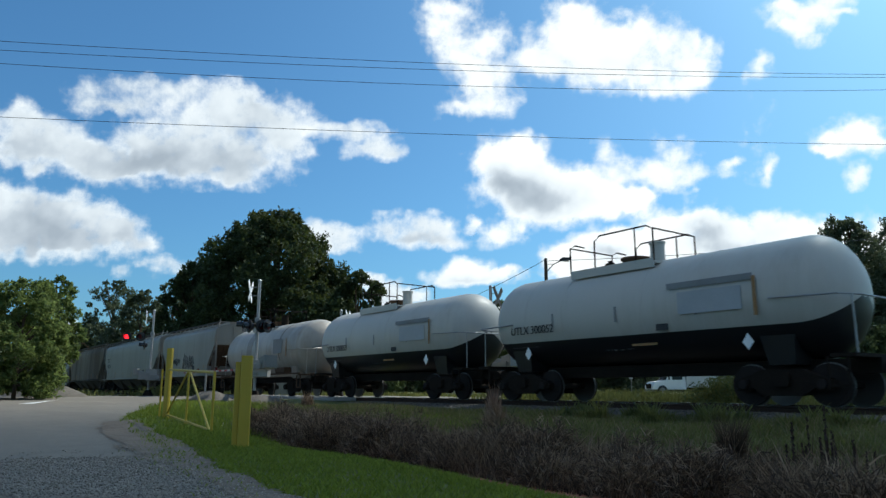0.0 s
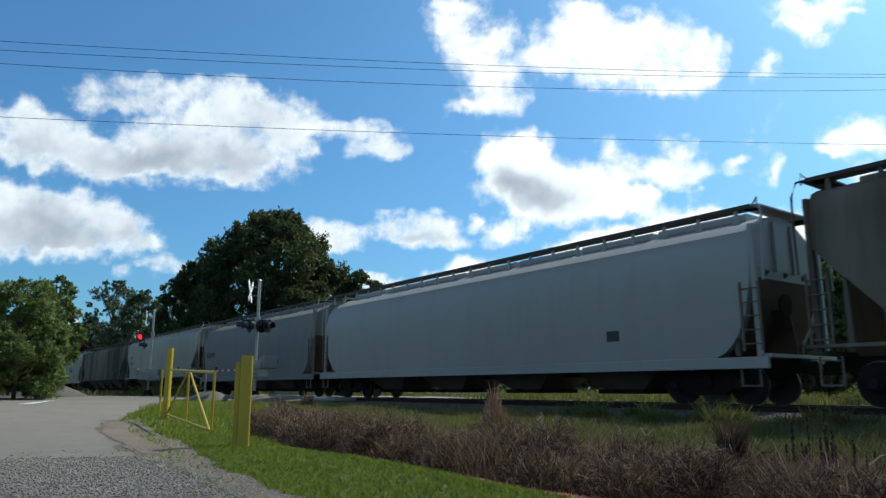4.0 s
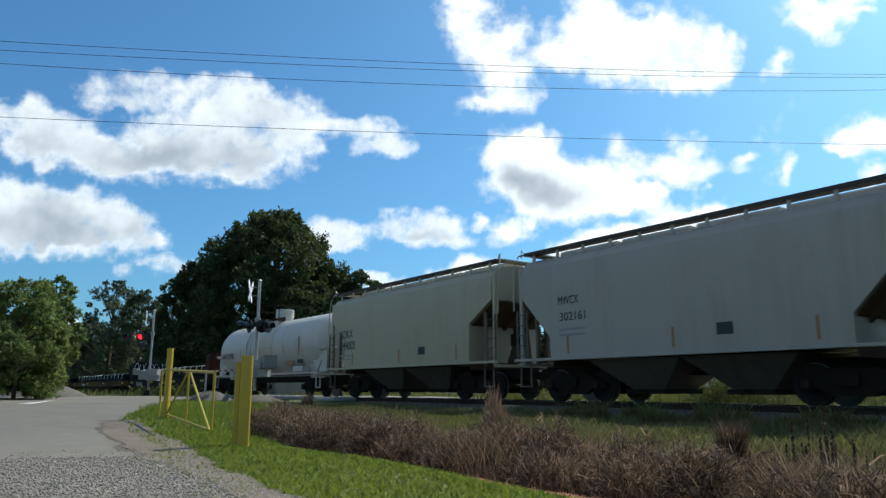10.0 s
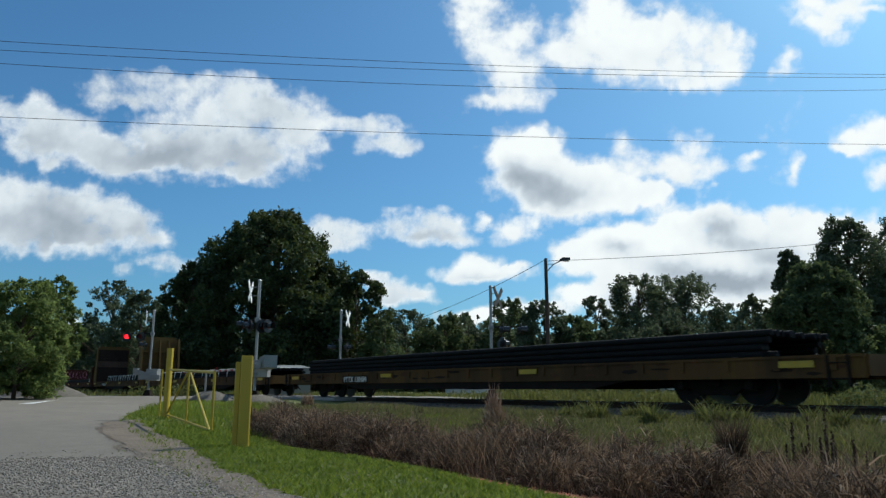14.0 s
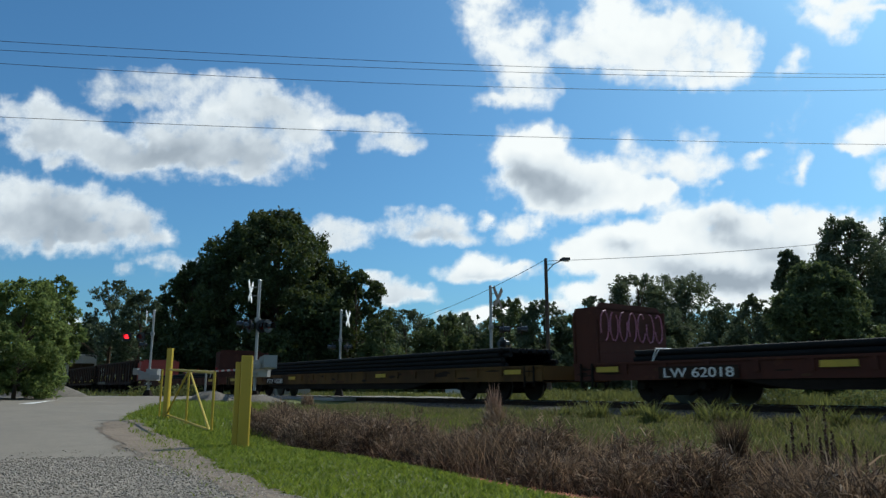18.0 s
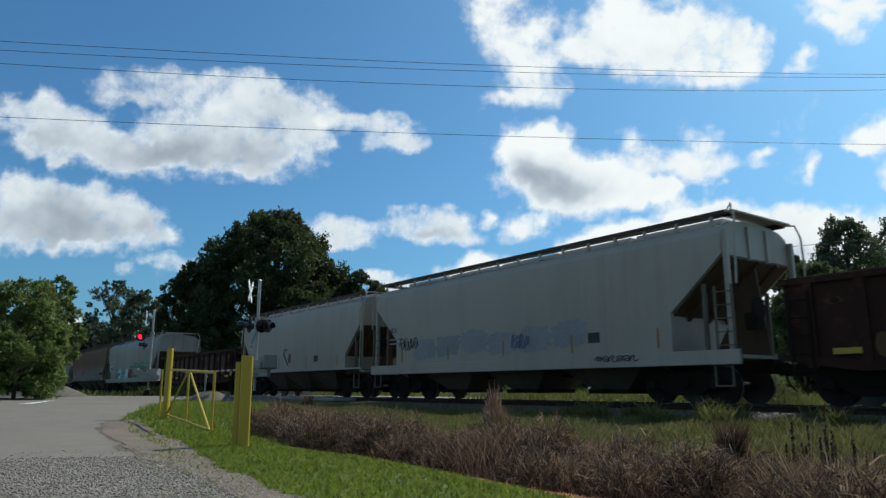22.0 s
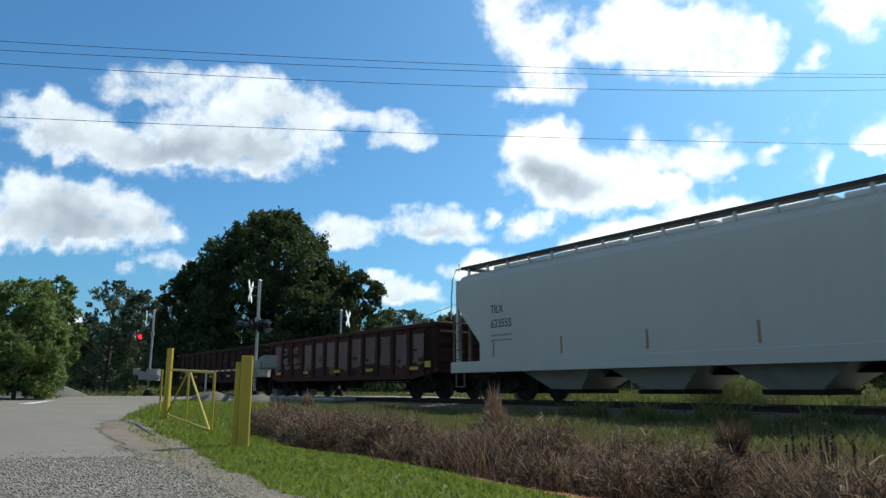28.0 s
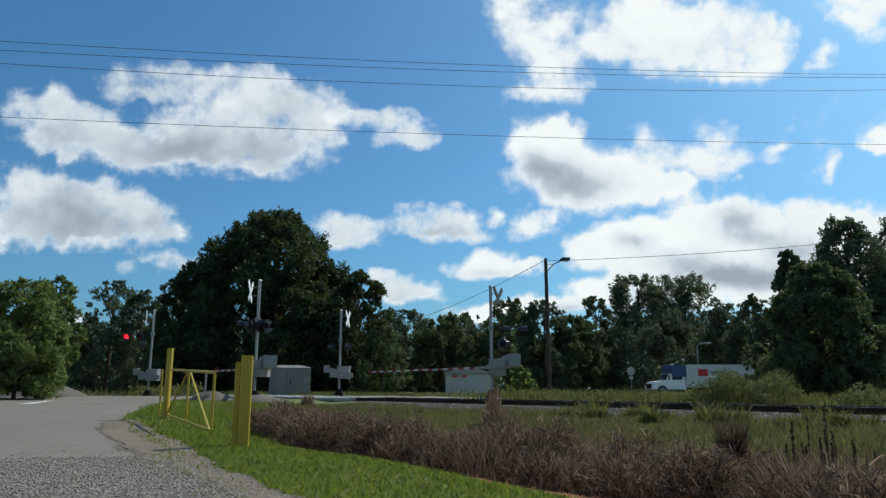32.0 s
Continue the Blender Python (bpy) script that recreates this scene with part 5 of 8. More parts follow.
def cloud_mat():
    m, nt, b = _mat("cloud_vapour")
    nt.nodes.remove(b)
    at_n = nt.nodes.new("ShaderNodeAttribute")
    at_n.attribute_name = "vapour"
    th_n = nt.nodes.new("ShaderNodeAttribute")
    th_n.attribute_name = "cloud_shade"
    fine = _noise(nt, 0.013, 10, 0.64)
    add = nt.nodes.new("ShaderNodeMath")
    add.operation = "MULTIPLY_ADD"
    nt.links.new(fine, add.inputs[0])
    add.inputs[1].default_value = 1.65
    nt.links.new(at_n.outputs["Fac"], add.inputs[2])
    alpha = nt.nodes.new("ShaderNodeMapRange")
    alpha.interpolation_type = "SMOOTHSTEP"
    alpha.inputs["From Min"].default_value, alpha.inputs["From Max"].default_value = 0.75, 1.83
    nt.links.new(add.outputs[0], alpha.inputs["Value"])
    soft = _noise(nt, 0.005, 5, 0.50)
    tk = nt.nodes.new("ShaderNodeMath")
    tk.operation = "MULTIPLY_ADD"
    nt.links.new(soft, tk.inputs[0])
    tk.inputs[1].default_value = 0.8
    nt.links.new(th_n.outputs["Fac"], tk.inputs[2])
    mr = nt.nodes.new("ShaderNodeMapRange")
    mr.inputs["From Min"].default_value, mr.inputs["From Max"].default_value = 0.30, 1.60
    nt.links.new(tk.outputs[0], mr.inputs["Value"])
    # sunlit white to shaded grey, put straight into the glow colour
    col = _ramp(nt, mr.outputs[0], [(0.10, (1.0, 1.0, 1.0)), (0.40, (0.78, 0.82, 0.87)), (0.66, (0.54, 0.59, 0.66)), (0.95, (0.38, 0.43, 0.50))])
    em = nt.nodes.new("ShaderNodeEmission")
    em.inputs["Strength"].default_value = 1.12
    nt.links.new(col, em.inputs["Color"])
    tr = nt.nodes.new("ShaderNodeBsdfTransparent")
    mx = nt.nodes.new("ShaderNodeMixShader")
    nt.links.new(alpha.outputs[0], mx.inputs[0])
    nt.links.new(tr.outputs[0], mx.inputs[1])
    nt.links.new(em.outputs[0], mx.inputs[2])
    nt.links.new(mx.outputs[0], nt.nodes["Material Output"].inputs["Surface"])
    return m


M["cloud"] = cloud_mat()
CLOUD_R = 2600.0
TILT = radians(11.265)


def sky_dir(x, y):
    """Direction of a place in the sky from view tangents (right, up)."""
    return np.stack([x, math.cos(TILT) - y * math.sin(TILT) + 0 * x, math.sin(TILT) + y * math.cos(TILT) + 0 * x], -1)


def billow(x, y, seed, octaves=3):
    """Rounded heads with sharp creases between, about zero."""
    v, a, tot = 0, 1.0, 0
    for k in range(octaves):
        v = v + a * np.abs(2 * value_noise(x * 2 ** k + 31 * k, y * 2 ** k - 13 * k, seed + k) - 1)
        tot += a
        a *= 0.5
    return v / tot - 0.42


def cloud(puffs, drift, shades=(), seed=1, gain=1.5, rag=0.5, base=0.0, thin=0.0, label="white cumulus cloud with grey base", turn=0.0, lift=0.0, step=0.003):
    """A cloud as a far glowing sheet of vapour. puffs: (across, up, half width, half height) in hundredths of the
    view's focal length; shades: the same, and how grey the glow is shaded there; drift: the same measure from start to
    end."""
    P = np.array(puffs, float) / 100.0
    x0, x1 = (P[:, 0] - P[:, 2] * 1.5).min() - 0.03, (P[:, 0] + P[:, 2] * 1.5).max() + 0.03
    y0, y1 = (P[:, 1] - P[:, 3] * 1.5).min() - 0.03, (P[:, 1] + P[:, 3] * 1.5).max() + 0.03
    xs, ys = np.arange(x0, x1, step), np.arange(y0, y1, step)
    X, Y = np.meshgrid(xs, ys)
    wx, wy = X + (fbm(X * 30, Y * 30, seed) - 0.5) * 0.030, Y + (fbm(X * 30 + 50, Y * 30, seed + 3) - 0.5) * 0.026
    heads = np.zeros_like(X)
    for cx, cy, rx, ry in P:
        heads += np.exp(-2.2 * (((wx - cx) / rx) ** 2 + ((wy - cy) / ry) ** 2))
    D = 1 + np.log(heads + 1e-9) / 2.2
    D = np.clip(np.where(D < 0, D * 0.38, D), -1.5, 1.0)
    D = D + rag * 1.25 * billow(X * 30, Y * 34, seed + 9) + rag * 2.2 * (fbm(X * 15, Y * 17, seed + 5) - 0.5)
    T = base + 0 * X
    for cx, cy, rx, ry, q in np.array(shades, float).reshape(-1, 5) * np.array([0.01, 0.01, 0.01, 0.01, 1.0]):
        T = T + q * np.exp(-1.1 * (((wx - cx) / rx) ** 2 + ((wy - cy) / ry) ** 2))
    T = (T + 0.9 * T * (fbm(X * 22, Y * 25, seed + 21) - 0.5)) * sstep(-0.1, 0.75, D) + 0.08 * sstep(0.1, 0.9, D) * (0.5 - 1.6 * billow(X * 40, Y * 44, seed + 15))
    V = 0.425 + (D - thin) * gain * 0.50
    edge = np.minimum.reduce([X - x0, x1 - X, Y - y0, y1 - Y])
    V = V - 1.5 * (1 - sstep(0.0, 0.03, edge))
    spin = Matrix.Rotation(-radians(turn), 4, "Z") @ Matrix.Rotation(radians(lift), 4, "X")
    sm = np.array(spin.to_3x3())
    d = sky_dir(X, Y) @ sm.T
    d = d / np.linalg.norm(d, axis=-1)[..., None]
    mid = sky_dir(np.array((x0 + x1) / 2), np.array((y0 + y1) / 2)) @ sm.T
    mid = mid / np.linalg.norm(mid)
    org = mid * CLOUD_R
    v = (d * CLOUD_R - org).reshape(-1, 3)
    nx, ny = len(xs), len(ys)
    i = np.arange((ny - 1) * (nx - 1))
    a = (i // (nx - 1)) * nx + i % (nx - 1)
    f = np.stack([a, a + 1, a + nx + 1, a + nx], 1)
    f = f[V.ravel()[f].max(1) > -0.45]
    me = raw_mesh("cloud", v, f, np.full(len(f), 4), M["cloud"])
    for nm, val in (("vapour", V), ("cloud_shade", T)):
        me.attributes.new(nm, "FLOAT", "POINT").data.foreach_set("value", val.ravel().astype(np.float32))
    ob = new("cloud", me)
    ob.visible_shadow = False
    tagged(ob, label, "cloud", "drifting clouds", "structure")
    dx, dy = drift[0] / 100.0, drift[1] / 100.0
    ends = []
    for s in (-0.5, 0.5):
        e = sky_dir(np.array((x0 + x1) / 2 + s * dx), np.array((y0 + y1) / 2 + s * dy)) @ sm.T
        e = e / np.linalg.norm(e) * CLOUD_R * (1 - 0.02 * s)
        ends.append(Matrix.Translation(e))
    DRIFT.append((ob, [(0, ends[0]), (32, ends[1])]))
    return ob


def heap(x, y, r, h, label):
    mb = MB()
    rng = random.Random(int(x * 7 + y))
    rings = []
    for k in range(7):
        f = k / 6
        rr = r * (1 - f) + 0.02
        rings.append([(rr * math.cos(a) * rng.uniform(0.88, 1.1), rr * 0.7 * math.sin(a) * rng.uniform(0.88, 1.1), -0.15 + (h + 0.15) * math.sin(f * math.pi / 2) * rng.uniform(0.93, 1.05)) for a in [2 * math.pi * j / 22 for j in range(22)]])
    mb.loft(rings)
    solid("gravel_heap", mb, M["heap_stone"], Matrix.Translation((x, y, gz(x, y))), label, "gravel", smooth=60)


heap(-22.5, 40.5, 2.6, 0.75, "low heap of grey gravel beyond the road")
heap(-10.0, 30.8, 1.3, 0.42, "small heap of grey gravel by the road")
heap(-8.0, 31.0, 1.6, 0.30, "small heap of grey gravel by the mast")
cloud([(4.1, 33.2, 2.6, 2.8), (6.9, 34.4, 2.8, 2.4), (6.1, 30.7, 3.2, 2), (11, 30.7, 2.8, 2.4), (8.1, 27.9, 2.4, 1.5), (10.6, 25.1, 3.1, 2.8), (12.2, 22.7, 2.8, 2), (7.7, 21.1, 2, 0.8), (9.8, 21.5, 2.8, 1.1), (4.9, 36, 3.2, 1.6)], (9.7, 2.4), [], seed=1, gain=0.95, rag=0.85, thin=0.12)
cloud([(23.9, 34, 3.2, 2.8), (26.3, 31.9, 4.8, 3.2), (17.4, 28.3, 4, 2.3), (22.3, 29.1, 5.6, 2.9), (29.5, 29.9, 6.5, 3.7), (35.2, 29.9, 5.6, 3.7), (40, 28.3, 3.4, 3.4), (41.6, 25.9, 1.6, 1.8), (31.9, 26.1, 7.3, 2.1), (36, 24.1, 4.8, 1.3), (24.7, 35.6, 2.8, 2), (40.8, 31.5, 1.5, 1.5)], (9.7, 2.4), [(33.6, 27.5, 4.8, 1.5, 0.16)], seed=2, gain=1.3, rag=0.7, thin=0.05)
cloud([(9.8, 14.4, 3.4, 2.7), (13, 15, 3.4, 2.3), (11.8, 11.4, 4.7, 3.4), (16.2, 9.8, 5.3, 3.7), (20.7, 9, 5.3, 3.5), (25.5, 8, 5.3, 2.9), (29.5, 7.7, 3.1, 2.1), (17.4, 7.2, 5.6, 1.9), (31.9, 9, 1.5, 1.1)], (5.3, 2.2), [(12.6, 9.8, 5.0, 3.0, 0.84), (18.2, 8.1, 4.8, 2.2, 0.64), (9.4, 11.4, 2.4, 2, 0.35)], seed=3, gain=2.2, rag=0.38)
cloud([(26.1, 14.4, 1.4, 2.3), (27.5, 12.2, 1.8, 1.5), (36.4, 14.2, 2.3, 1.8), (33.6, 12.5, 2.9, 1.2), (38.8, 12.2, 2.9, 1.2), (35.6, 11, 3.7, 1), (39.2, 9.8, 1, 0.6), (29.5, 11.4, 2.4, 0.8), (44.4, 13.6, 1.5, 0.5)], (6.0, 2.0), [], seed=4, gain=0.8, rag=0.9, thin=0.25)
cloud([(-60, 19.8, 4.2, 2.1), (-57.2, 17.8, 4.7, 2.7), (-53.6, 15.8, 4.5, 2.6), (-58.4, 15.4, 4.5, 2.6), (-56, 12.6, 2, 1), (-47.1, 13.8, 4.5, 2.2), (-48.7, 15, 3.7, 1.8), (-45.5, 12, 3.1, 1.4), (-39, 15, 6.9, 3.5), (-32.6, 17, 7.7, 4.4), (-29.4, 21.7, 2.9, 2.4), (-25.3, 20.2, 4.5, 2.6), (-21.3, 17.8, 4.5, 2.9), (-28.6, 13.6, 7.7, 2.9), (-35, 12.7, 6.1, 1.8), (-27.8, 11.2, 3.2, 0.9), (-19.3, 15, 2.3, 1.8), (-43.1, 12.8, 4.5, 1.6)], (4.6, 1.8), [(-39, 14, 6.5, 2.6, 0.32), (-29.4, 14, 8.5, 2.7, 0.40), (-56.8, 15.6, 6.5, 2.9, 0.25), (-47.1, 13.4, 4.8, 1.5, 0.22), (-25.3, 18.2, 4.8, 1.5, 0.12)], seed=5, gain=1.3, rag=0.75, thin=0.08, base=0.44)
cloud([(-47.9, 23.5, 2.9, 1.5), (-42.3, 24.3, 4.5, 1), (-48.7, 21.5, 2.3, 1.2), (-37.4, 23.5, 3.7, 1.2), (-43.9, 21.1, 3.7, 0.8), (-39, 22, 4.5, 1.3), (-34.2, 22.3, 3.2, 1.8)], (4.6, 1.8), [], seed=6, gain=0.65, rag=0.95, thin=0.50, base=0.42)
cloud([(-14.8, 18.2, 3.1, 0.8), (-10.8, 17.4, 3.1, 1), (-7.6, 15.2, 2.6, 1), (-4.8, 14.4, 1.6, 0.8), (-11.6, 18.2, 2.4, 0.7)], (4.6, 1.8), [], seed=7, gain=0.95, rag=0.75, thin=0.08, base=0.42)
cloud([(-61.6, 7.7, 4.7, 2.6), (-56.8, 7.3, 4.5, 2.7), (-52, 6.1, 4.5, 2.5), (-47.9, 5.7, 3.4, 2.1), (-43.9, 3.7, 3.4, 2), (-41.5, 1.7, 2.7, 1.2), (-58.4, 4.1, 6.5, 3.1), (-51.1, 2.5, 6.9, 2.2), (-62.4, 3.3, 4, 3.1)], (4.2, 1.8), [(-58.4, 4.5, 7.7, 3.5, 0.32), (-49.9, 2.9, 6.9, 2.3, 0.28), (-44.7, 2.9, 3.2, 1.1, 0.15)], seed=8, gain=1.3, rag=0.7, thin=0.05, base=0.50)
cloud([(-45.3, -2.6, 1, 0.9), (-39, -1.5, 3.1, 0.7), (-37.8, -2.2, 2.7, 0.6), (-42.1, -1.9, 1, 0.4)], (0.8, 0.6), [], seed=9, gain=0.75, rag=0.6, thin=0.16, base=0.48)
cloud([(-52.5, -11.2, 1.6, 1), (-54, -11.6, 1.6, 0.8)], (0.8, 0.6), [], seed=10, gain=1.1, rag=0.5, base=0.42)
cloud([(-17.3, 2.9, 2.3, 1.2), (-14.8, 2.2, 3.1, 1.2), (-12.4, 1.4, 1.9, 0.9), (-15.7, 0.9, 3.1, 0.7)], (2.8, 1.0), [], seed=11, gain=1.0, rag=0.75, thin=0.12, base=0.36)
cloud([(-6, 3.7, 2.7, 1.5), (-2.3, 3.3, 3.7, 1.5), (1.3, 3.1, 2.7, 1.4), (-3.5, 1.9, 4.5, 1), (1.3, 1.4, 3.1, 0.7)], (3.2, 1.0), [(-1.9, 1.7, 4.8, 0.6, 0.3)], seed=12, gain=0.95, rag=0.8, thin=0.12, base=0.36)
cloud([(5.7, 4.1, 1, 0.9)], (3.2, 1.0), [], seed=13, gain=1, rag=0.5)
cloud([(11.4, 3.7, 2.9, 1.4), (13.4, 4.5, 1.1, 0.9), (11, 2.2, 2.9, 1), (9.4, 2.9, 1.5, 0.9)], (4.4, 1.3), [], seed=14, gain=0.9, rag=0.8, thin=0.12)
cloud([(5.1, -2, 3.1, 1), (3.9, -3.2, 4.2, 1), (7.9, -3.7, 3.9, 0.8), (10.3, -2.8, 2.3, 0.6), (2.3, -3.8, 2.6, 0.7)], (3.2, 1.1), [(5.5, -4, 4.8, 0.6, 0.3)], seed=15, gain=1.4, rag=0.45, base=0.06)
cloud([(-9.9, -4.6, 1.9, 0.9), (-7.5, -5.8, 3.1, 1.1), (-3.9, -6.2, 2.7, 0.8), (-8.3, -6.9, 3.2, 0.7)], (1.6, 0.6), [], seed=16, gain=1.3, rag=0.45, base=0.36)
cloud([(18.8, 0, 2.6, 1.8), (22.8, 1.4, 2.9, 1.9), (26.9, 1, 3.7, 2.6), (30.9, 1.8, 3.7, 2.6), (34.9, 3.4, 3.4, 2.6), (39.8, 4.6, 4, 2.8), (43.8, 3.2, 3.4, 2.4), (48.6, 3.7, 2.9, 2.1), (52.3, 4.2, 3.4, 2.2), (56.7, 3, 3.4, 2.2), (60.7, 1.8, 3.6, 2.4), (64.8, 1.8, 4, 3.2), (23.6, -1.5, 6.9, 2.3), (31.7, -1.5, 8.5, 3.4), (41.4, -0.6, 8.5, 4.2), (51.1, 0.2, 8.5, 3.7), (59.1, -1.5, 6.5, 3.9), (26.1, -4.5, 4.7, 1.8), (35.7, -5.5, 9.3, 2.6), (45.4, -5.5, 9.7, 3.4), (20.4, -6.5, 4.7, 1.8), (30.1, -7.9, 8.1, 2.3), (14, -8.4, 5.3, 1.4), (7.5, -9.2, 6.1, 1.1), (3.5, -9.8, 4, 0.9), (55.1, -6.3, 9.7, 3.2)], (4.0, 1.5), [(39.4, 3.1, 3.4, 2.1, 0.9), (25.4, 0.3, 2.7, 1.1, 0.7), (36, -4, 5, 1.5, 1), (41.8, -5.1, 6.1, 1.6, 1.05), (32.5, -1.9, 4.8, 1.5, 0.5), (47.8, -0.8, 4.8, 1.9, 0.65), (52.7, -3.9, 5.6, 2.1, 0.8), (18.8, -9.2, 7.3, 1, 0.9), (28.5, -7.3, 4.8, 1.1, 0.8), (55.9, 1, 2.7, 1.5, 0.55), (43, 1, 3.2, 1.1, 0.4)], seed=17, gain=2, rag=0.5)
cloud([(60.2, 16.2, 3.1, 2.2), (62.8, 17.4, 2.4, 2), (58.6, 14.2, 1.9, 0.8), (65, 15.8, 2.4, 2.4)], (7.3, 0.6), [], seed=18, gain=1.5, rag=0.55)
cloud([(62.6, 11, 1.3, 1.5)], (7.3, 0.6), [], seed=19, gain=0.8, rag=0.6, thin=0.1)
cloud([(53.7, 34, 2.7, 2.3), (55.7, 32.3, 2.7, 2.1), (57.8, 34.4, 2.7, 1.6), (52.9, 35.2, 3.1, 1.3)], (8.9, 1.0), [], seed=20, gain=1.3, rag=0.65)
cloud([(50.1, 27.5, 0.9, 1.6), (49.7, 25.9, 1.5, 0.4), (51.1, 11.4, 0.6, 1.3)], (8.9, 1.0), [], seed=21, gain=0.7, rag=0.7, thin=0.1)
cloud([(61, 34.4, 1.6, 0.5), (60.2, 36.8, 2.4, 1)], (8.9, 1.0), [], seed=22, gain=0.8, rag=0.7, thin=0.1)

# unseen glowing cumulus added round the rest of the sky, to whiten the shade
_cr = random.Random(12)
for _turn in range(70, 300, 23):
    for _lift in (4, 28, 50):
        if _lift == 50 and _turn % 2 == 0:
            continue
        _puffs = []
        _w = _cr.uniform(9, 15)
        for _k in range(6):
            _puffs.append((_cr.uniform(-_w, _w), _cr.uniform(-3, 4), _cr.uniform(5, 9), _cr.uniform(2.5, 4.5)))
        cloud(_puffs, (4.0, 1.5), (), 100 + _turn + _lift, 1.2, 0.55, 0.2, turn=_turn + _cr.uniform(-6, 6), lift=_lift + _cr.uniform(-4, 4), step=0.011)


def sun_cloud():
    """A thin cloud that drifts off the sun in the first seconds."""
    d = np.array([math.sin(radians(SUN_AZ)) * math.cos(radians(SUN_EL)), math.cos(radians(SUN_AZ)) * math.cos(radians(SUN_EL)), math.sin(radians(SUN_EL))])
    r = np.array([math.cos(radians(SUN_AZ)), -math.sin(radians(SUN_AZ)), 0.0])
    up = np.cross(r, d)
    a, b = np.arange(-80, 240, 4.0), np.arange(-160, 160, 8.0)
    A, B = np.meshgrid(a, b)
    wav = 6 * (fbm(A * 0.05, B * 0.05, 71) - 0.5)
    side = np.minimum.reduce([240 - A, B + 160, 160 - B])
    D = 0.74 - 1.4 * (1 - sstep(-9, 15, A + wav)) - 1.4 * (1 - sstep(0, 40, side))
    veil = np.minimum.reduce([A + wav + 45, -27 - A - wav, B + 160, 160 - B])
    D = np.maximum(D, 0.58 - 1.2 * (1 - sstep(-2, 7, veil)))
    v = (A[..., None] * r + B[..., None] * up).reshape(-1, 3)
    nx = len(a)
    i = np.arange((len(b) - 1) * (nx - 1))
    k = (i // (nx - 1)) * nx + i % (nx - 1)
    f = np.stack([k, k + 1, k + nx + 1, k + nx], 1)
    me = raw_mesh("cloud", v, f, np.full(len(f), 4), M["cloud"])
    for nm, val in (("vapour", D), ("cloud_shade", 0.5 + 0 * D)):
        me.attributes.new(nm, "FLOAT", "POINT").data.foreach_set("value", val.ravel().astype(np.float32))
    ob = tagged(new("cloud", me), "thin grey-white cloud drifting off the sun", "cloud", "drifting clouds", "structure")
    rows = []
    for t in (0, 32):
        rows.append((t, Matrix.Translation(d * CLOUD_R + r * (-27.0 + 4.0 * t))))
    DRIFT.append((ob, rows))


sun_cloud()
# ---------------------------------------------------------------- the train
TRAIN = []           # (thing, middle of the car in seconds behind the zero mark)


def truck_meshes():
    w = MB()
    w.disc((0, 0, 0), (0, 1, 0), 0.455, 0.10, 28, 0)
    w.disc((0, 0.055, 0), (0, 1, 0), 0.485, 0.03, 28, 1)
    w.disc((0, -0.06, 0), (0, 1, 0), 0.36, 0.02, 24, 0)
    w.disc((0, -0.08, 0), (0, 1, 0), 0.13, 0.06, 14, 0)
    fr = MB()
    fr.prism([(-1.12, 0.55), (-0.75, 0.68), (-0.45, 0.80), (0.45, 0.80), (0.75, 0.68), (1.12, 0.55), (1.12, 0.40), (0.72, 0.40), (0.42, 0.22), (-0.42, 0.22), (-0.72, 0.40), (-1.12, 0.40)], -0.09, 0.09)
    fr.box(-1.05, -0.76, -0.14, 0.10, 0.33, 0.60, c=0.03)
    fr.box(0.76, 1.05, -0.14, 0.10, 0.33, 0.60, c=0.03)
    sp = MB()
    for x in (-0.2, 0, 0.2):
        sp.disc((x, 0, 0.42), (0, 0, 1), 0.075, 0.30, 10)
    bo = MB().box(-0.2, 0.2, -1.2, 1.2, 0.42, 0.72, c=0.05).disc((0, 0, 0.76), (0, 0, 1), 0.3, 0.12, 16)
    ax = MB().tube([(0, -1.05, 0), (0, 1.05, 0)], 0.085, 10)
    cp = MB().disc((0, -0.12, 0), (0, 1, 0), 0.10, 0.08, 12)
    st = M["steel"]
    return (w.mesh("wheel", [M["wheel"], M["tread"]], 40), fr.mesh("side_frame", st), sp.mesh("spring", st, 40), bo.mesh("bolster", st), ax.mesh("axle", st, 40), cp.mesh("bearing_cap", M["wheel"], 40))


# grime on ladders, posts and steps; shadow tone on the side ribs
M["grime_shade"] = plain("grime_shade_steel", (0.125, 0.105, 0.083), 0.85, 0, 0.35, 6)
TRUCK = truck_meshes()


def add_truck(car, x):
    wheel, frame_m, spring, bolster, axle, cap = TRUCK
    tr = part("truck", bolster, None, car, "dark cast-steel two-axle truck", m=pose(x, 0, 0))
    for s in (-1, 1):
        part("side_frame", frame_m, None, tr, m=pose(0, s * 0.98, 0, 0, 0, 0 if s < 0 else 180))
        part("spring", spring, None, tr, m=pose(0, s * 0.98, 0))
        for dx in (-0.89, 0.89):
            part("wheel", wheel, None, tr, m=pose(dx, s * 0.75, 0.455, 0, 0, 0 if s < 0 else 180))
    for dx in (-0.89, 0.89):
        part("axle", axle, None, tr, m=pose(dx, 0, 0.455))
        part("bearing_cap", cap, None, tr, m=pose(dx, -1.02, 0.47))


_cp = MB()
_cp.box(-0.75, 0.1, -0.09, 0.09, 0.72, 0.92, c=0.02)
_cp.prism([(0.05, 0.68), (0.30, 0.66), (0.42, 0.74), (0.42, 0.90), (0.30, 0.98), (0.05, 0.96)], -0.14, 0.14)
_cp.tube([(0.25, -0.22, 0.72), (0.33, -0.2, 0.45), (0.42, -0.1, 0.32)], 0.025, 6)
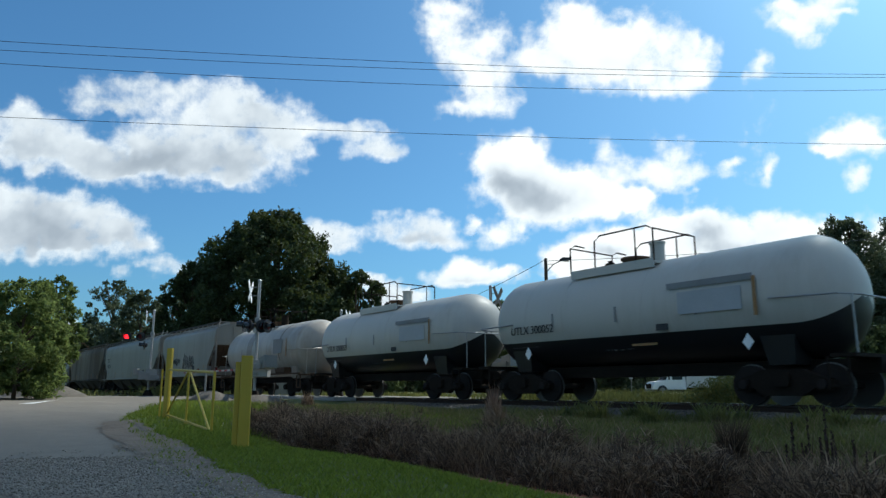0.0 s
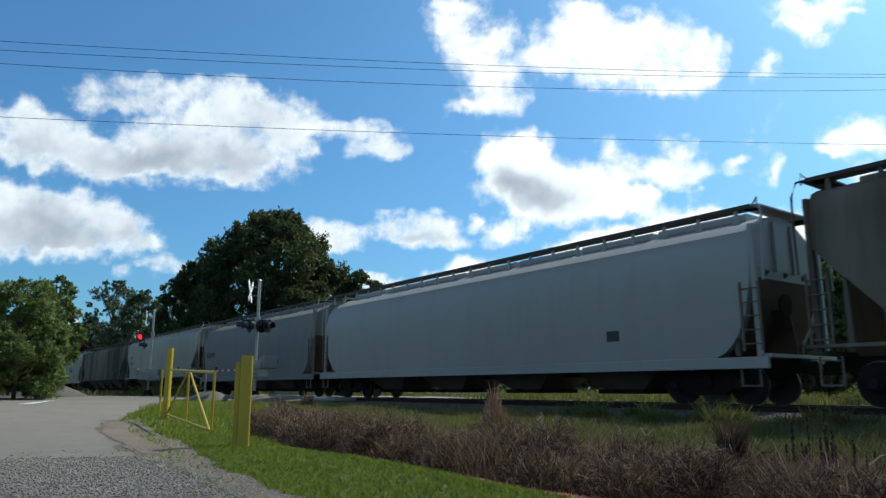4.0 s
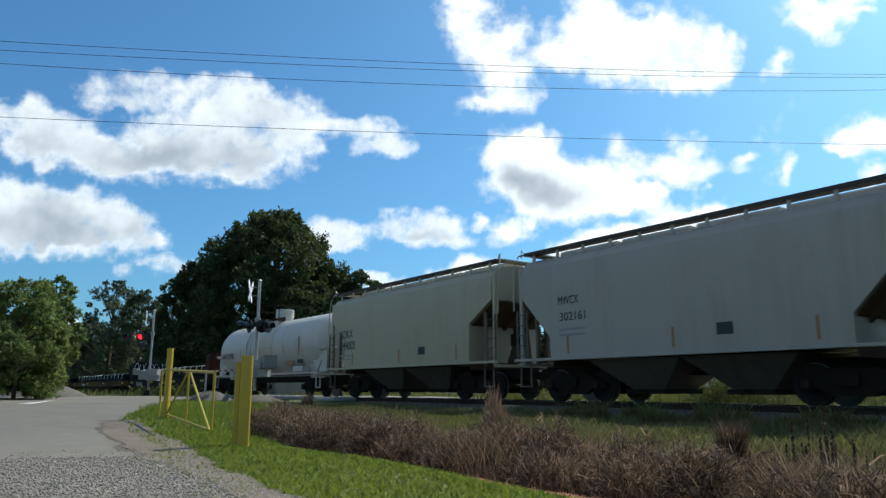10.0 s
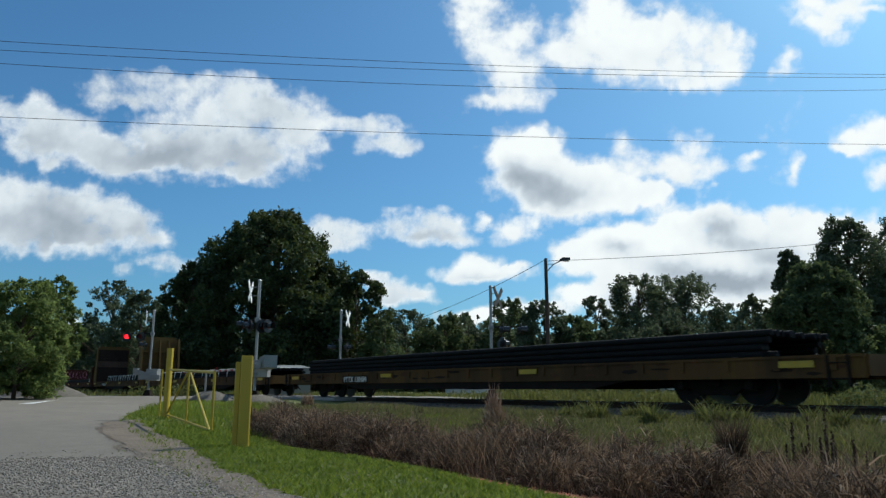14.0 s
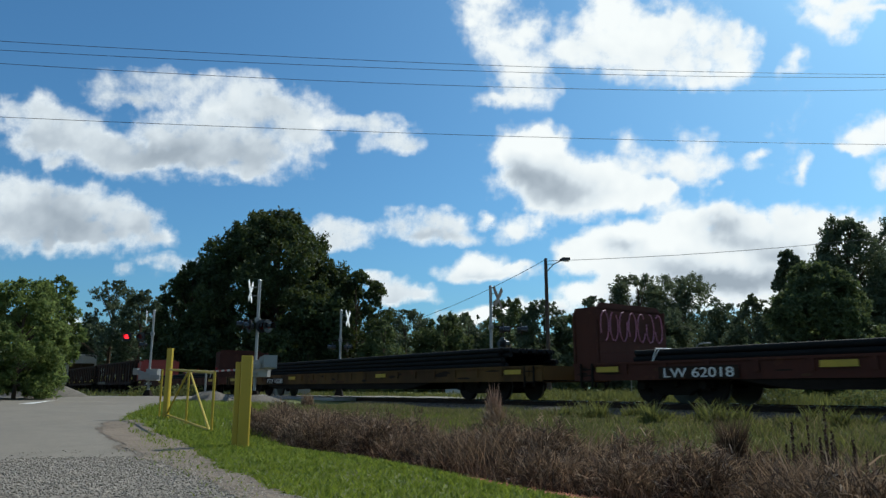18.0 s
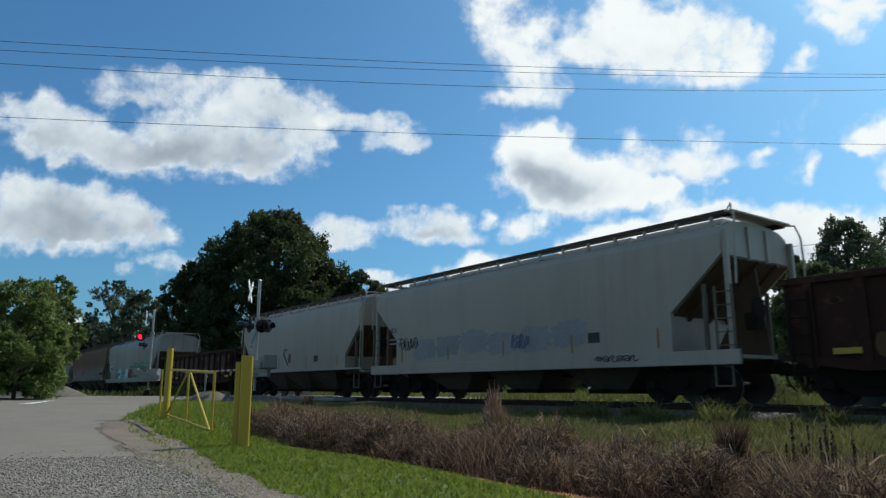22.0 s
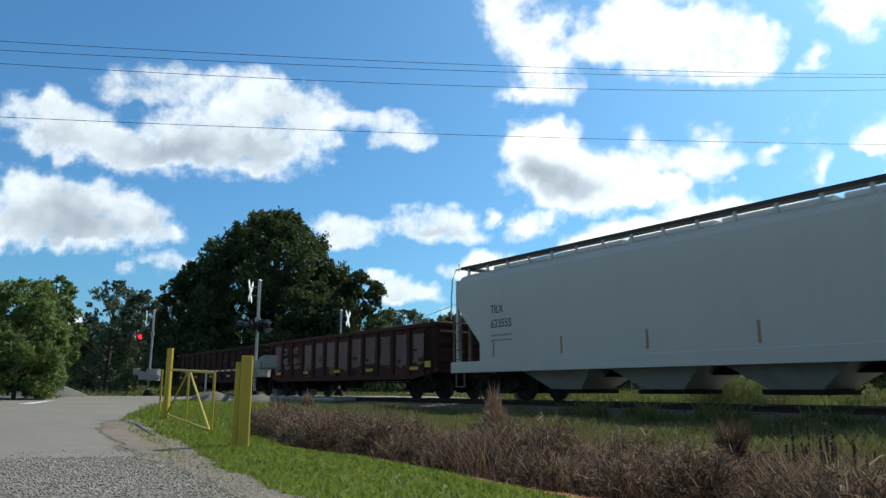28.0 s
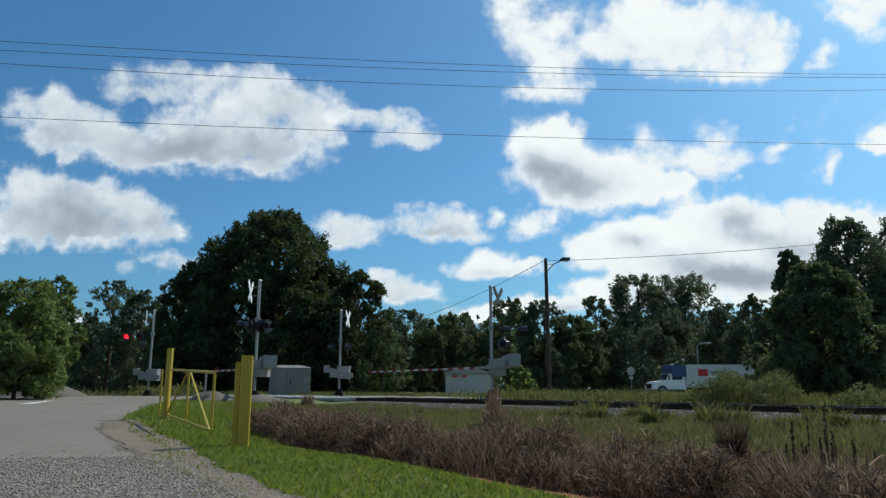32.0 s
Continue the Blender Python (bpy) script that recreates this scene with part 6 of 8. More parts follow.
COUPLER = _cp.mesh("coupler", M["steel"])


def add_couplers(car, half):
    part("coupler", COUPLER, None, car, m=pose(half, 0, 0))
    part("coupler", COUPLER, None, car, m=pose(-half, 0, 0, 0, 0, 180))


def lettering(body, cap, x, z, mat, parent, y=-1.60, width=0.0, bold=0.05):
    """Stencilled letters on the near side of a car."""
    cu = bpy.data.curves.new("lettering", "FONT")
    cu.body, cu.size, cu.extrude = body, cap / 0.69, 0.0015
    tmp = bpy.data.objects.new("tmp", cu)
    me = bpy.data.meshes.new_from_object(tmp)
    me.materials.clear()
    me.materials.append(mat)
    bpy.data.objects.remove(tmp)
    bpy.data.curves.remove(cu)
    if width:
        k = width / max(q.co.x for q in me.vertices)
        me.transform(Matrix.Diagonal((k, 1, 1, 1)))
    # a second pass, a little aside, thickens the strokes
    bm = bmesh.new()
    bm.from_mesh(me)
    twin = bmesh.ops.duplicate(bm, geom=bm.verts[:] + bm.edges[:] + bm.faces[:])["geom"]
    bmesh.ops.translate(bm, vec=(cap * bold, 0, 0.0008), verts=[q for q in twin if isinstance(q, bmesh.types.BMVert)])
    bm.to_mesh(me)
    bm.free()
    return part("lettering", me, None, parent, m=pose(x, y, z, 90, 0, 0))


def plate(name, parent, x, z, w, h, mat, y=-1.60, lean=0.0):
    p = MB().prism([(x - w / 2, z - h / 2), (x + w / 2, z - h / 2), (x + w / 2 + lean, z + h / 2), (x - w / 2 + lean, z + h / 2)], y - 0.004, y + 0.004)
    return part(name, p, mat, parent)


GRAF = {"maroon": plain("maroon_spray", (0.17, 0.035, 0.04), 0.6, 0, 0.25), "rust": plain("rust_orange_spray", (0.24, 0.085, 0.03), 0.6, 0, 0.25), "teal": plain("teal_spray", (0.03, 0.25, 0.26), 0.5, 0, 0.2), "green": plain("green_spray", (0.035, 0.17, 0.075), 0.5, 0, 0.2), "blue": plain("blue_spray", (0.07, 0.09, 0.27), 0.5, 0, 0.2),
        "black": M["text_black"], "pale": plain("pale_blue_spray", (0.42, 0.58, 0.62), 0.5, 0, 0.15), "red": plain("red_spray", (0.33, 0.06, 0.05), 0.5, 0, 0.2), "white": M["text_white"],
        "pink": plain("pink_spray", (0.45, 0.16, 0.24), 0.5, 0, 0.2), "grey": M["patch_grey"], "overpaint": plain("blue_grey_overpaint", (0.235, 0.235, 0.24), 0.65, 0, 0.25, 4), "chalk": plain("chalk_marks", (0.17, 0.165, 0.155), 0.8, 0, 0.3)}


def backdrop(parent, x, z, w, h, colour, seed, y=-1.594):
    """An uneven sprayed cloud of colour behind painted letters."""
    rng = random.Random(seed)
    ring = []
    for k in range(36):
        a = 2 * math.pi * k / 36
        q = rng.uniform(0.78, 1.08)
        ring.append((x + w / 2 + 0.5 * w * q * math.copysign(abs(math.cos(a)) ** 0.5, math.cos(a)), z + 0.5 * h * q * math.copysign(abs(math.sin(a)) ** 0.6, math.sin(a))))
    part("graffiti", MB().prism(ring, y - 0.003, y + 0.003), GRAF[colour], parent)


def graffiti(parent, x, z, w, h, colours, letters, seed, y=-1.60, edge_colour="black"):
    """Sprayed interlocking letter shapes with a dark outline; no legible words."""
    rng = random.Random(seed)
    lw = w / letters
    for k in range(letters):
        cx = x + lw * (k + 0.5)
        fill, edge = MB(), MB()
        bars = [(-0.28, 0, rng.uniform(-12, 12), 1.0), (0.28, rng.uniform(-0.1, 0.1), rng.uniform(-15, 15), rng.uniform(0.7, 1.0)), (0, rng.choice((-0.35, 0, 0.38)), 90 + rng.uniform(-25, 25), 0.62)]
        if rng.random() < 0.6:
            bars.append((rng.uniform(-0.2, 0.2), rng.choice((-0.4, 0.4)), 90 + rng.uniform(-20, 20), 0.55))
        for q, (bx, bz, ang, ln) in enumerate(bars):
            a = radians(ang)
            hl, hw = (0.5 * h * ln if abs(ang) < 45 else 0.62 * lw * ln * 1.2), lw * 0.17
            for mb, g, yy in ((edge, 0.035, y - 0.002 - 0.0006 * (k % 3)), (fill, 0.0, y - 0.008 - 0.0006 * (k % 3) - 0.0015 * q)):
                ring = []
                for j in range(12):
                    t = 2 * math.pi * j / 12
                    u = (hl + g) * (1 if math.sin(t) > 0 else -1) * min(1, abs(math.sin(t)) * 1.35) ** 0.6
                    v = (hw + g) * (1 if math.cos(t) > 0 else -1) * min(1, abs(math.cos(t)) * 1.35) ** 0.6
                    ring.append((cx + bx * lw + v * math.cos(a) + u * math.sin(a), z + bz * h + u * math.cos(a) - v * math.sin(a)))
                mb.prism(ring, yy - 0.003, y + 0.002)
        part("graffiti", edge, GRAF[edge_colour], parent)
        part("graffiti", fill, GRAF[colours[k % len(colours)]], parent)


def scrawl(parent, x, z, w, h, colour, strokes, seed, y=-1.60, r=0.014):
    """A sprayed tag of thin loops."""
    rng = random.Random(seed)
    for k in range(strokes):
        cx, cw = x + w * (k + 0.5) / strokes, 0.62 * w / strokes
        kind = rng.randrange(4)
        if kind == 0:
            key = [(-1.1, 0.3), (-0.6, -0.6), (-0.1, 0.7), (0.4, -0.5), (1.0, 0.8)]
        elif kind == 1:
            key = [(-1.1, -0.2), (-0.4, 0.7), (0.5, 0.3), (0.1, -0.5), (-0.5, -0.2), (0.0, 0.3), (1.2, -0.3)]
        elif kind == 2:
            key = [(-1.1, -0.8), (-0.4, 0.9), (0.1, 0.5), (-0.2, -0.3), (0.5, -0.9), (1.2, -0.2)]
        else:
            key = [(-0.9, 0.2), (-0.1, 0.8), (0.7, 0.3), (0.2, -0.6), (-0.6, -0.4), (0.1, 0.1), (1.0, -0.7)]
        key = [(a + rng.uniform(-0.15, 0.15), b * rng.uniform(0.8, 1.1)) for a, b in key]
        key = [key[0]] + key + [key[-1]]
        pts = []
        for p0, p1, p2, p3 in zip(key, key[1:], key[2:], key[3:]):
            for q in (0.0, 0.25, 0.5, 0.75):
                ab = [0.5 * (2 * b + (c - a) * q + (2 * a - 5 * b + 4 * c - d) * q * q + (3 * b - a - 3 * c + d) * q ** 3) for a, b, c, d in zip(p0, p1, p2, p3)]
                pts.append((cx + cw * ab[0], y - 0.004, z + 0.5 * h * ab[1]))
        part("graffiti_tag", MB().tube(pts, r, 4), GRAF[colour], parent)


GLYPH = {
    "B": [[(0.15, 0), (0.12, 0.5), (0.15, 1), (0.7, 0.95), (0.82, 0.75), (0.6, 0.56), (0.2, 0.5)], [(0.2, 0.5), (0.75, 0.45), (0.92, 0.2), (0.7, 0.0), (0.12, 0.02)]],
    "E": [[(0.85, 1.0), (0.28, 0.92), (0.12, 0.5), (0.22, 0.08), (0.92, 0.0)], [(0.15, 0.5), (0.45, 0.55), (0.75, 0.50)]],
    "T": [[(0.0, 0.88), (0.5, 1.0), (1.0, 0.92)], [(0.52, 0.95), (0.45, 0.4), (0.58, 0.0)]],
    "fork": [[(0.9, 0.05), (0.85, 1), (0.2, 0.85), (0.45, 0.5), (0.1, 0.3), (0.05, -0.05)]],
    "hook": [[(0.1, 0.9), (0.7, 1), (0.9, 0.5), (0.55, 0.35), (0.2, 0.1), (0.95, 0.0)]],
    "peak": [[(0.0, 0.8), (0.25, 0.1), (0.45, 0.95), (0.6, 0.35), (0.95, 0.7), (0.8, 0.0)]],
    "ring": [[(0.95, 0.75), (0.5, 1), (0.1, 0.6), (0.3, 0.05), (0.85, 0.2), (0.6, 0.6), (0.3, 0.4)]],
}


def eased(key, n=5):
    """A smooth run of points through a few given ones."""
    key = [key[0]] + list(key) + [key[-1]]
    pts = []
    for p0, p1, p2, p3 in zip(key, key[1:], key[2:], key[3:]):
        for k in range(n):
            q = k / n
            pts.append(tuple(0.5 * (2 * b + (c - a) * q + (2 * a - 5 * b + 4 * c - d) * q * q + (3 * b - a - 3 * c + d) * q ** 3) for a, b, c, d in zip(p0, p1, p2, p3)))
    return pts + [tuple(key[-1])]


def piece(parent, x, z, w, h, glyphs, fill, edge, r, seed, y=-1.595, shine="pale"):
    """Fat sprayed letter forms: dark outline, fill, and a thin light line on each."""
    rng = random.Random(seed)
    adv = w / len(glyphs)
    for k, g in enumerate(glyphs):
        tilt, dz, sx = rng.uniform(-0.10, 0.10), rng.uniform(-0.06, 0.06) * h, rng.uniform(0.95, 1.12)
        for colour, rad, lift in ((edge, r + 0.055, 0.002), (fill[k % len(fill)], r, 0.006), (shine, 0.010, 0.010)):
            mb = MB()
            for run in GLYPH[g]:
                pts = [(x + adv * (k + 0.04 + 0.92 * sx * a) + tilt * h * b, 0.0, z + dz + h * b) for a, b in run]
                if colour == shine:
                    pts = [(a - 0.35 * r, b, c + 0.4 * r) for a, b, c in pts]
                mb.tube(eased(pts), rad * rng.uniform(0.9, 1.1), 8)
            mb.v = [(a, y - lift - 0.0007 * (k % 2) + 0.01 * b, c) for a, b, c in mb.v]
            part("graffiti", mb, GRAF[colour], parent)


def ladder(parent, x, y, z0, z1, mat, width=0.42, rungs=5):
    mb = MB()
    for dx in (-width / 2, width / 2):
        mb.box(x + dx - 0.025, x + dx + 0.025, y - 0.02, y + 0.02, z0, z1)
    for k in range(rungs):
        z = z0 + (z1 - z0) * (k + 0.5) / rungs
        mb.tube([(x - width / 2, y - 0.02, z), (x + width / 2, y - 0.02, z)], 0.016, 6)
    return part("ladder", mb, mat, parent)


def flat_profile():
    return [(1.56, 0.9), (1.585, 1.4), (1.585, 3.72), (1.54, 4.0), (1.40, 4.20), (1.12, 4.32), (0.6, 4.40), (0.0, 4.43)]


def round_profile():
    return [(1.52, 0.95), (1.55, 1.5), (1.58, 2.1), (1.59, 2.6), (1.57, 3.15), (1.47, 3.65), (1.24, 4.0), (0.9, 4.2), (0.5, 4.40), (0.0, 4.43)]


def profile_y(prof, z):
    for (y0, z0), (y1, z1) in zip(prof, prof[1:]):
        if z <= z1:
            return y0 + (y1 - y0) * max(0.0, min(1.0, (z - z0) / (z1 - z0)))
    return 0.0


def hopper(u0, u1, paint, label, marks=(), bays=3, rounded=False, ribs=0, scale=1.0, strips="strip_orange", cut=1.2, cut_z=3.12, knee=1.85, sill=0.08, low=1.24, bay="bay"):
    """A covered hopper car. cut, knee, cut_z: width of the open end under the slope sheet, and its height inside and outside."""
    L = (u1 - u0) * SPEED
    half = L / 2 - 0.42
    car = thing("covered_hopper_car", pose(0, 0, RAIL), label, "railroad car", "cars of the passing freight train")
    TRAIN.append((car, (u0 + u1) / 2))
    mat = M[paint]
    prof = round_profile() if rounded else flat_profile()
    zs = 3.15 if rounded else 3.72
    end = half - 0.30
    # body: rings clipped from below where the end slope sheets rise
    xs = [-end, -end + 0.02] + [-end + cut * k / 6 for k in range(1, 6)] + [-end + cut - 0.012, -end + cut, 0.0, end - cut, end - cut + 0.012] + [end - cut * k / 6 for k in range(5, 0, -1)] + [end - 0.02, end]
    rings = []
    for x in xs:
        d = end - abs(x)
        if rounded:
            zb = low + (cut_z - low) * (1 - math.sqrt(max(0.0, 1 - (1 - min(1.0, d / cut)) ** 2)))
        else:
            zb = low if d > cut - 0.006 else knee + (cut_z - knee) * max(0.0, 1 - d / cut)
        pts = []
        for k in range(7):
            z = zb + (zs - zb) * k / 6
            pts.append((profile_y(prof, z), z))
        pts += [(y, z) for y, z in prof if z > zs]
        inset = 0.012 if abs(x) > end - 0.01 else 0.0
        half_ring = [(x, -(y - inset), z * scale) for y, z in pts]
        rings.append(half_ring + [(x, -y, z) for _, y, z in half_ring[-2::-1]])
    part("body", MB().loft(rings), mat, car, smooth=25)
    for s in (-1, 1):
        sl = MB().box(-half, half, s * 1.60 - 0.05, s * 1.60 + 0.05, low + 0.02 - sill, low + 0.02, c=0.012)
        part("side_sill", sl, mat, car)
    # roof gear
    zt = 4.43 * scale
    nh = max(4, int(L / 2.9))
    for i in range(nh):
        x0, x1 = -end + 0.5 + (2 * end - 1.0) * i / nh, -end + 0.5 + (2 * end - 1.0) * (i + 1) / nh
        part("roof_hatch", MB().box(x0 + 0.12, x1 - 0.12, -0.44, 0.44, zt - 0.04, zt + 0.20, c=0.05), mat, car)
    # low steel-grating walkways on brackets
    for s in (-1, 1):
        rb = MB().box(-half + 0.25, half - 0.25, s * 1.13 - 0.24, s * 1.13 + 0.24, zt + 0.09, zt + 0.13)
        rb.box(-half + 0.25, half - 0.25, s * 1.36 - 0.02, s * 1.36 + 0.02, zt + 0.055, zt + 0.15)
        part("running_board", rb, M["grating"], car, "steel-grating roof walkway")
        k = max(8, int(L / 1.05))
        for i in range(k):
            x = -end + 0.35 + (2 * end - 0.7) * i / (k - 1)
            po = MB().prism([(x - 0.07, zt - 0.28), (x + 0.07, zt - 0.28), (x + 0.035, zt + 0.10), (x - 0.035, zt + 0.10)], s * 1.33 - 0.02, s * 1.33 + 0.02)
            part("walkway_bracket", po, mat, car)
    for e in (-1, 1):
        cr = MB().box(e * (half - 0.32) - 0.25, e * (half - 0.32) + 0.25, -1.3, 1.3, zt + 0.09, zt + 0.13)
        cr.tube([(e * (half - 0.3), -1.3, zt + 0.05), (e * (half - 0.1), -1.36, zt + 0.28), (e * (half - 0.1), -1.36, zt + 0.02)], 0.022, 6)
        part("end_walkway", cr, mat, car)
        pl = MB().box(e * half - 0.32 if e > 0 else -half, half if e > 0 else -half + 0.32, -1.5, 1.5, 1.06, 1.14)
        part("end_platform", pl, mat, car)
        for s in (-1, 1):
            cpst = MB().box(e * (end + 0.07) - 0.06, e * (end + 0.07) + 0.06, s * 1.50 - 0.06, s * 1.50 + 0.06, 1.10, zt - 0.35, c=0.015)
            part("corner_post", cpst, mat, car)
            ip = MB().box(e * (end - 0.42 * cut) - 0.05, e * (end - 0.42 * cut) + 0.05, s * 1.42 - 0.05, s * 1.42 + 0.05, 1.10, (knee + (cut_z - knee) * 0.5) * scale, c=0.012)
            part("end_post", ip, M["grime_shade"], car)
            # bent grab pipe from the roof walkway down to the end ladder
            gp = MB().tube([(e * (half - 0.30), s * 1.34, zt + 0.12), (e * (half - 0.02), s * 1.42, zt + 0.08), (e * (half + 0.06), s * 1.52, zt - 0.25), (e * (half + 0.05), s * 1.58, zt - 0.95), (e * (half + 0.03), s * 1.60, 2.75)], 0.026, 6)
            part("grab_pipe", gp, mat, car, smooth=50)
            stp = MB()
            for dx in (-0.22, 0.22):
                stp.box(e * (half - 0.45) + dx - 0.02, e * (half - 0.45) + dx + 0.02, s * 1.58 - 0.02, s * 1.58 + 0.02, 0.42, 1.02)
            stp.box(e * (half - 0.45) - 0.22, e * (half - 0.45) + 0.22, s * 1.58 - 0.05, s * 1.58 + 0.05, 0.42, 0.46)
            part("step", stp, M["grime_shade"], car)
        # sloping end sheets carry stiffeners
        sh = MB()
        if rounded:
            sh.loft([[(e * (end - cut + cut * q), y, (low + (cut_z - low) * (1 - math.sqrt(max(0.0, 1 - q * q)))) * scale - g) for y, g in ((-1.2 - 0.2 * q, 0.03), (1.2 + 0.2 * q, 0.03), (1.2 + 0.2 * q, 0.06), (-1.2 - 0.2 * q, 0.06))] for q in (0.0, 0.3, 0.5, 0.7, 0.85, 0.95, 0.995)])
        else:
            sh.loft([[(e * (end - cut) + dx, y, z * scale) for y, z in ((-1.46, zz - 0.03), (1.46, zz - 0.03), (1.46, zz - 0.06), (-1.46, zz - 0.06))] for dx, zz in ((0.0, knee), (e * (cut - 0.02), cut_z))])
            sh.box(min(e * (end - cut - 0.03), e * (end - cut)), max(e * (end - cut - 0.03), e * (end - cut)), -1.5, 1.5, 1.0, knee * scale)
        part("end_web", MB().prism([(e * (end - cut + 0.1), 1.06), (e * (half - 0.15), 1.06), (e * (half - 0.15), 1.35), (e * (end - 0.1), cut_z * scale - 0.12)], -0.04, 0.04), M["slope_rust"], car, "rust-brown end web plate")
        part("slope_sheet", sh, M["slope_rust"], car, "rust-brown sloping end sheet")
        part("end_sheet", MB().box(e * end - 0.005, e * end + 0.012, -1.44, 1.44, cut_z * scale, (3.5 if rounded else 3.9) * scale), mat, car)
        for y in (-0.85, 0.0, 0.85):
            rib = MB()
            rib.loft([[(e * (end - cut) - 0.03, y - 0.05, knee * scale - 0.06), (e * (end - cut) + 0.03, y - 0.05, knee * scale - 0.16), (e * (end - cut) + 0.03, y + 0.05, knee * scale - 0.16), (e * (end - cut) - 0.03, y + 0.05, knee * scale - 0.06)],
                      [(e * end - 0.03, y - 0.05, cut_z * scale), (e * end + 0.06, y - 0.05, cut_z * scale - 0.08), (e * end + 0.06, y + 0.05, cut_z * scale - 0.08), (e * end - 0.03, y + 0.05, cut_z * scale)]])
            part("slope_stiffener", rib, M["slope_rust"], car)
        part("end_stiffener", MB().box(e * end - 0.03, e * end + 0.06, -0.45, -0.37, cut_z * scale - 0.05, zt - 0.15).box(e * end - 0.03, e * end + 0.06, 0.37, 0.45, cut_z * scale - 0.05, zt - 0.15), mat, car)
        ladder(car, e * (half - 0.33), -1.60, 1.2, 2.75, M["grime_shade"], 0.44, 5)
    br = MB().disc((half - 0.05, -0.6, 2.25), (1, 0, 0), 0.27, 0.04, 16)
    br.box(half - 0.35, half - 0.05, -0.75, -0.45, 1.75, 2.15, c=0.03)
    part("brake_wheel", br, M["steel"], car)
    # discharge bays below the sill
    inner = half - 2.75
    span = 2 * inner / bays
    for i in range(bays):
        x = -inner + span * (i + 0.5)
        w = span * 0.5
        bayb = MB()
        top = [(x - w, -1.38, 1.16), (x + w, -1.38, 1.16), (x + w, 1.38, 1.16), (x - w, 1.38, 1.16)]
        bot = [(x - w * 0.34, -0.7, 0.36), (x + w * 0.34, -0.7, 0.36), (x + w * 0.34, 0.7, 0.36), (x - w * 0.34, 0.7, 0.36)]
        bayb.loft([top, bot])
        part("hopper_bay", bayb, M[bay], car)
        g = MB().box(x - w * 0.4, x + w * 0.4, -0.85, 0.85, 0.24, 0.36).tube([(x, -1.15, 0.33), (x, 1.15, 0.33)], 0.035, 6)
        part("outlet_gate", g, M["steel"], car)
    part("centre_sill", MB().box(-half, half, -0.25, 0.25, 0.72, 1.05), M["steel"], car)
    for i in range(ribs):
        x = -end + 0.35 + (2 * end - 0.7) * i / (ribs - 1)
        zb = 1.2 if abs(x) < end - cut else knee + (cut_z - knee) * (1 - (end - abs(x)) / cut)
        for s in (-1, 1):
            # ribs coloured darker to carry the shadow line beside each one
            part("side_rib", MB().box(x - 0.06, x + 0.06, s * 1.60 - 0.07, s * 1.60 + 0.07, zb, 3.8, c=0.02), M["grime_shade"], car)
    tx = half - 1.9
    add_truck(car, tx)
    add_truck(car, -tx)
    add_couplers(car, half)
    y = -(profile_y(prof, 2.4) + 0.003) if not ribs else -1.665
    for body, dx, z, cap, width in marks:
        lettering(body, cap, -half + dx, z, M["text_black"], car, y if not rounded else -(profile_y(prof, z + cap / 2) + 0.02), width)
    if marks:
        mx, mz = -half + marks[-1][1], marks[-1][2]
        for k in range(2):
            part("stencil_line", MB().box(mx, mx + 1.0, y - 0.003, y + 0.003, mz - 0.28 - 0.16 * k, mz - 0.22 - 0.16 * k), M["grey_stencil"], car)
    if strips:
        k = max(3, int(L / 3.2))
        for i in range(k):
            x = -half + 2.2 + (2 * half - 4.4) * i / (k - 1)
            plate("reflective_strip", car, x, 1.62, 0.07, 0.50, M[strips], -(profile_y(prof, 1.62) + 0.006))
    plate("data_stencil", car, half - 4.3, 1.75, 0.42, 0.28, M["text_black"], -(profile_y(prof, 1.75) + 0.006))
    return car, half


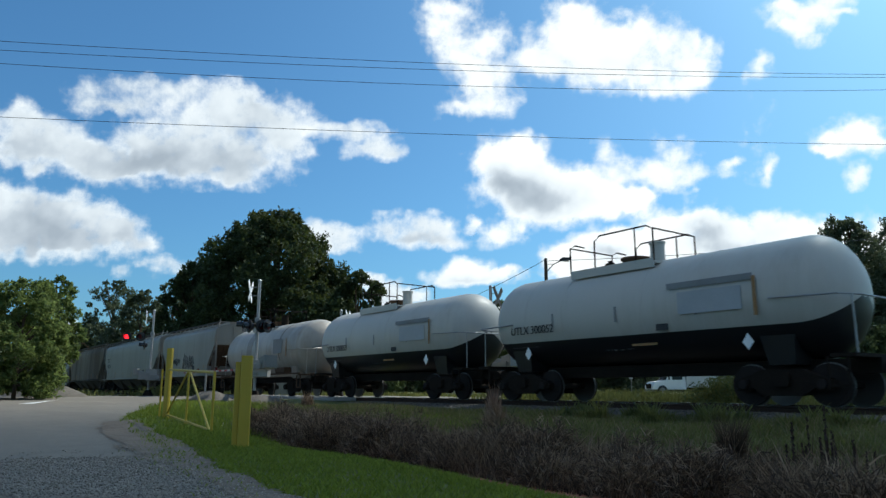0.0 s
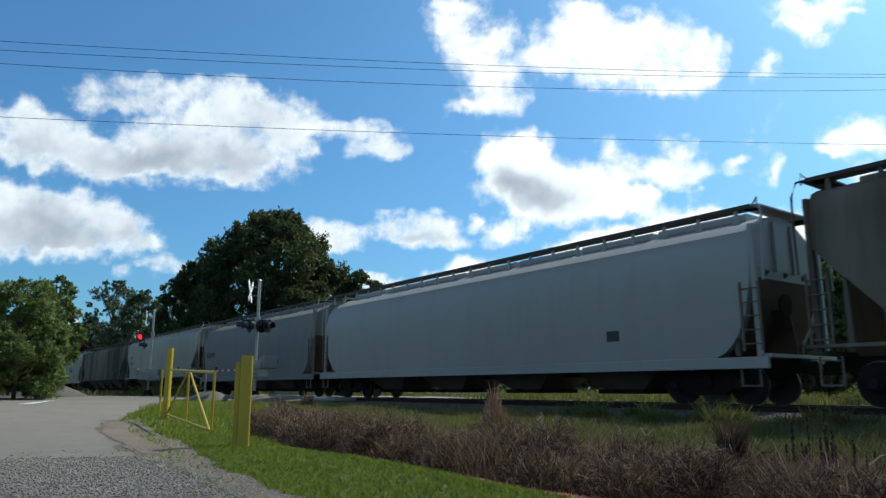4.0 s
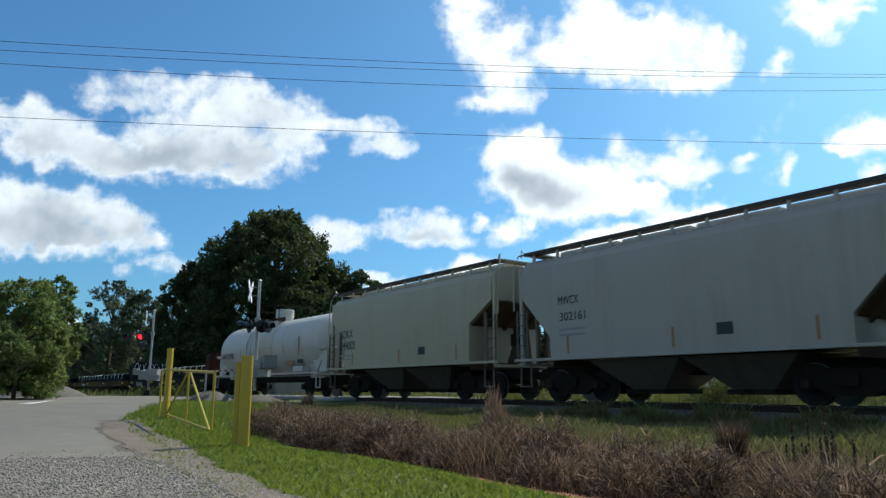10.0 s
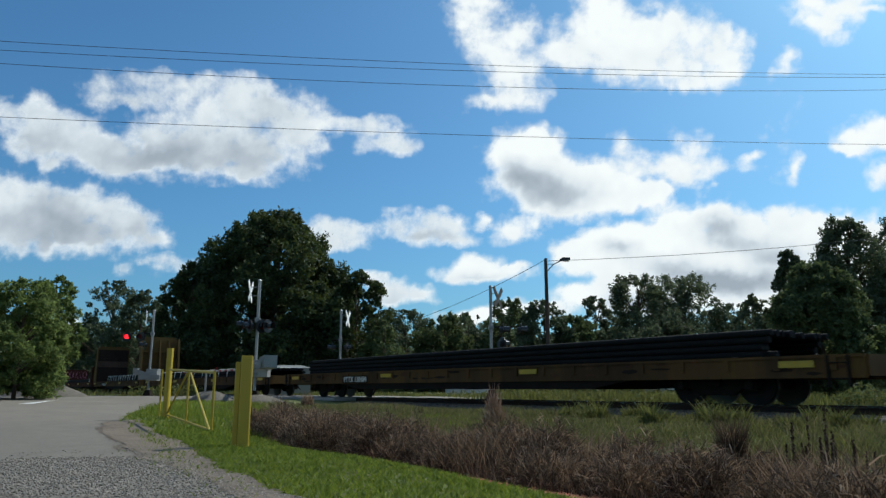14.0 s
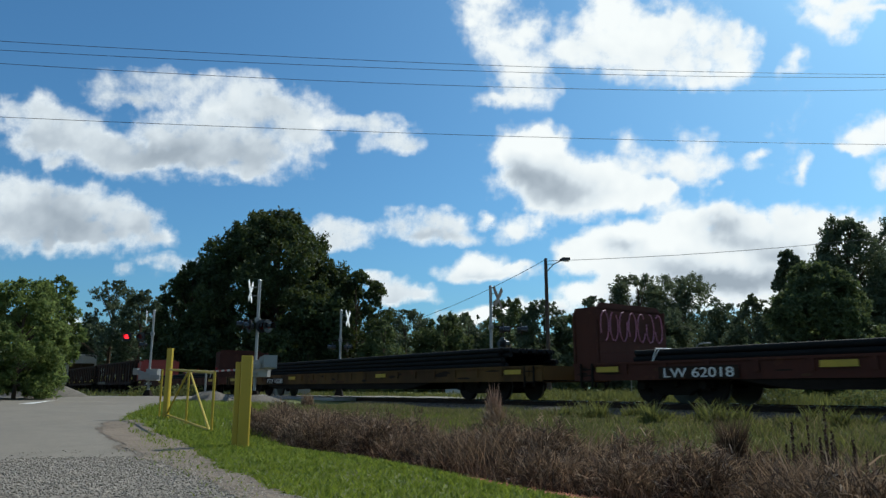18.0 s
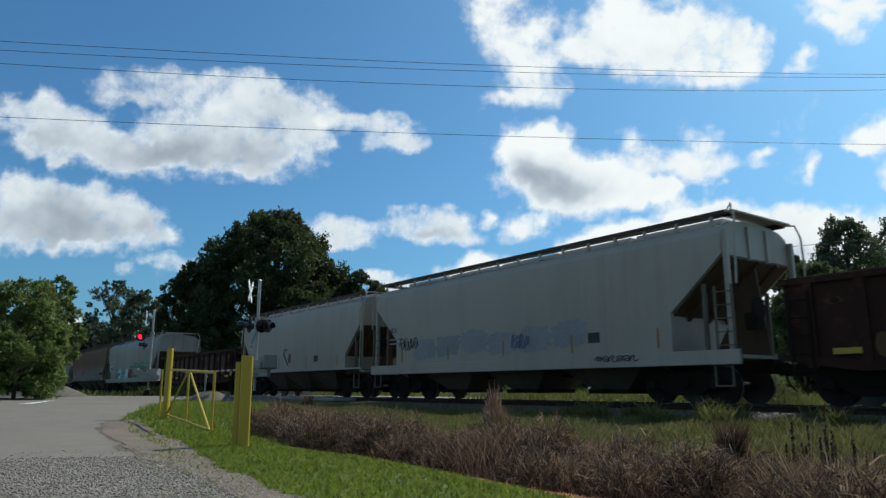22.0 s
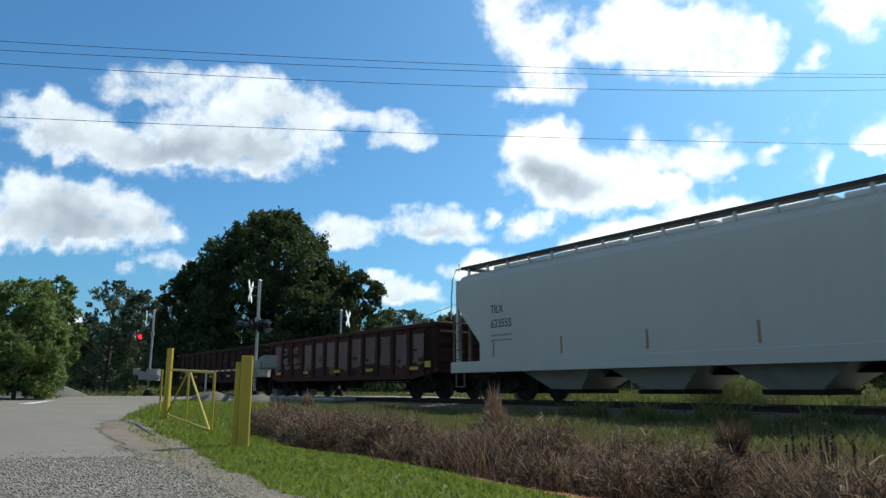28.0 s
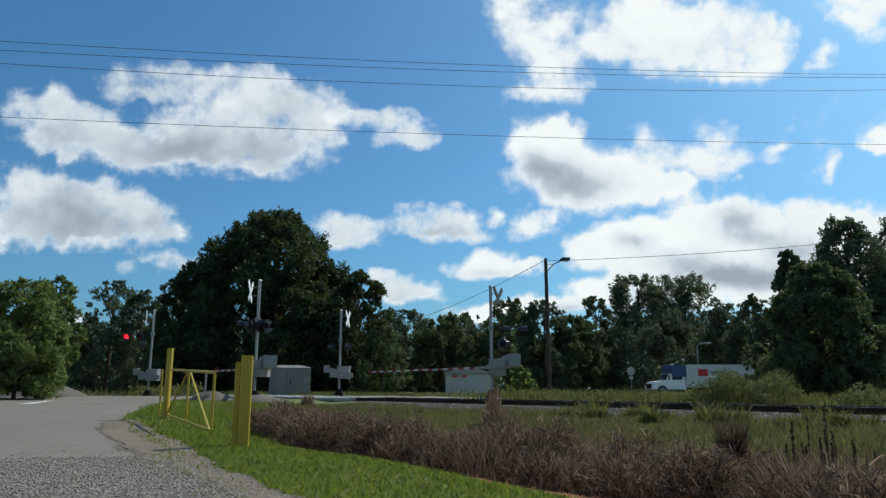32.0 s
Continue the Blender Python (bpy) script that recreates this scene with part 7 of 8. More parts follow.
def tank(u0, u1, label, paint="tank_white", black=True, R=1.42, zc=2.45, mark="", number="", band=False, platform=False):
    """A tank car with a manway platform."""
    L = (u1 - u0) * SPEED
    half = L / 2 - 0.45
    car = thing("tank_car", pose(0, 0, RAIL), label, "railroad car", "cars of the passing freight train")
    TRAIN.append((car, (u0 + u1) / 2))
    mat = M[paint]
    frame_mat = mat if band else M["slope_rust"]
    zline = 1.78
    a0 = math.asin((zline - zc) / R)
    angs = [a0 + (math.pi - 2 * a0) * k / 26 for k in range(27)]
    low = [math.pi - a0 + (math.pi + 2 * a0) * k / 14 for k in range(1, 14)]
    angs_all = angs + low
    dome = 0.95
    end = half - (0.28 if black else 0.06)
    st = [(-end + dome * (1 - math.cos(math.pi / 2 * k / 8)), math.sin(math.pi / 2 * k / 8)) for k in range(1, 9)]
    stations = [(-end + 0.004, 0.08)] + st + [(-x, r) for x, r in reversed(st)] + [(end - 0.004, 0.08)]
    sh = MB()
    n = len(angs_all)
    vs = [(x, math.cos(a) * R * r, zc + math.sin(a) * R * r) for x, r in stations for a in angs_all]
    sh.add(vs, [], 0)
    for i in range(len(stations) - 1):
        for j in range(n):
            k = (j + 1) % n
            sh.f.append((i * n + j, i * n + k, (i + 1) * n + k, (i + 1) * n + j))
            sh.m.append(1 if black and j >= 26 else 0)
    sh.f += [tuple(range(n)), tuple((len(stations) - 1) * n + j for j in range(n))]
    sh.m += [0, 0]
    part("tank_shell", sh, [mat, M["black"]], car, smooth=40)
    # weld seams and bands
    for x in ([-half * 0.62, -half * 0.36, half * 0.12, half * 0.42] if black else [-half * 0.30, -half * 0.22] if band else [-half * 0.27, -half * 0.21, half * 0.48]):
        b = MB()
        arc = [a0 + 0.02 + (math.pi - 2 * a0 - 0.04) * k / 30 for k in range(31)]
        rings = [[(x + dx, math.cos(a) * rr, zc + math.sin(a) * rr) for a in arc] for dx, rr in ((-0.03, R - 0.02), (-0.03, R + 0.006), (0.03, R + 0.006), (0.03, R - 0.02))]
        part("weld_band", b.loft(rings, closed=False, caps=False), mat if black else M["slope_rust"], car)
    if band or not black:
        arc = [a0 - 0.5 + (math.pi - 2 * a0 + 1.0) * k / 30 for k in range(31)]
        xa, xb = (-half + 6.7, -half + 8.7) if band else (-half * 0.30, -half * 0.16)
        rings = [[(x, math.cos(a) * rr, zc + math.sin(a) * rr) for a in arc] for x, rr in ((xa, R - 0.02), (xa, R + 0.014), (xb, R + 0.014), (xb, R - 0.02))]
        part("stained_course", MB().loft(rings, closed=False, caps=False), M["tank_stain" if band else "tank_soot"], car, "tan rust-streaked shell course" if band else "sooty streaked shell course")
    # underframe
    part("centre_sill", MB().box(-half, half, -0.28, 0.28, 0.70, 1.02), M["steel"], car)
    tx = half - 1.75
    for s in (-1, 1):
        x = s * tx
        sad = MB().loft([[(x - 0.3, -1.0, 0.90), (x + 0.3, -1.0, 0.90), (x + 0.3, 1.0, 0.90), (x - 0.3, 1.0, 0.90)], [(x - 0.4, -1.12, 1.55), (x + 0.4, -1.12, 1.55), (x + 0.4, 1.12, 1.55), (x - 0.4, 1.12, 1.55)]])
        part("bolster_saddle", sad, M["black"] if black else mat, car)
        ep = MB().box(min(s * half, s * (half - 0.5)), max(s * half, s * (half - 0.5)), -1.45, 1.45, 1.02, 1.09)
        part("end_platform", ep, M["steel"] if black else frame_mat, car)
        hr = MB().tube([(s * (half - 1.7), -R - 0.03, 2.35), (s * (half - 0.2), -R - 0.06, 2.30), (s * (half + 0.02), -0.9, 2.30), (s * (half + 0.02), 0.9, 2.30), (s * (half - 0.2), R + 0.06, 2.30)], 0.022, 6)
        hr.tube([(s * (half - 0.05), -1.2, 1.08), (s * (half - 0.05), -1.2, 2.3)], 0.02, 6)
        hr.tube([(s * (half - 0.05), 1.2, 1.08), (s * (half - 0.05), 1.2, 2.3)], 0.02, 6)
        part("handrail", hr, mat if not black else M["alu"], car)
        stp = MB().box(s * (half - 0.35) - 0.2, s * (half - 0.35) + 0.2, -1.5, -1.42, 0.42, 0.46)
        for dx in (-0.2, 0.2):
            stp.box(s * (half - 0.35) + dx - 0.02, s * (half - 0.35) + dx + 0.02, -1.48, -1.44, 0.42, 1.03)
        part("step", stp, frame_mat if not black else M["steel"], car)
        if black:
            d = MB().prism([(s * (half - 2.3) - 0.14, 1.42), (s * (half - 2.3), 1.24), (s * (half - 2.3) + 0.14, 1.42), (s * (half - 2.3), 1.62)], -1.36, -1.345)
            part("placard", d, M["white"], car)
    if platform:
        part("side_platform", MB().box(-half + 0.3, half - 0.3, -1.56, -1.40, 1.08, 1.15).box(-half + 0.3, half - 0.3, 1.40, 1.56, 1.08, 0.9), frame_mat, car)
        bx = MB().box(half - 3.1, half - 2.0, -1.5, -1.1, 1.15, 1.45, c=0.05)
        part("valve_box", bx, frame_mat, car)
    if band:
        for s in (-1, 1):
            pl = MB().prism([(s * (half - 1.75), 2.20), (s * (half - 0.05), 2.20), (s * (half - 0.05), 1.16), (s * (half - 1.0), 1.16)], -1.22, -1.17)
            part("end_frame_plate", pl, mat, car, "white tapered end-frame plate")
            part("end_frame_beam", MB().box(min(s * (half - 2.1), s * (half + 0.1)), max(s * (half - 2.1), s * (half + 0.1)), -1.36, -1.16, 2.20, 2.34, c=0.02), mat, car)
            part("end_frame_brace", MB().tube([(s * (half - 0.9), -1.26, 1.18), (s * (half - 0.45), -1.26, 1.72)], 0.03, 6), mat, car)
    # manway, valves and platform rails
    zt = zc + R
    px = -0.6
    part("platform", MB().box(px - 1.5, px + 1.5, -0.95, 0.95, zt - 0.18, zt - 0.12).box(px - 1.5, px + 1.5, -0.97, -0.93, zt - 0.30, zt - 0.05), mat, car)
    part("manway", MB().disc((px + 0.15, 0, zt + 0.05), (0, 0, 1), 0.36, 0.26, 18).disc((px + 0.15, 0, zt + 0.2), (0, 0, 1), 0.42, 0.06, 18), M["slope_rust"], car, smooth=35)
    if band:
        part("valve_bonnet", MB().disc((px + 0.15, 0, zt + 0.46), (0, 0, 1), 0.50, 0.46, 20), mat, car, smooth=35)
    part("valve_housing", MB().disc((px + 1.0, -0.1, zt + 0.2), (0, 0, 1), 0.20, 0.6, 14).disc((px + 1.0, -0.1, zt + 0.52), (0, 0, 1), 0.23, 0.06, 14), mat if black or band else M["steel"], car, smooth=35)
    part("valve", MB().disc((px - 0.8, 0, zt + 0.08), (0, 0, 1), 0.06, 0.4, 10).disc((px - 0.8, 0, zt + 0.18), (1, 0, 0), 0.05, 0.3, 8), M["steel"], car)
    for s in (-1, 1):
        rail = MB()
        rail.tube([(px - 0.55, s * 0.95, zt - 0.12), (px - 0.55, s * 0.95, zt + 0.72), (px - 0.35, s * 0.95, zt + 0.86), (px + 1.3, s * 0.95, zt + 0.86), (px + 1.5, s * 0.95, zt + 0.74), (px + 1.5, s * 0.95, zt - 0.12)], 0.024, 6)
        rail.tube([(px + 0.9, s * 0.95, zt - 0.12), (px + 0.9, s * 0.95, zt + 0.86)], 0.022, 6)
        rail.tube([(px - 1.5, s * 0.95, zt - 0.12), (px - 1.5, s * 0.95, zt + 0.66), (px - 1.3, s * 0.95, zt + 0.72), (px - 0.95, s * 0.95, zt + 0.6)], 0.024, 6)
        part("platform_rail", rail, M["steel"], car)
    cross = MB().tube([(px + 1.5, -0.95, zt + 0.76), (px + 1.5, 0.95, zt + 0.76)], 0.022, 6).tube([(px - 1.5, -0.95, zt + 0.66), (px - 1.5, 0.95, zt + 0.66)], 0.022, 6)
    part("platform_rail", cross, M["steel"], car)
    lad = MB()
    ls = -1 if band else 1
    for dx in (-0.22, 0.22):
        pts = [(px - 1.1 + dx, ls * (R + 0.05) * math.cos(a), zc + (R + 0.05) * math.sin(a)) for a in [math.pi / 2 * k / 8 - 0.05 for k in range(0, 8)]]
        lad.tube([(px - 1.1 + dx, ls * (R + 0.06), 0.6)] + pts, 0.02, 6)
    for k in range(7):
        z = 0.7 + 0.3 * k
        lad.tube([(px - 1.32, ls * (R + 0.06), z), (px - 0.88, ls * (R + 0.06), z)], 0.014, 5)
    part("ladder", lad, mat if not black else M["steel"], car)

    def on_shell(z):
        return -math.sqrt(max(0.01, R * R - (z - zc) ** 2)) - 0.012
    if mark:
        lettering(mark + " " + number, 0.24 if black else 0.31, -half + (1.6 if black else 1.05), 2.02 if black else 2.10, M["text_black"], car, on_shell(2.40) - 0.01, 1.85 if black else 2.1)
    for k, x in enumerate((-half * 0.42, -half * 0.02, half * 0.40)):
        plate("reflective_strip", car, x, 2.35, 0.07, 0.42, M["grey_stencil"], on_shell(2.35))
    plate("reflective_strip", car, half * 0.66, 2.45, 0.09, 0.9, M["strip_orange"], on_shell(2.45) - 0.02)
    if not band:
        plate("repaint_patch", car, half * 0.46, 2.45 if black else 2.55, 1.7 if black else 1.1, 0.55 if black else 0.75, M["patch_grey"] if black else M["grey_stencil"], on_shell(2.55) - 0.01)
    if band:
        plate("yellow_patch", car, -half + 10.45, 1.74, 1.0, 0.40, M["strip_orange"], on_shell(1.74) - 0.01)
        plate("placard", car, -half + 11.75, 1.76, 0.65, 0.30, M["text_black"], on_shell(1.76) - 0.01)
    if black:
        plate("repaint_band", car, half * 0.46, 2.90, 2.3, 0.15, M["grey_stencil"], -R - 0.008)
        plate("yellow_patch", car, 0.55, 1.62, 0.80, 0.26, M["strip_orange"], on_shell(1.52) - 0.01)
        scrawl(car, -0.85, 1.52, 0.95, 0.34, "chalk", 4, 17, on_shell(1.40) - 0.01, 0.014)
        for k in range(2):
            plate("stencil_line", car, -half + 2.0, 1.66 - 0.12 * k, 1.2, 0.05, M["grey_stencil"], on_shell(1.60 - 0.12 * k) - 0.01)
    plate("data_stencil", car, half * 0.22, 1.95, 0.36, 0.24, M["text_black"], on_shell(1.95))
    add_truck(car, tx)
    add_truck(car, -tx)
    add_couplers(car, half)
    return car, half


def gondola(u0, u1, paint, label, mark=("", ""), number=("", ""), ribs=15, top=2.76, faded=False, seed=1, tall_strips=()):
    """An open-top steel gondola."""
    L = (u1 - u0) * SPEED
    half = L / 2 - 0.42
    car = thing("gondola_car", pose(0, 0, RAIL), label, "railroad car", "cars of the passing freight train")
    TRAIN.append((car, (u0 + u1) / 2))
    mat = M[paint]
    b = half - 0.25
    part("floor", MB().box(-b, b, -1.45, 1.45, 1.05, 1.12), M["steel"], car)
    for s in (-1, 1):
        y = s * 1.50
        sd = MB().prism([(-b, 1.0), (-b + 1.6, 0.75), (b - 1.6, 0.75), (b, 1.0), (b, top - 0.1), (-b, top - 0.1)], y - 0.02, y + 0.02)
        part("side_wall", sd, mat, car)
        part("top_chord", MB().box(-b - 0.02, b + 0.02, s * 1.535 - 0.07, s * 1.535 + 0.07, top - 0.16, top, c=0.02), mat, car)
        part("side_sill", MB().prism([(-half, 1.12), (-b + 1.5, 0.92), (b - 1.5, 0.92), (half, 1.12), (half, 0.98), (b - 1.4, 0.72), (-b + 1.4, 0.72), (-half, 0.98)], s * 1.535 - 0.06, s * 1.535 + 0.06), mat, car)
        for i in range(ribs):
            x = -b + 0.5 + (2 * b - 1.0) * i / (ribs - 1)
            rb = MB().prism([(x - 0.11, 0.80), (x + 0.11, 0.80), (x + 0.09, top - 0.15), (x - 0.09, top - 0.15)], s * 1.50, s * 1.60)
            part("side_post", rb, M["bulk_dark"] if paint == "gon_red" else mat, car)
    for e in (-1, 1):
        x = e * b
        part("end_wall", MB().box(x - 0.04, x + 0.04, -1.5, 1.5, 0.95, top - 0.05), mat, car)
        part("end_chord", MB().box(x - 0.08, x + 0.08, -1.6, 1.6, top - 0.14, top + 0.01, c=0.02), mat, car)
        for k in range(4):
            z = 1.25 + 0.34 * k
            part("end_corrugation", MB().prism([(x + e * 0.03, z), (x + e * 0.12, z + 0.07), (x + e * 0.12, z + 0.15), (x + e * 0.03, z + 0.22)], -1.4, 1.4), mat, car)
        for s in (-1, 1):
            ladder(car, e * (half - 0.55), s * 1.63, 0.55, top - 0.3, M["steel"], 0.42, 5)
    part("centre_sill", MB().box(-half, half, -0.25, 0.25, 0.68, 1.05), M["steel"], car)
    part("brake_wheel", MB().disc((half, -0.7, 2.0), (1, 0, 0), 0.27, 0.04, 16), M["steel"], car)
    under = MB().disc((0.5, -0.9, 0.6), (1, 0, 0), 0.2, 0.9, 12).box(-1.2, -0.5, -1.1, -0.8, 0.5, 0.75).tube([(-half * 0.6, -0.6, 0.62), (half * 0.6, -0.6, 0.62)], 0.025, 6)
    part("brake_rigging", under, M["steel"], car)
    rng = random.Random(seed)
    for x in tall_strips:
        plate("reflective_strip", car, -half + x, 1.38, 0.12, 0.46, M["strip_yellow"], -1.61)
    for k in range(0 if tall_strips else 5):
        x = -half + 1.6 + (2 * half - 3.2) * k / 4
        plate("reflective_strip", car, x + rng.uniform(-0.2, 0.2), 1.12, 0.55, 0.12, M["strip_yellow"], -1.61)
    plate("reflective_strip", car, half - 0.55, 1.25, 0.35, 0.22, M["strip_yellow"], -1.655)
    pw = (2 * b - 1.0) / (ribs - 1)
    if mark[0]:
        for k in range(2):
            x = -b + 0.5 + pw * (1 + k) + (0.16 if paint != "gon_red" else 0.03)
            lettering(mark[k], 0.30, x, top - 0.72, M["text_faded"], car, -1.532, bold=0.02)
            lettering(number[k], 0.28, x, top - 1.18, M["text_faded"], car, -1.532, bold=0.02)
    if faded:
        for k in range(ribs - 1):
            if rng.random() < (0.94 if paint == "gon_red" else 0.7):
                x = -b + 0.5 + pw * (k + 0.5)
                w, z0, z1 = pw * rng.uniform(0.30, 0.38), 1.18 + rng.uniform(0, 0.2), top - 0.26 - rng.uniform(0, 0.12)
                if mark[0] and k in (1, 2):
                    z1 = top - 1.25
                ring = [(x - w, z0)] + [(x - w + 2 * w * q, z0 + rng.uniform(-0.10, 0.07)) for q in (0.2, 0.4, 0.6, 0.8)] + [(x + w, z0)]
                ring += [(x + w + rng.uniform(-0.06, 0.02), z0 + (z1 - z0) * q) for q in (0.25, 0.5, 0.75)] + [(x + w, z1), (x + w * 0.2, z1 - rng.uniform(0, 0.05)), (x - w, z1)]
                ring += [(x - w + rng.uniform(-0.02, 0.06), z0 + (z1 - z0) * q) for q in (0.75, 0.5, 0.25)]
                part("faded_panel", MB().prism(ring, -1.527, -1.521), M["faded_pink"] if paint == "gon_red" else M["patch_dark"], car)
    for k in range(0 if paint == "gon_brown" else 3):
        x = -b + 0.5 + pw * rng.randrange(3, ribs - 2) + pw * 0.5
        scrawl(car, x - 0.35, 1.55, 0.7, 0.42, "chalk", 3, seed * 10 + k, -1.525, 0.008)
    # rust blooms and dusty patches on the panels and along the foot
    for k in range(ribs - 1):
        for q in range(rng.randrange(1, 4)):
            x, z = -b + 0.5 + pw * (k + rng.uniform(0.2, 0.8)), rng.choice((rng.uniform(0.9, 1.25), rng.uniform(1.2, top - 0.4)))
            w, hh = pw * rng.uniform(0.10, 0.30), rng.uniform(0.06, 0.32)
            x = max(-b + 0.5 + pw * k + 0.12 + w, min(-b + 0.5 + pw * (k + 1) - 0.12 - w, x))
            ring = [(x + w * rng.uniform(0.6, 1.0) * math.cos(2 * math.pi * j / 11), z + hh * rng.uniform(0.5, 1.0) * math.sin(2 * math.pi * j / 11)) for j in range(11)]
            part("rust_patch", MB().prism(ring, -1.5295 - 0.001 * q, -1.5215), M[rng.choice(("rust_bloom", "rust_bloom", "rust_dark", "rust_tan"))], car)
    add_truck(car, half - 1.7)
    add_truck(car, -half + 1.7)
    add_couplers(car, half)
    return car, half


M["faded_pink"] = car_paint("faded_pale_red", (0.175, 0.122, 0.113), (0.062, 0.030, 0.026), 1.0, 0.16)
M["patch_dark"] = car_paint("faded_dark_panel", (0.085, 0.062, 0.052), (0.03, 0.02, 0.016), 0.9, 0.2)


M["faded_teal"] = plain("faded_teal_paint", (0.085, 0.235, 0.235), 0.7, 0, 0.3)
M["patch_pale"] = plain("pale_number_patch", (0.40, 0.39, 0.37), 0.6, 0, 0.12)
M["foot_pale"] = car_paint("worn_pale_foot_panel", (0.165, 0.145, 0.120), (0.05, 0.035, 0.028), 0.9, 0.2)
M["rust_bloom"] = car_paint("rust_bloom", (0.085, 0.040, 0.022), (0.035, 0.020, 0.014), 0.9, 0.3)
M["rust_dark"] = car_paint("dark_rust_scale", (0.030, 0.018, 0.013), (0.015, 0.011, 0.009), 0.9, 0.2)
M["rust_tan"] = car_paint("tan_rust_dust", (0.13, 0.080, 0.040), (0.05, 0.028, 0.018), 0.9, 0.3)


def pile(u_mid, x0, x1, z0, rows, straps, r, label, seed, width=2.6):
    """Bundled pipe chained on a flat car, with white webbing straps."""
    ld = thing("pipe_load", pose(0, 0, RAIL), label, "cargo", "pipe loads on the flat cars")
    TRAIN.append((ld, u_mid))
    rng = random.Random(seed)
    nw = int(width / (2 * r))
    for j in range(rows):
        for i in range(nw):
            y = (i - (nw - 1) / 2) * 2 * r
            z = z0 + r + j * 2 * r
            # the core of the stack is hidden; lay only what shows
            if 1 < i < nw - 1 and j < rows - 1:
                continue
            dx0, dx1 = rng.uniform(0, 0.45), rng.uniform(0, 0.45)
            part("pipe", MB().tube([(x0 + dx0, y, z), (x1 - dx1, y, z)], r, 8), M["pipe"], ld, smooth=50)
    zt = z0 + 2 * r * rows
    for k in range(max(2, int((x1 - x0) / 4.5))):
        x = x0 + 1.0 + (x1 - x0 - 2.0) * k / max(1, int((x1 - x0) / 4.5) - 1)
        part("timber_bearer", MB().box(x - 0.06, x + 0.06, -width / 2, width / 2, z0 - 0.001, z0 + 0.001 + r * 0.5), M["tie"], ld)
    for k in range(straps):
        x = x0 + 0.8 + (x1 - x0 - 1.6) * k / max(1, straps - 1) + rng.uniform(-0.15, 0.15)
        lean = rng.uniform(0.05, 0.22)
        s = MB()
        w = width / 2 + 0.02
        for yy in (-1, 1):
            for q in (0.0, 0.10):
                s.tube([(x, yy * (w + 0.01), zt - 0.42), (x + lean + q, yy * w, zt + 0.015)], 0.014, 4)
        for q in (0.0, 0.10):
            s.tube([(x + lean + q, -w, zt + 0.015), (x + lean + q, w, zt + 0.015)], 0.012, 4)
        part("strap", s, M["strap"], ld)
    return ld


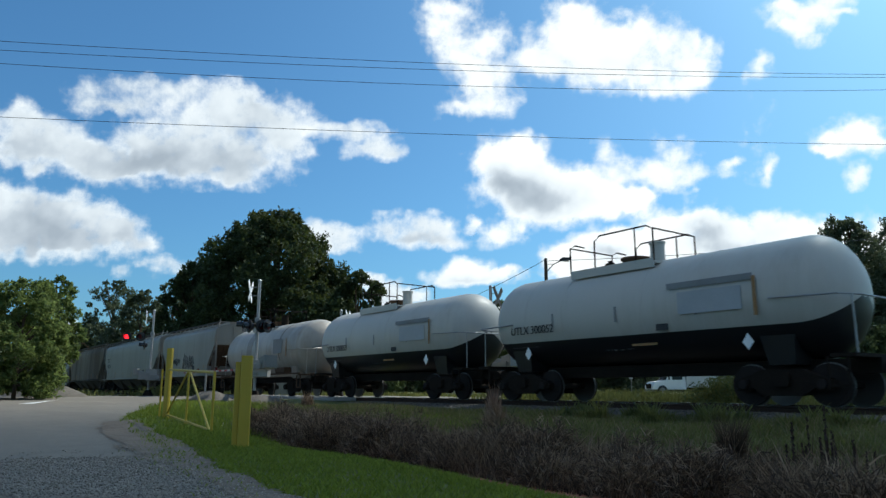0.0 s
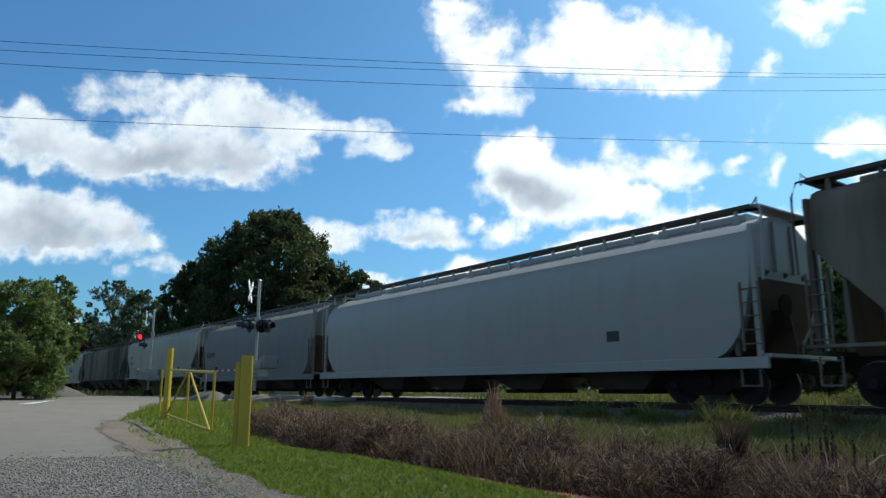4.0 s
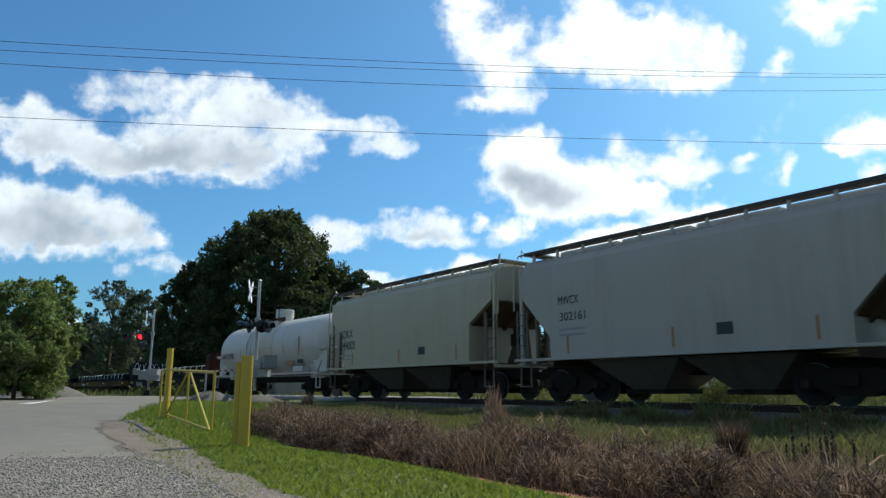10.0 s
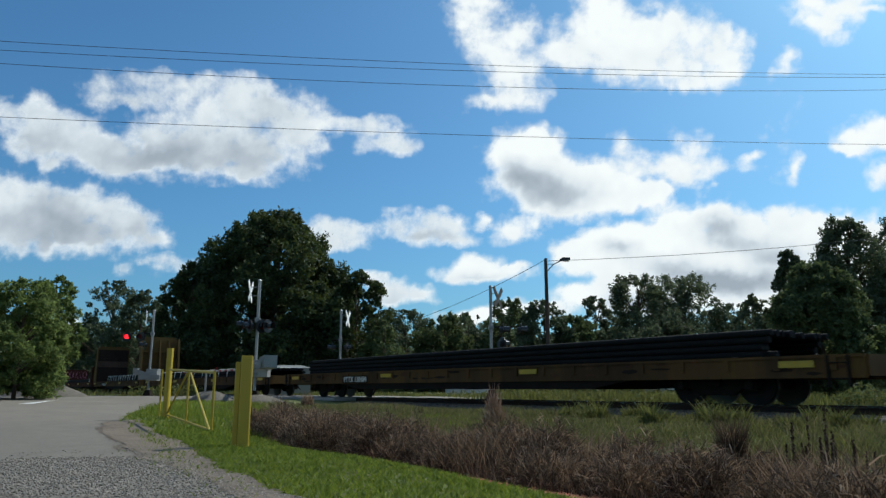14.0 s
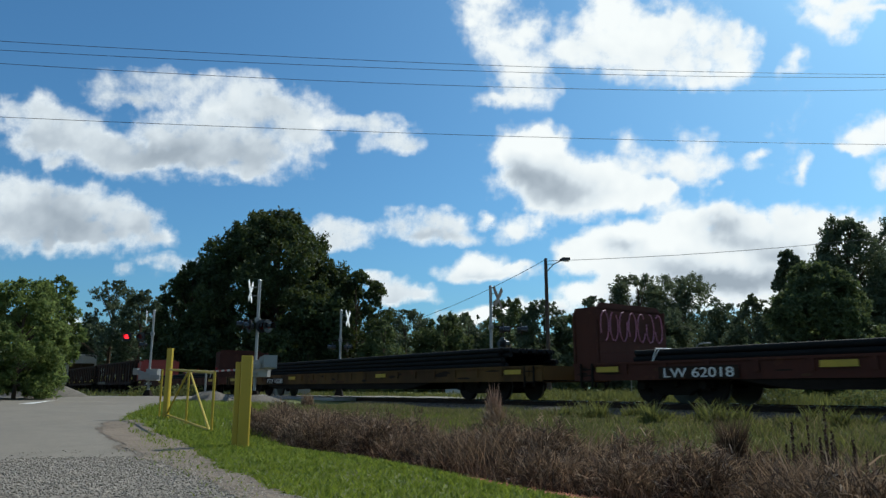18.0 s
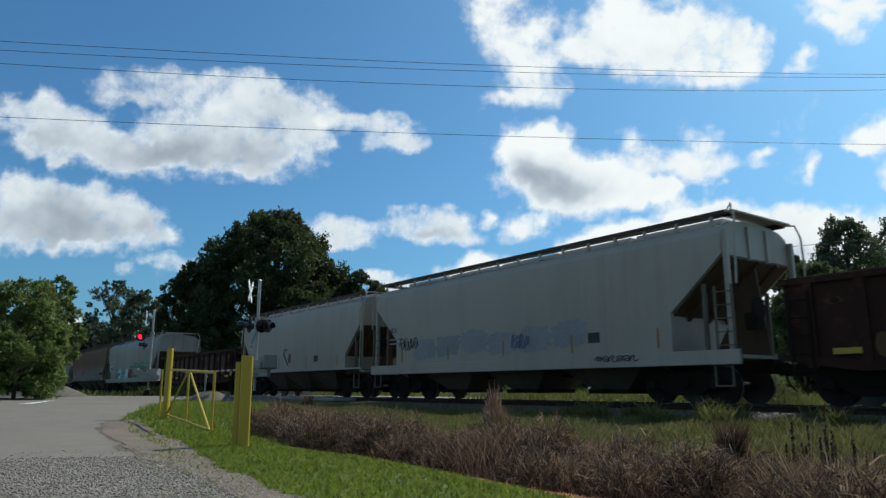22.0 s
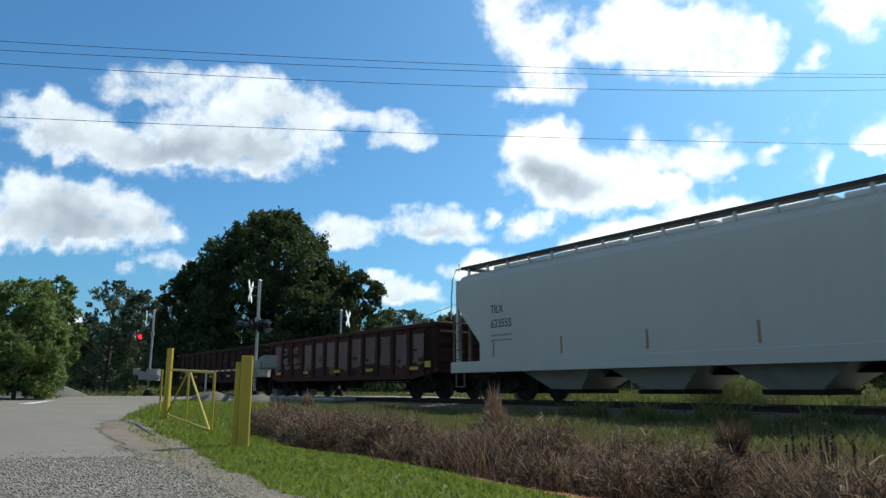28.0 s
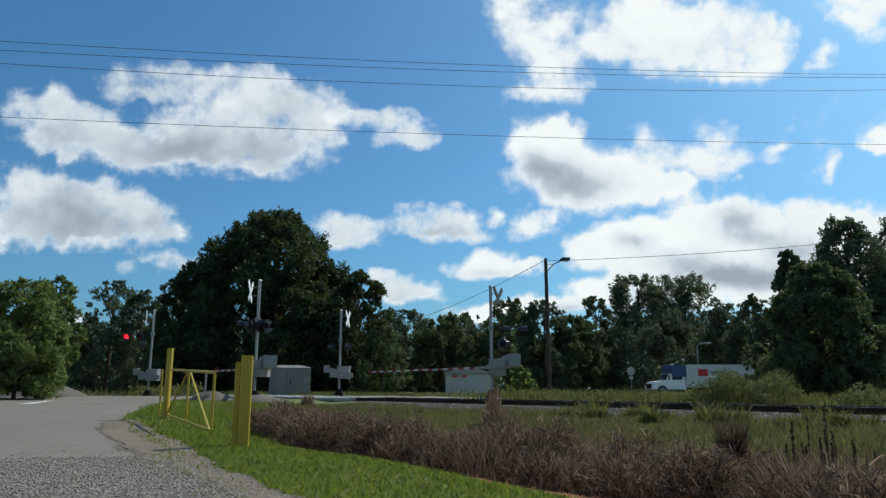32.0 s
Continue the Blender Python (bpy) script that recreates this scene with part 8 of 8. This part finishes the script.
def flat_car(u0, u1, paint, label, mark="", pile_top=1.5, straps=0, bulkhead=0.0, bulk_paint=None, deck=1.05, seed=1, mark_x=7.0, text_mat="text_white", inset_end=0.5, truck=3.4, load=None):
    """A flat car, with or without bulkheads, and its load."""
    L = (u1 - u0) * SPEED
    half = L / 2 - inset_end
    um = (u0 + u1) / 2
    name = "bulkhead_flat_car" if bulkhead else "flat_car"
    car = thing(name, pose(0, 0, RAIL), label, "railroad car", "cars of the passing freight train")
    TRAIN.append((car, um))
    mat = M[paint]
    part("deck", MB().box(-half, half, -1.48, 1.48, deck - 0.06, deck), M["tie"], car)
    for s in (-1, 1):
        sd = MB().prism([(-half, deck), (half, deck), (half, deck - 0.46), (half - 2.2, deck - 0.46), (-half + 2.2, deck - 0.46), (-half, deck - 0.46)], s * 1.52 - 0.03, s * 1.52 + 0.03)
        part("side_sill", sd, mat, car)
        part("belly_web", MB().prism([(-half + truck + 1.4, deck - 0.46), (half - truck - 1.4, deck - 0.46), (half - truck - 2.8, 0.36), (-half + truck + 2.8, 0.36)], s * 1.46 - 0.03, s * 1.46 + 0.03), M["steel"], car)
        part("sill_flange", MB().box(-half, half, s * 1.54 - 0.05, s * 1.54 + 0.05, deck - 0.05, deck + 0.01), mat, car)
        k = int(L / 1.25)
        for i in range(k):
            x = -half + 0.6 + (2 * half - 1.2) * i / (k - 1)
            part("stake_pocket", MB().box(x - 0.07, x + 0.07, s * 1.55 - 0.05, s * 1.55 + 0.06, deck - 0.30, deck - 0.03), mat, car)
    part("centre_sill", MB().prism([(-half, deck - 0.06), (half, deck - 0.06), (half, 0.62), (half - 3.5, 0.62), (half - 5.0, 0.38), (-half + 5.0, 0.38), (-half + 3.5, 0.62), (-half, 0.62)], -0.4, 0.4), M["steel"], car)
    rng = random.Random(seed)
    for k in range(4):
        x = -half + 1.2 + (2 * half - 2.4) * k / 3
        plate("reflective_strip", car, x + rng.uniform(-0.3, 0.3), deck - 0.17, 0.75, 0.14, M["strip_yellow"], -1.615)
    for k in range(int(L / 1.1)):
        x, z = rng.uniform(-half + 0.3, half - 0.3), deck - rng.uniform(0.08, 0.40)
        w, hh = rng.uniform(0.12, 0.55), rng.uniform(0.03, 0.10)
        ring = [(x + w * rng.uniform(0.6, 1.0) * math.cos(2 * math.pi * j / 11), z + hh * rng.uniform(0.5, 1.0) * math.sin(2 * math.pi * j / 11)) for j in range(11)]
        part("rust_patch", MB().prism(ring, -1.554 - 0.0008 * (k % 4), -1.549), M[rng.choice(("rust_bloom", "rust_dark", "rust_dark"))], car)
    if mark:
        plate("black_panel", car, -half + mark_x + 0.95, deck - 0.29, 2.15, 0.30, M["rust_dark"] if paint != "flat_black" else M["black"], -1.617)
        lettering(mark, 0.22, -half + mark_x, deck - 0.40, M[text_mat], car, -1.628, 1.9)
    for e in (-1, 1):
        for s in (-1, 1):
            ladder(car, e * (half - 0.5), s * 1.60, 0.42, deck, M["steel"], 0.4, 2)
        part("end_sill", MB().box(e * half - 0.05, e * half + 0.05, -1.5, 1.5, deck - 0.42, deck), mat, car)
    part("brake_rigging", MB().disc((0.5, -0.8, 0.55), (1, 0, 0), 0.2, 0.9, 12).box(-1.6, -0.8, -1.0, -0.7, 0.45, 0.75).tube([(-half * 0.7, -0.7, 0.6), (half * 0.7, -0.7, 0.6)], 0.025, 6), M["steel"], car)
    inset = 1.9
    if bulkhead:
        tall = bulkhead > 4
        deep, crest = (0.92, 0.46) if tall else (0.80, 0.80)
        for e in (-1, 1):
            bm_ = M[bulk_paint or paint] if e < 0 or tall else M["bulk_dark"]
            xi = e * (half - 0.03 - deep)          # inner face
            def across(d0, d1, y0, y1, z0, z1, c=0.0):
                return MB().box(min(xi + e * d0, xi + e * d1), max(xi + e * d0, xi + e * d1), y0, y1, z0, z1, c=c)
            part("bulkhead", MB().prism([(-1.5, deck), (1.5, deck), (1.5, bulkhead - 0.25), (1.25, bulkhead), (-1.25, bulkhead), (-1.5, bulkhead - 0.25)], -0.04, 0.04), bm_, car, m=pose(xi + e * 0.06, 0, 0, 0, 0, 90))
            nb = int((bulkhead - 0.30 - deck) / 0.30)
            for q in range(nb):
                z = deck + 0.02 + 0.30 * q
                lin = bm_ if bulk_paint == "flat_red" and e < 0 else M["lining_pale"] if 0.42 < q / nb < 0.62 and tall else M["lining"] if tall else bm_
                part("lining_board", across(-0.05, 0.015, -1.45, 1.45, z, z + 0.296), lin, car)
            for s in (-1, 1):
                foot = 0.45 if tall else 0.0
                gus = MB().prism([(xi - e * 0.03, deck - foot), (xi + e * deep, deck - foot), (xi + e * deep, deck + 0.1), (xi + e * crest, bulkhead - 0.28), (xi + e * (crest - 0.06), bulkhead - 0.14), (xi - e * 0.03, bulkhead - 0.14)], s * 1.51 - 0.03, s * 1.51 + 0.03)
                part("bulkhead_side", gus, bm_, car, "solid tapered side plate")
                part("side_flange", MB().loft([[(xi + e * (deep - 0.03) + dx, s * 1.51 + dy, deck) for dx, dy in ((-0.03, -0.08), (0.03, -0.08), (0.03, 0.08), (-0.03, 0.08))], [(xi + e * (crest - 0.03) + dx, s * 1.51 + dy, bulkhead - 0.26) for dx, dy in ((-0.03, -0.08), (0.03, -0.08), (0.03, 0.08), (-0.03, 0.08))]]), bm_, car)
            for y in (-0.72, 0.0, 0.72):
                st = MB().loft([[(xi + e * 0.05, y - 0.06, deck), (xi + e * (deep - 0.1), y - 0.06, deck), (xi + e * (deep - 0.1), y + 0.06, deck), (xi + e * 0.05, y + 0.06, deck)],
                                [(xi + e * 0.05, y - 0.06, bulkhead - 0.28), (xi + e * (crest - 0.12), y - 0.06, bulkhead - 0.28), (xi + e * (crest - 0.12), y + 0.06, bulkhead - 0.28), (xi + e * 0.05, y + 0.06, bulkhead - 0.28)]])
                part("bulkhead_post", st, bm_, car)
            if not tall:
                part("bulkhead_sheet", across(deep - 0.10, deep - 0.06, -1.47, 1.47, deck, bulkhead - 0.2), bm_, car)
                part("bulkhead_top", across(0.02, deep - 0.02, -1.46, 1.46, bulkhead - 0.20, bulkhead - 0.15), bm_, car)
            for z in (deck + (bulkhead - deck) * 0.33, deck + (bulkhead - deck) * 0.66):
                part("bulkhead_brace", across(0.10, crest - 0.10, -1.45, 1.45, z - 0.06, z + 0.06), bm_, car)
        inset = 2.3 if tall else 1.6
    tx = L / 2 - truck
    add_truck(car, tx)
    add_truck(car, -tx)
    add_couplers(car, half)
    if pile_top > deck + 0.1:
        r = 0.08
        rows = max(1, int(round((pile_top - deck) / (2 * r))))
        x0, x1 = load or (inset, inset)
        pile(um, -half + x0, half - x1, deck, rows, straps, r, "stacked black steel pipes strapped on a flat car" if straps else "low stack of black steel pipes on a flat car", seed)
    return car, half


def build_train():
    tank(0.76, 1.33, "white tank car with black belly, stained shell", "tank_white", True, mark="UTLX", number="300052")
    tank(1.33, 1.895, "white tank car with black belly and rust marks", "tank_white", True, mark="UTLX", number="300053")
    tank(1.895, 2.445, "dull white tank car with rusty dome platform", "tank_rusty", False, R=1.45, zc=2.42, platform=True)
    c, h = hopper(2.445, 3.03, "gray", "grey two-bay covered hopper car with sprayed tags", [("MCEX", 1.59, 2.43, 0.27, 0.72), ("330178", 1.60, 1.95, 0.27, 0.95)], 2)
    scrawl(c, -h + 3.3, 2.25, 1.6, 0.6, "black", 5, 4, r=0.012)
    scrawl(c, -h + 5.6, 2.1, 2.4, 1.3, "black", 4, 5)
    c, h = hopper(3.03, 3.949, "gray_tan", "large grey covered hopper car, brown with grime", [("CBFX", 1.48, 2.86, 0.35, 0.98), ("398256", 1.47, 2.30, 0.36, 1.48)], 4, scale=1.03, cut=1.25, cut_z=2.9, knee=1.75)
    hopper(3.949, 4.838, "gray_stained", "large grey covered hopper car with dark stains", (), 4, scale=1.065, cut=1.25, cut_z=3.05, knee=1.75)
    hopper(4.838, 5.83, "silver", "silver covered hopper car with rounded sides", (), 4, rounded=True, strips="", low=1.05, sill=0.26)
    hopper(5.83, 6.596, "bluish", "pale bluish covered hopper car with rounded sides", [("AEX 24919", 0.97, 2.30, 0.30, 1.46)], 3, rounded=True, low=1.05, sill=0.26)
    c, h = hopper(6.596, 7.535, "gray", "large grey covered hopper car with faint stencils", [("MWCX", 1.51, 2.86, 0.26, 0.88), ("482106", 1.53, 2.36, 0.26, 1.02)], 4, scale=1.01)
    plate("yellow_patch", c, h - 2.2, 1.35, 0.7, 0.22, M["strip_yellow"], -1.6)
    hopper(7.535, 8.462, "brown_dark", "soot-dark brown large covered hopper car", (), 4, strips="")
    c, h = hopper(8.462, 9.024, "cream_dull", "pale grey two-bay covered hopper car with tag", [("CRDX", 1.69, 2.50, 0.27, 0.78), ("20685", 1.71, 1.98, 0.28, 0.82)], 2, sill=0.28)
    scrawl(c, -h + 4.2, 2.55, 2.0, 1.0, "blue", 5, 8, r=0.007)
    hopper(9.024, 9.575, "gray_dull", "grey ribbed-side two-bay covered hopper car", [("ELKX", 0.99, 2.35, 0.24, 0.7)], 2, ribs=10, strips="", scale=1.01, cut=1.45, cut_z=3.85, knee=2.1)
    hopper(9.575, 10.133, "cream_pale", "off-white two-bay covered hopper car", [("MRMX", 1.54, 3.24, 0.38, 1.08), ("2341", 1.56, 2.68, 0.32, 0.80)], 2, sill=0.10, bay="bay_pale")
    hopper(10.133, 10.69, "cream", "cream two-bay covered hopper car", [("ADKX", 1.46, 2.46, 0.35, 1.05), ("244152", 1.52, 1.98, 0.36, 1.3)], 2, scale=1.02, cut_z=3.22, knee=2.4)
    hopper(10.69, 11.24, "white_gray", "pale grey two-bay covered hopper car", [("MWCX", 1.85, 2.77, 0.24, 0.80), ("302161", 1.89, 2.30, 0.24, 1.0)], 2)
    hopper(11.24, 11.8, "cream", "cream two-bay covered hopper car, dusty", [("ADKX", 1.05, 2.52, 0.35, 1.1), ("244005", 1.08, 2.02, 0.36, 1.3)], 2, scale=1.01, cut_z=3.22, knee=2.5)
    tank(11.8, 12.49, "long white tank car with rust-streaked band", "tank_white", False, R=1.50, zc=2.57, band=True, platform=True, mark="SHPX", number="213781")
    c, h = flat_car(12.49, 13.469, "flat_black", "black bulkhead flat car with strapped pipes", "SNC  62517", 1.85, 14, 2.65, seed=3, mark_x=2.85)
    lettering_panel(c, -h + 0.89, 2.65, "white")
    scrawl(c, -h + 9.35, 0.78, 0.85, 0.28, "chalk", 5, 91, -1.556, 0.012)
    scrawl(c, -h + 10.4, 0.80, 0.6, 0.24, "chalk", 4, 92, -1.556, 0.010)
    flat_car(13.469, 14.735, "flat_yellow", "long yellow-brown flat car with strapped pipes", "PTTX 146488", 1.62, 15, seed=5, mark_x=6.3, inset_end=0.8, truck=4.4)
    flat_car(14.735, 16.03, "flat_yellow", "long yellow-brown flat car with dark load", "PTTX 138484", 1.75, 0, seed=6, mark_x=6.3, inset_end=0.8, truck=4.4)
    flat_car(16.03, 17.26, "flat_yellow", "long yellow-brown flat car with strapped load", "", 1.6, 14, seed=7, mark_x=6.3, inset_end=0.8, truck=4.4)
    flat_car(17.26, 18.173, "flat_yellow", "yellow flat car with tall steel end bulkheads", "TTPX 804426", 1.6, 13, 4.7, "bulk_yellow", seed=9, mark_x=4.65, truck=4.1, load=(5.0, 2.0))
    c, h = flat_car(18.173, 19.137, "flat_brown", "rusty brown bulkhead flat car with graffiti panel", "LW 62018", 1.45, 2, 2.75, seed=10, mark_x=3.0)
    lettering_panel(c, -h + 0.89, 2.75)
    flat_car(19.137, 20.403, "flat_yellow", "long yellow-brown flat car with low load", "PTTX 142580", 1.7, 0, seed=11, mark_x=6.3, inset_end=0.8, truck=4.4)
    c, h = flat_car(20.403, 21.35, "flat_brown", "brown bulkhead flat car with bright red panel", "LW 62015", 1.45, 2, 2.75, "flat_red", seed=12, mark_x=3.0)
    c, h = gondola(21.35, 22.11, "gon_black", "rust-black open gondola car with yellow strips", ("BN", "KT"), ("002", "052"), 15, 2.76, False, 13, (0.3, 2.73, 4.69, 6.69, 9.1, 12.0))
    plate("faded_panel", c, -h + 3.2, 0.92, 3.0, 0.24, M["foot_pale"], -1.604)
    scrawl(c, -h + 5.2, 1.55, 0.4, 0.4, "chalk", 2, 66, -1.532, 0.014)
    gondola(22.11, 22.867, "gon_black", "rust-black open gondola car", ("", ""), ("", ""), 15, 2.70, False, 14)
    c, h = hopper(22.867, 23.627, "white_gray", "off-white covered hopper car with painted-out tags", [("AEX", 1.3, 2.5, 0.2, 0.5)], 3, sill=0.34, cut=1.5, cut_z=3.5, knee=2.2)
    for k in range(6):
        backdrop(c, -h + 2.9 + 1.45 * k, 1.80 + 0.06 * (k % 3), 1.5, 0.78, "overpaint", 70 + k, -1.5885 - 0.0012 * (k % 2))
    scrawl(c, -h + 2.1, 2.0, 1.2, 0.7, "black", 4, 21)
    scrawl(c, h - 4.2, 1.15, 1.4, 0.2, "black", 6, 22, -1.655)
    scrawl(c, 0.4, 1.8, 0.8, 0.5, "blue", 4, 23)
    c, h = hopper(23.627, 24.283, "white_gray", "grey-white covered hopper car with teal emblem", [("AEX", 1.20, 2.58, 0.20, 0.57), ("21553", 1.22, 2.05, 0.22, 0.8)], 3, scale=0.98)
    emblem = MB().prism([(-h + 1.30, 2.84), (-h + 1.62, 2.82), (-h + 2.20, 3.50), (-h + 2.08, 2.78), (-h + 2.36, 2.76), (-h + 2.52, 3.92), (-h + 2.28, 3.92)], -1.592, -1.584)
    part("emblem", emblem, M["faded_teal"], c, "teal slanted emblem")
    plate("number_patch", c, -h + 1.50, 2.67, 0.66, 0.32, M["patch_pale"], -1.5833)
    plate("number_patch", c, -h + 1.64, 2.14, 0.96, 0.34, M["patch_pale"], -1.5833)
    part("graffiti_tag", MB().tube([(-h + 6.25, -1.594, 2.28), (-h + 5.98, -1.594, 2.30), (-h + 5.88, -1.594, 2.12), (-h + 5.98, -1.594, 1.95), (-h + 6.22, -1.594, 1.75), (-h + 6.42, -1.594, 1.52)], 0.035, 5), GRAF["black"], c)
    plate("worn_patch", c, -h + 6.55, 1.85, 0.22, 0.42, M["slope_rust"], -1.588, 0.05)
    scrawl(c, -h + 2.9, 1.85, 0.9, 0.5, "grey", 4, 25)
    gondola(24.283, 25.04, "gon_black", "black open gondola car, chalk-white stencils", ("CS", "XT"), ("708", "671"), 15, 2.70, True, 15)
    c, h = hopper(25.04, 25.875, "gray", "grey covered hopper car with teal graffiti", [("ACFX", 1.51, 2.52, 0.32, 0.80), ("388637", 1.51, 2.03, 0.32, 1.15)], 3, sill=0.34, scale=1.04, cut=1.3, cut_z=3.15, knee=1.95)
    plate("number_patch", c, -h + 1.85, 2.42, 1.45, 0.95, M["patch_pale"], -1.5833)
    backdrop(c, -h + 3.1, 1.45, 6.6, 0.9, "maroon", 61)
    piece(c, -h + 3.4, 1.05, 5.3, 0.85, ("fork", "hook", "peak", "ring"), ("teal", "pale"), "black", 0.17, 26)
    backdrop(c, -h + 9.6, 1.65, 6.9, 1.15, "rust", 62)
    backdrop(c, -h + 8.6, 1.60, 1.6, 0.9, "maroon", 63)
    piece(c, -h + 10.1, 1.12, 5.9, 1.10, ("B", "E", "T"), ("green",), "black", 0.22, 27)
    scrawl(c, -h + 16.3, 1.22, 1.1, 0.25, "red", 4, 64, -1.655)
    lettering("EVEN THO", 0.17, -h + 9.0, 2.15, M["text_black"], c, -1.592, 1.0)
    c, h = hopper(25.875, 26.767, "brown_top", "rust-brown over grey large covered hopper car", [("CEFX", 1.98, 2.42, 0.24, 0.90), ("50402", 2.06, 2.00, 0.24, 0.95)], 4, scale=1.035, cut_z=2.9, knee=1.75)
    scrawl(c, -h + 4.0, 2.1, 5.0, 0.9, "pink", 12, 28, r=0.010)
    scrawl(c, -h + 16.0, 1.85, 1.5, 0.42, "black", 5, 38, -1.592, 0.009)
    plate("yellow_patch", c, -h + 17.76, 1.30, 0.62, 0.22, M["strip_yellow"], -1.60)
    c, h = hopper(26.767, 27.58, "bluish", "pale covered hopper car with teal graffiti", (), 3, sill=0.28)
    piece(c, -h + 1.9, 1.15, 5.4, 0.95, ("ring", "peak", "fork", "hook", "fork"), ("blue",), "black", 0.05, 29, shine="grey")
    scrawl(c, -h + 9.4, 1.6, 1.2, 0.9, "black", 3, 36, r=0.03)
    backdrop(c, -h + 10.7, 1.60, 3.7, 1.35, "teal", 37)
    piece(c, -h + 10.9, 1.25, 3.2, 0.85, ("ring", "fork"), ("teal",), "blue", 0.30, 30, shine="teal")
    piece(c, -h + 14.4, 1.30, 1.3, 0.45, ("hook", "fork"), ("pink",), "red", 0.07, 31, shine="pink")
    c, h = hopper(27.58, 28.478, "white_new", "clean white large covered hopper car, blue graffiti", [("TILX", 1.85, 2.78, 0.26, 0.60), ("623835", 1.85, 2.31, 0.26, 1.0)], 4, sill=0.36, bay="bay_pale")
    graffiti(c, -h + 4.0, 1.75, 3.4, 1.3, ["teal", "blue", "white"], 4, 33)
    hopper(28.478, 29.386, "white_new", "clean white large covered hopper car", [("TILX", 2.07, 2.78, 0.26, 0.60), ("623555", 2.07, 2.31, 0.26, 1.0)], 4, sill=0.36, bay="bay_pale")
    gondola(29.386, 30.115, "gon_red", "faded red open gondola car, pale panels", ("CS", "XT"), ("482", "001"), 13, 2.76, True, 17)
    gondola(30.115, 30.855, "gon_brown", "brown open gondola car, last of the train", ("", ""), ("", ""), 14, 2.72, False, 18)


def lettering_panel(car, x, top, colour="pink"):
    """Pale sprayed outline letters on the inner face of a bulkhead."""
    mb = MB()
    rng = random.Random(77)
    for k in range(7):
        y = -1.25 + 0.4 * k
        ph = rng.uniform(0, 6)
        pts = [(x + 0.02, y + 0.17 * math.cos(ph + 5.2 * j / 9), 2.1 + 0.42 * math.sin(ph + 5.2 * j / 9)) for j in range(10)]
        mb.tube(pts, 0.018, 4)
    part("graffiti_tag", mb, GRAF[colour], car)


build_train()


def motions():
    """The train runs past at a steady speed; the clouds drift; the flashers swing on and off."""
    for ob, u in TRAIN:
        a = at(U0 - SPEED * u, TRACK_N, RAIL)
        b = at(U0 - SPEED * (u - 32.0), TRACK_N, RAIL)
        walk(ob, [(0, pose(*a, 0, 0, YAW)), (32, pose(*b, 0, 0, YAW))])
    for ob, rows in DRIFT:
        walk(ob, rows)
    for ob, rows in FLASH:
        walk(ob, rows)


motions()
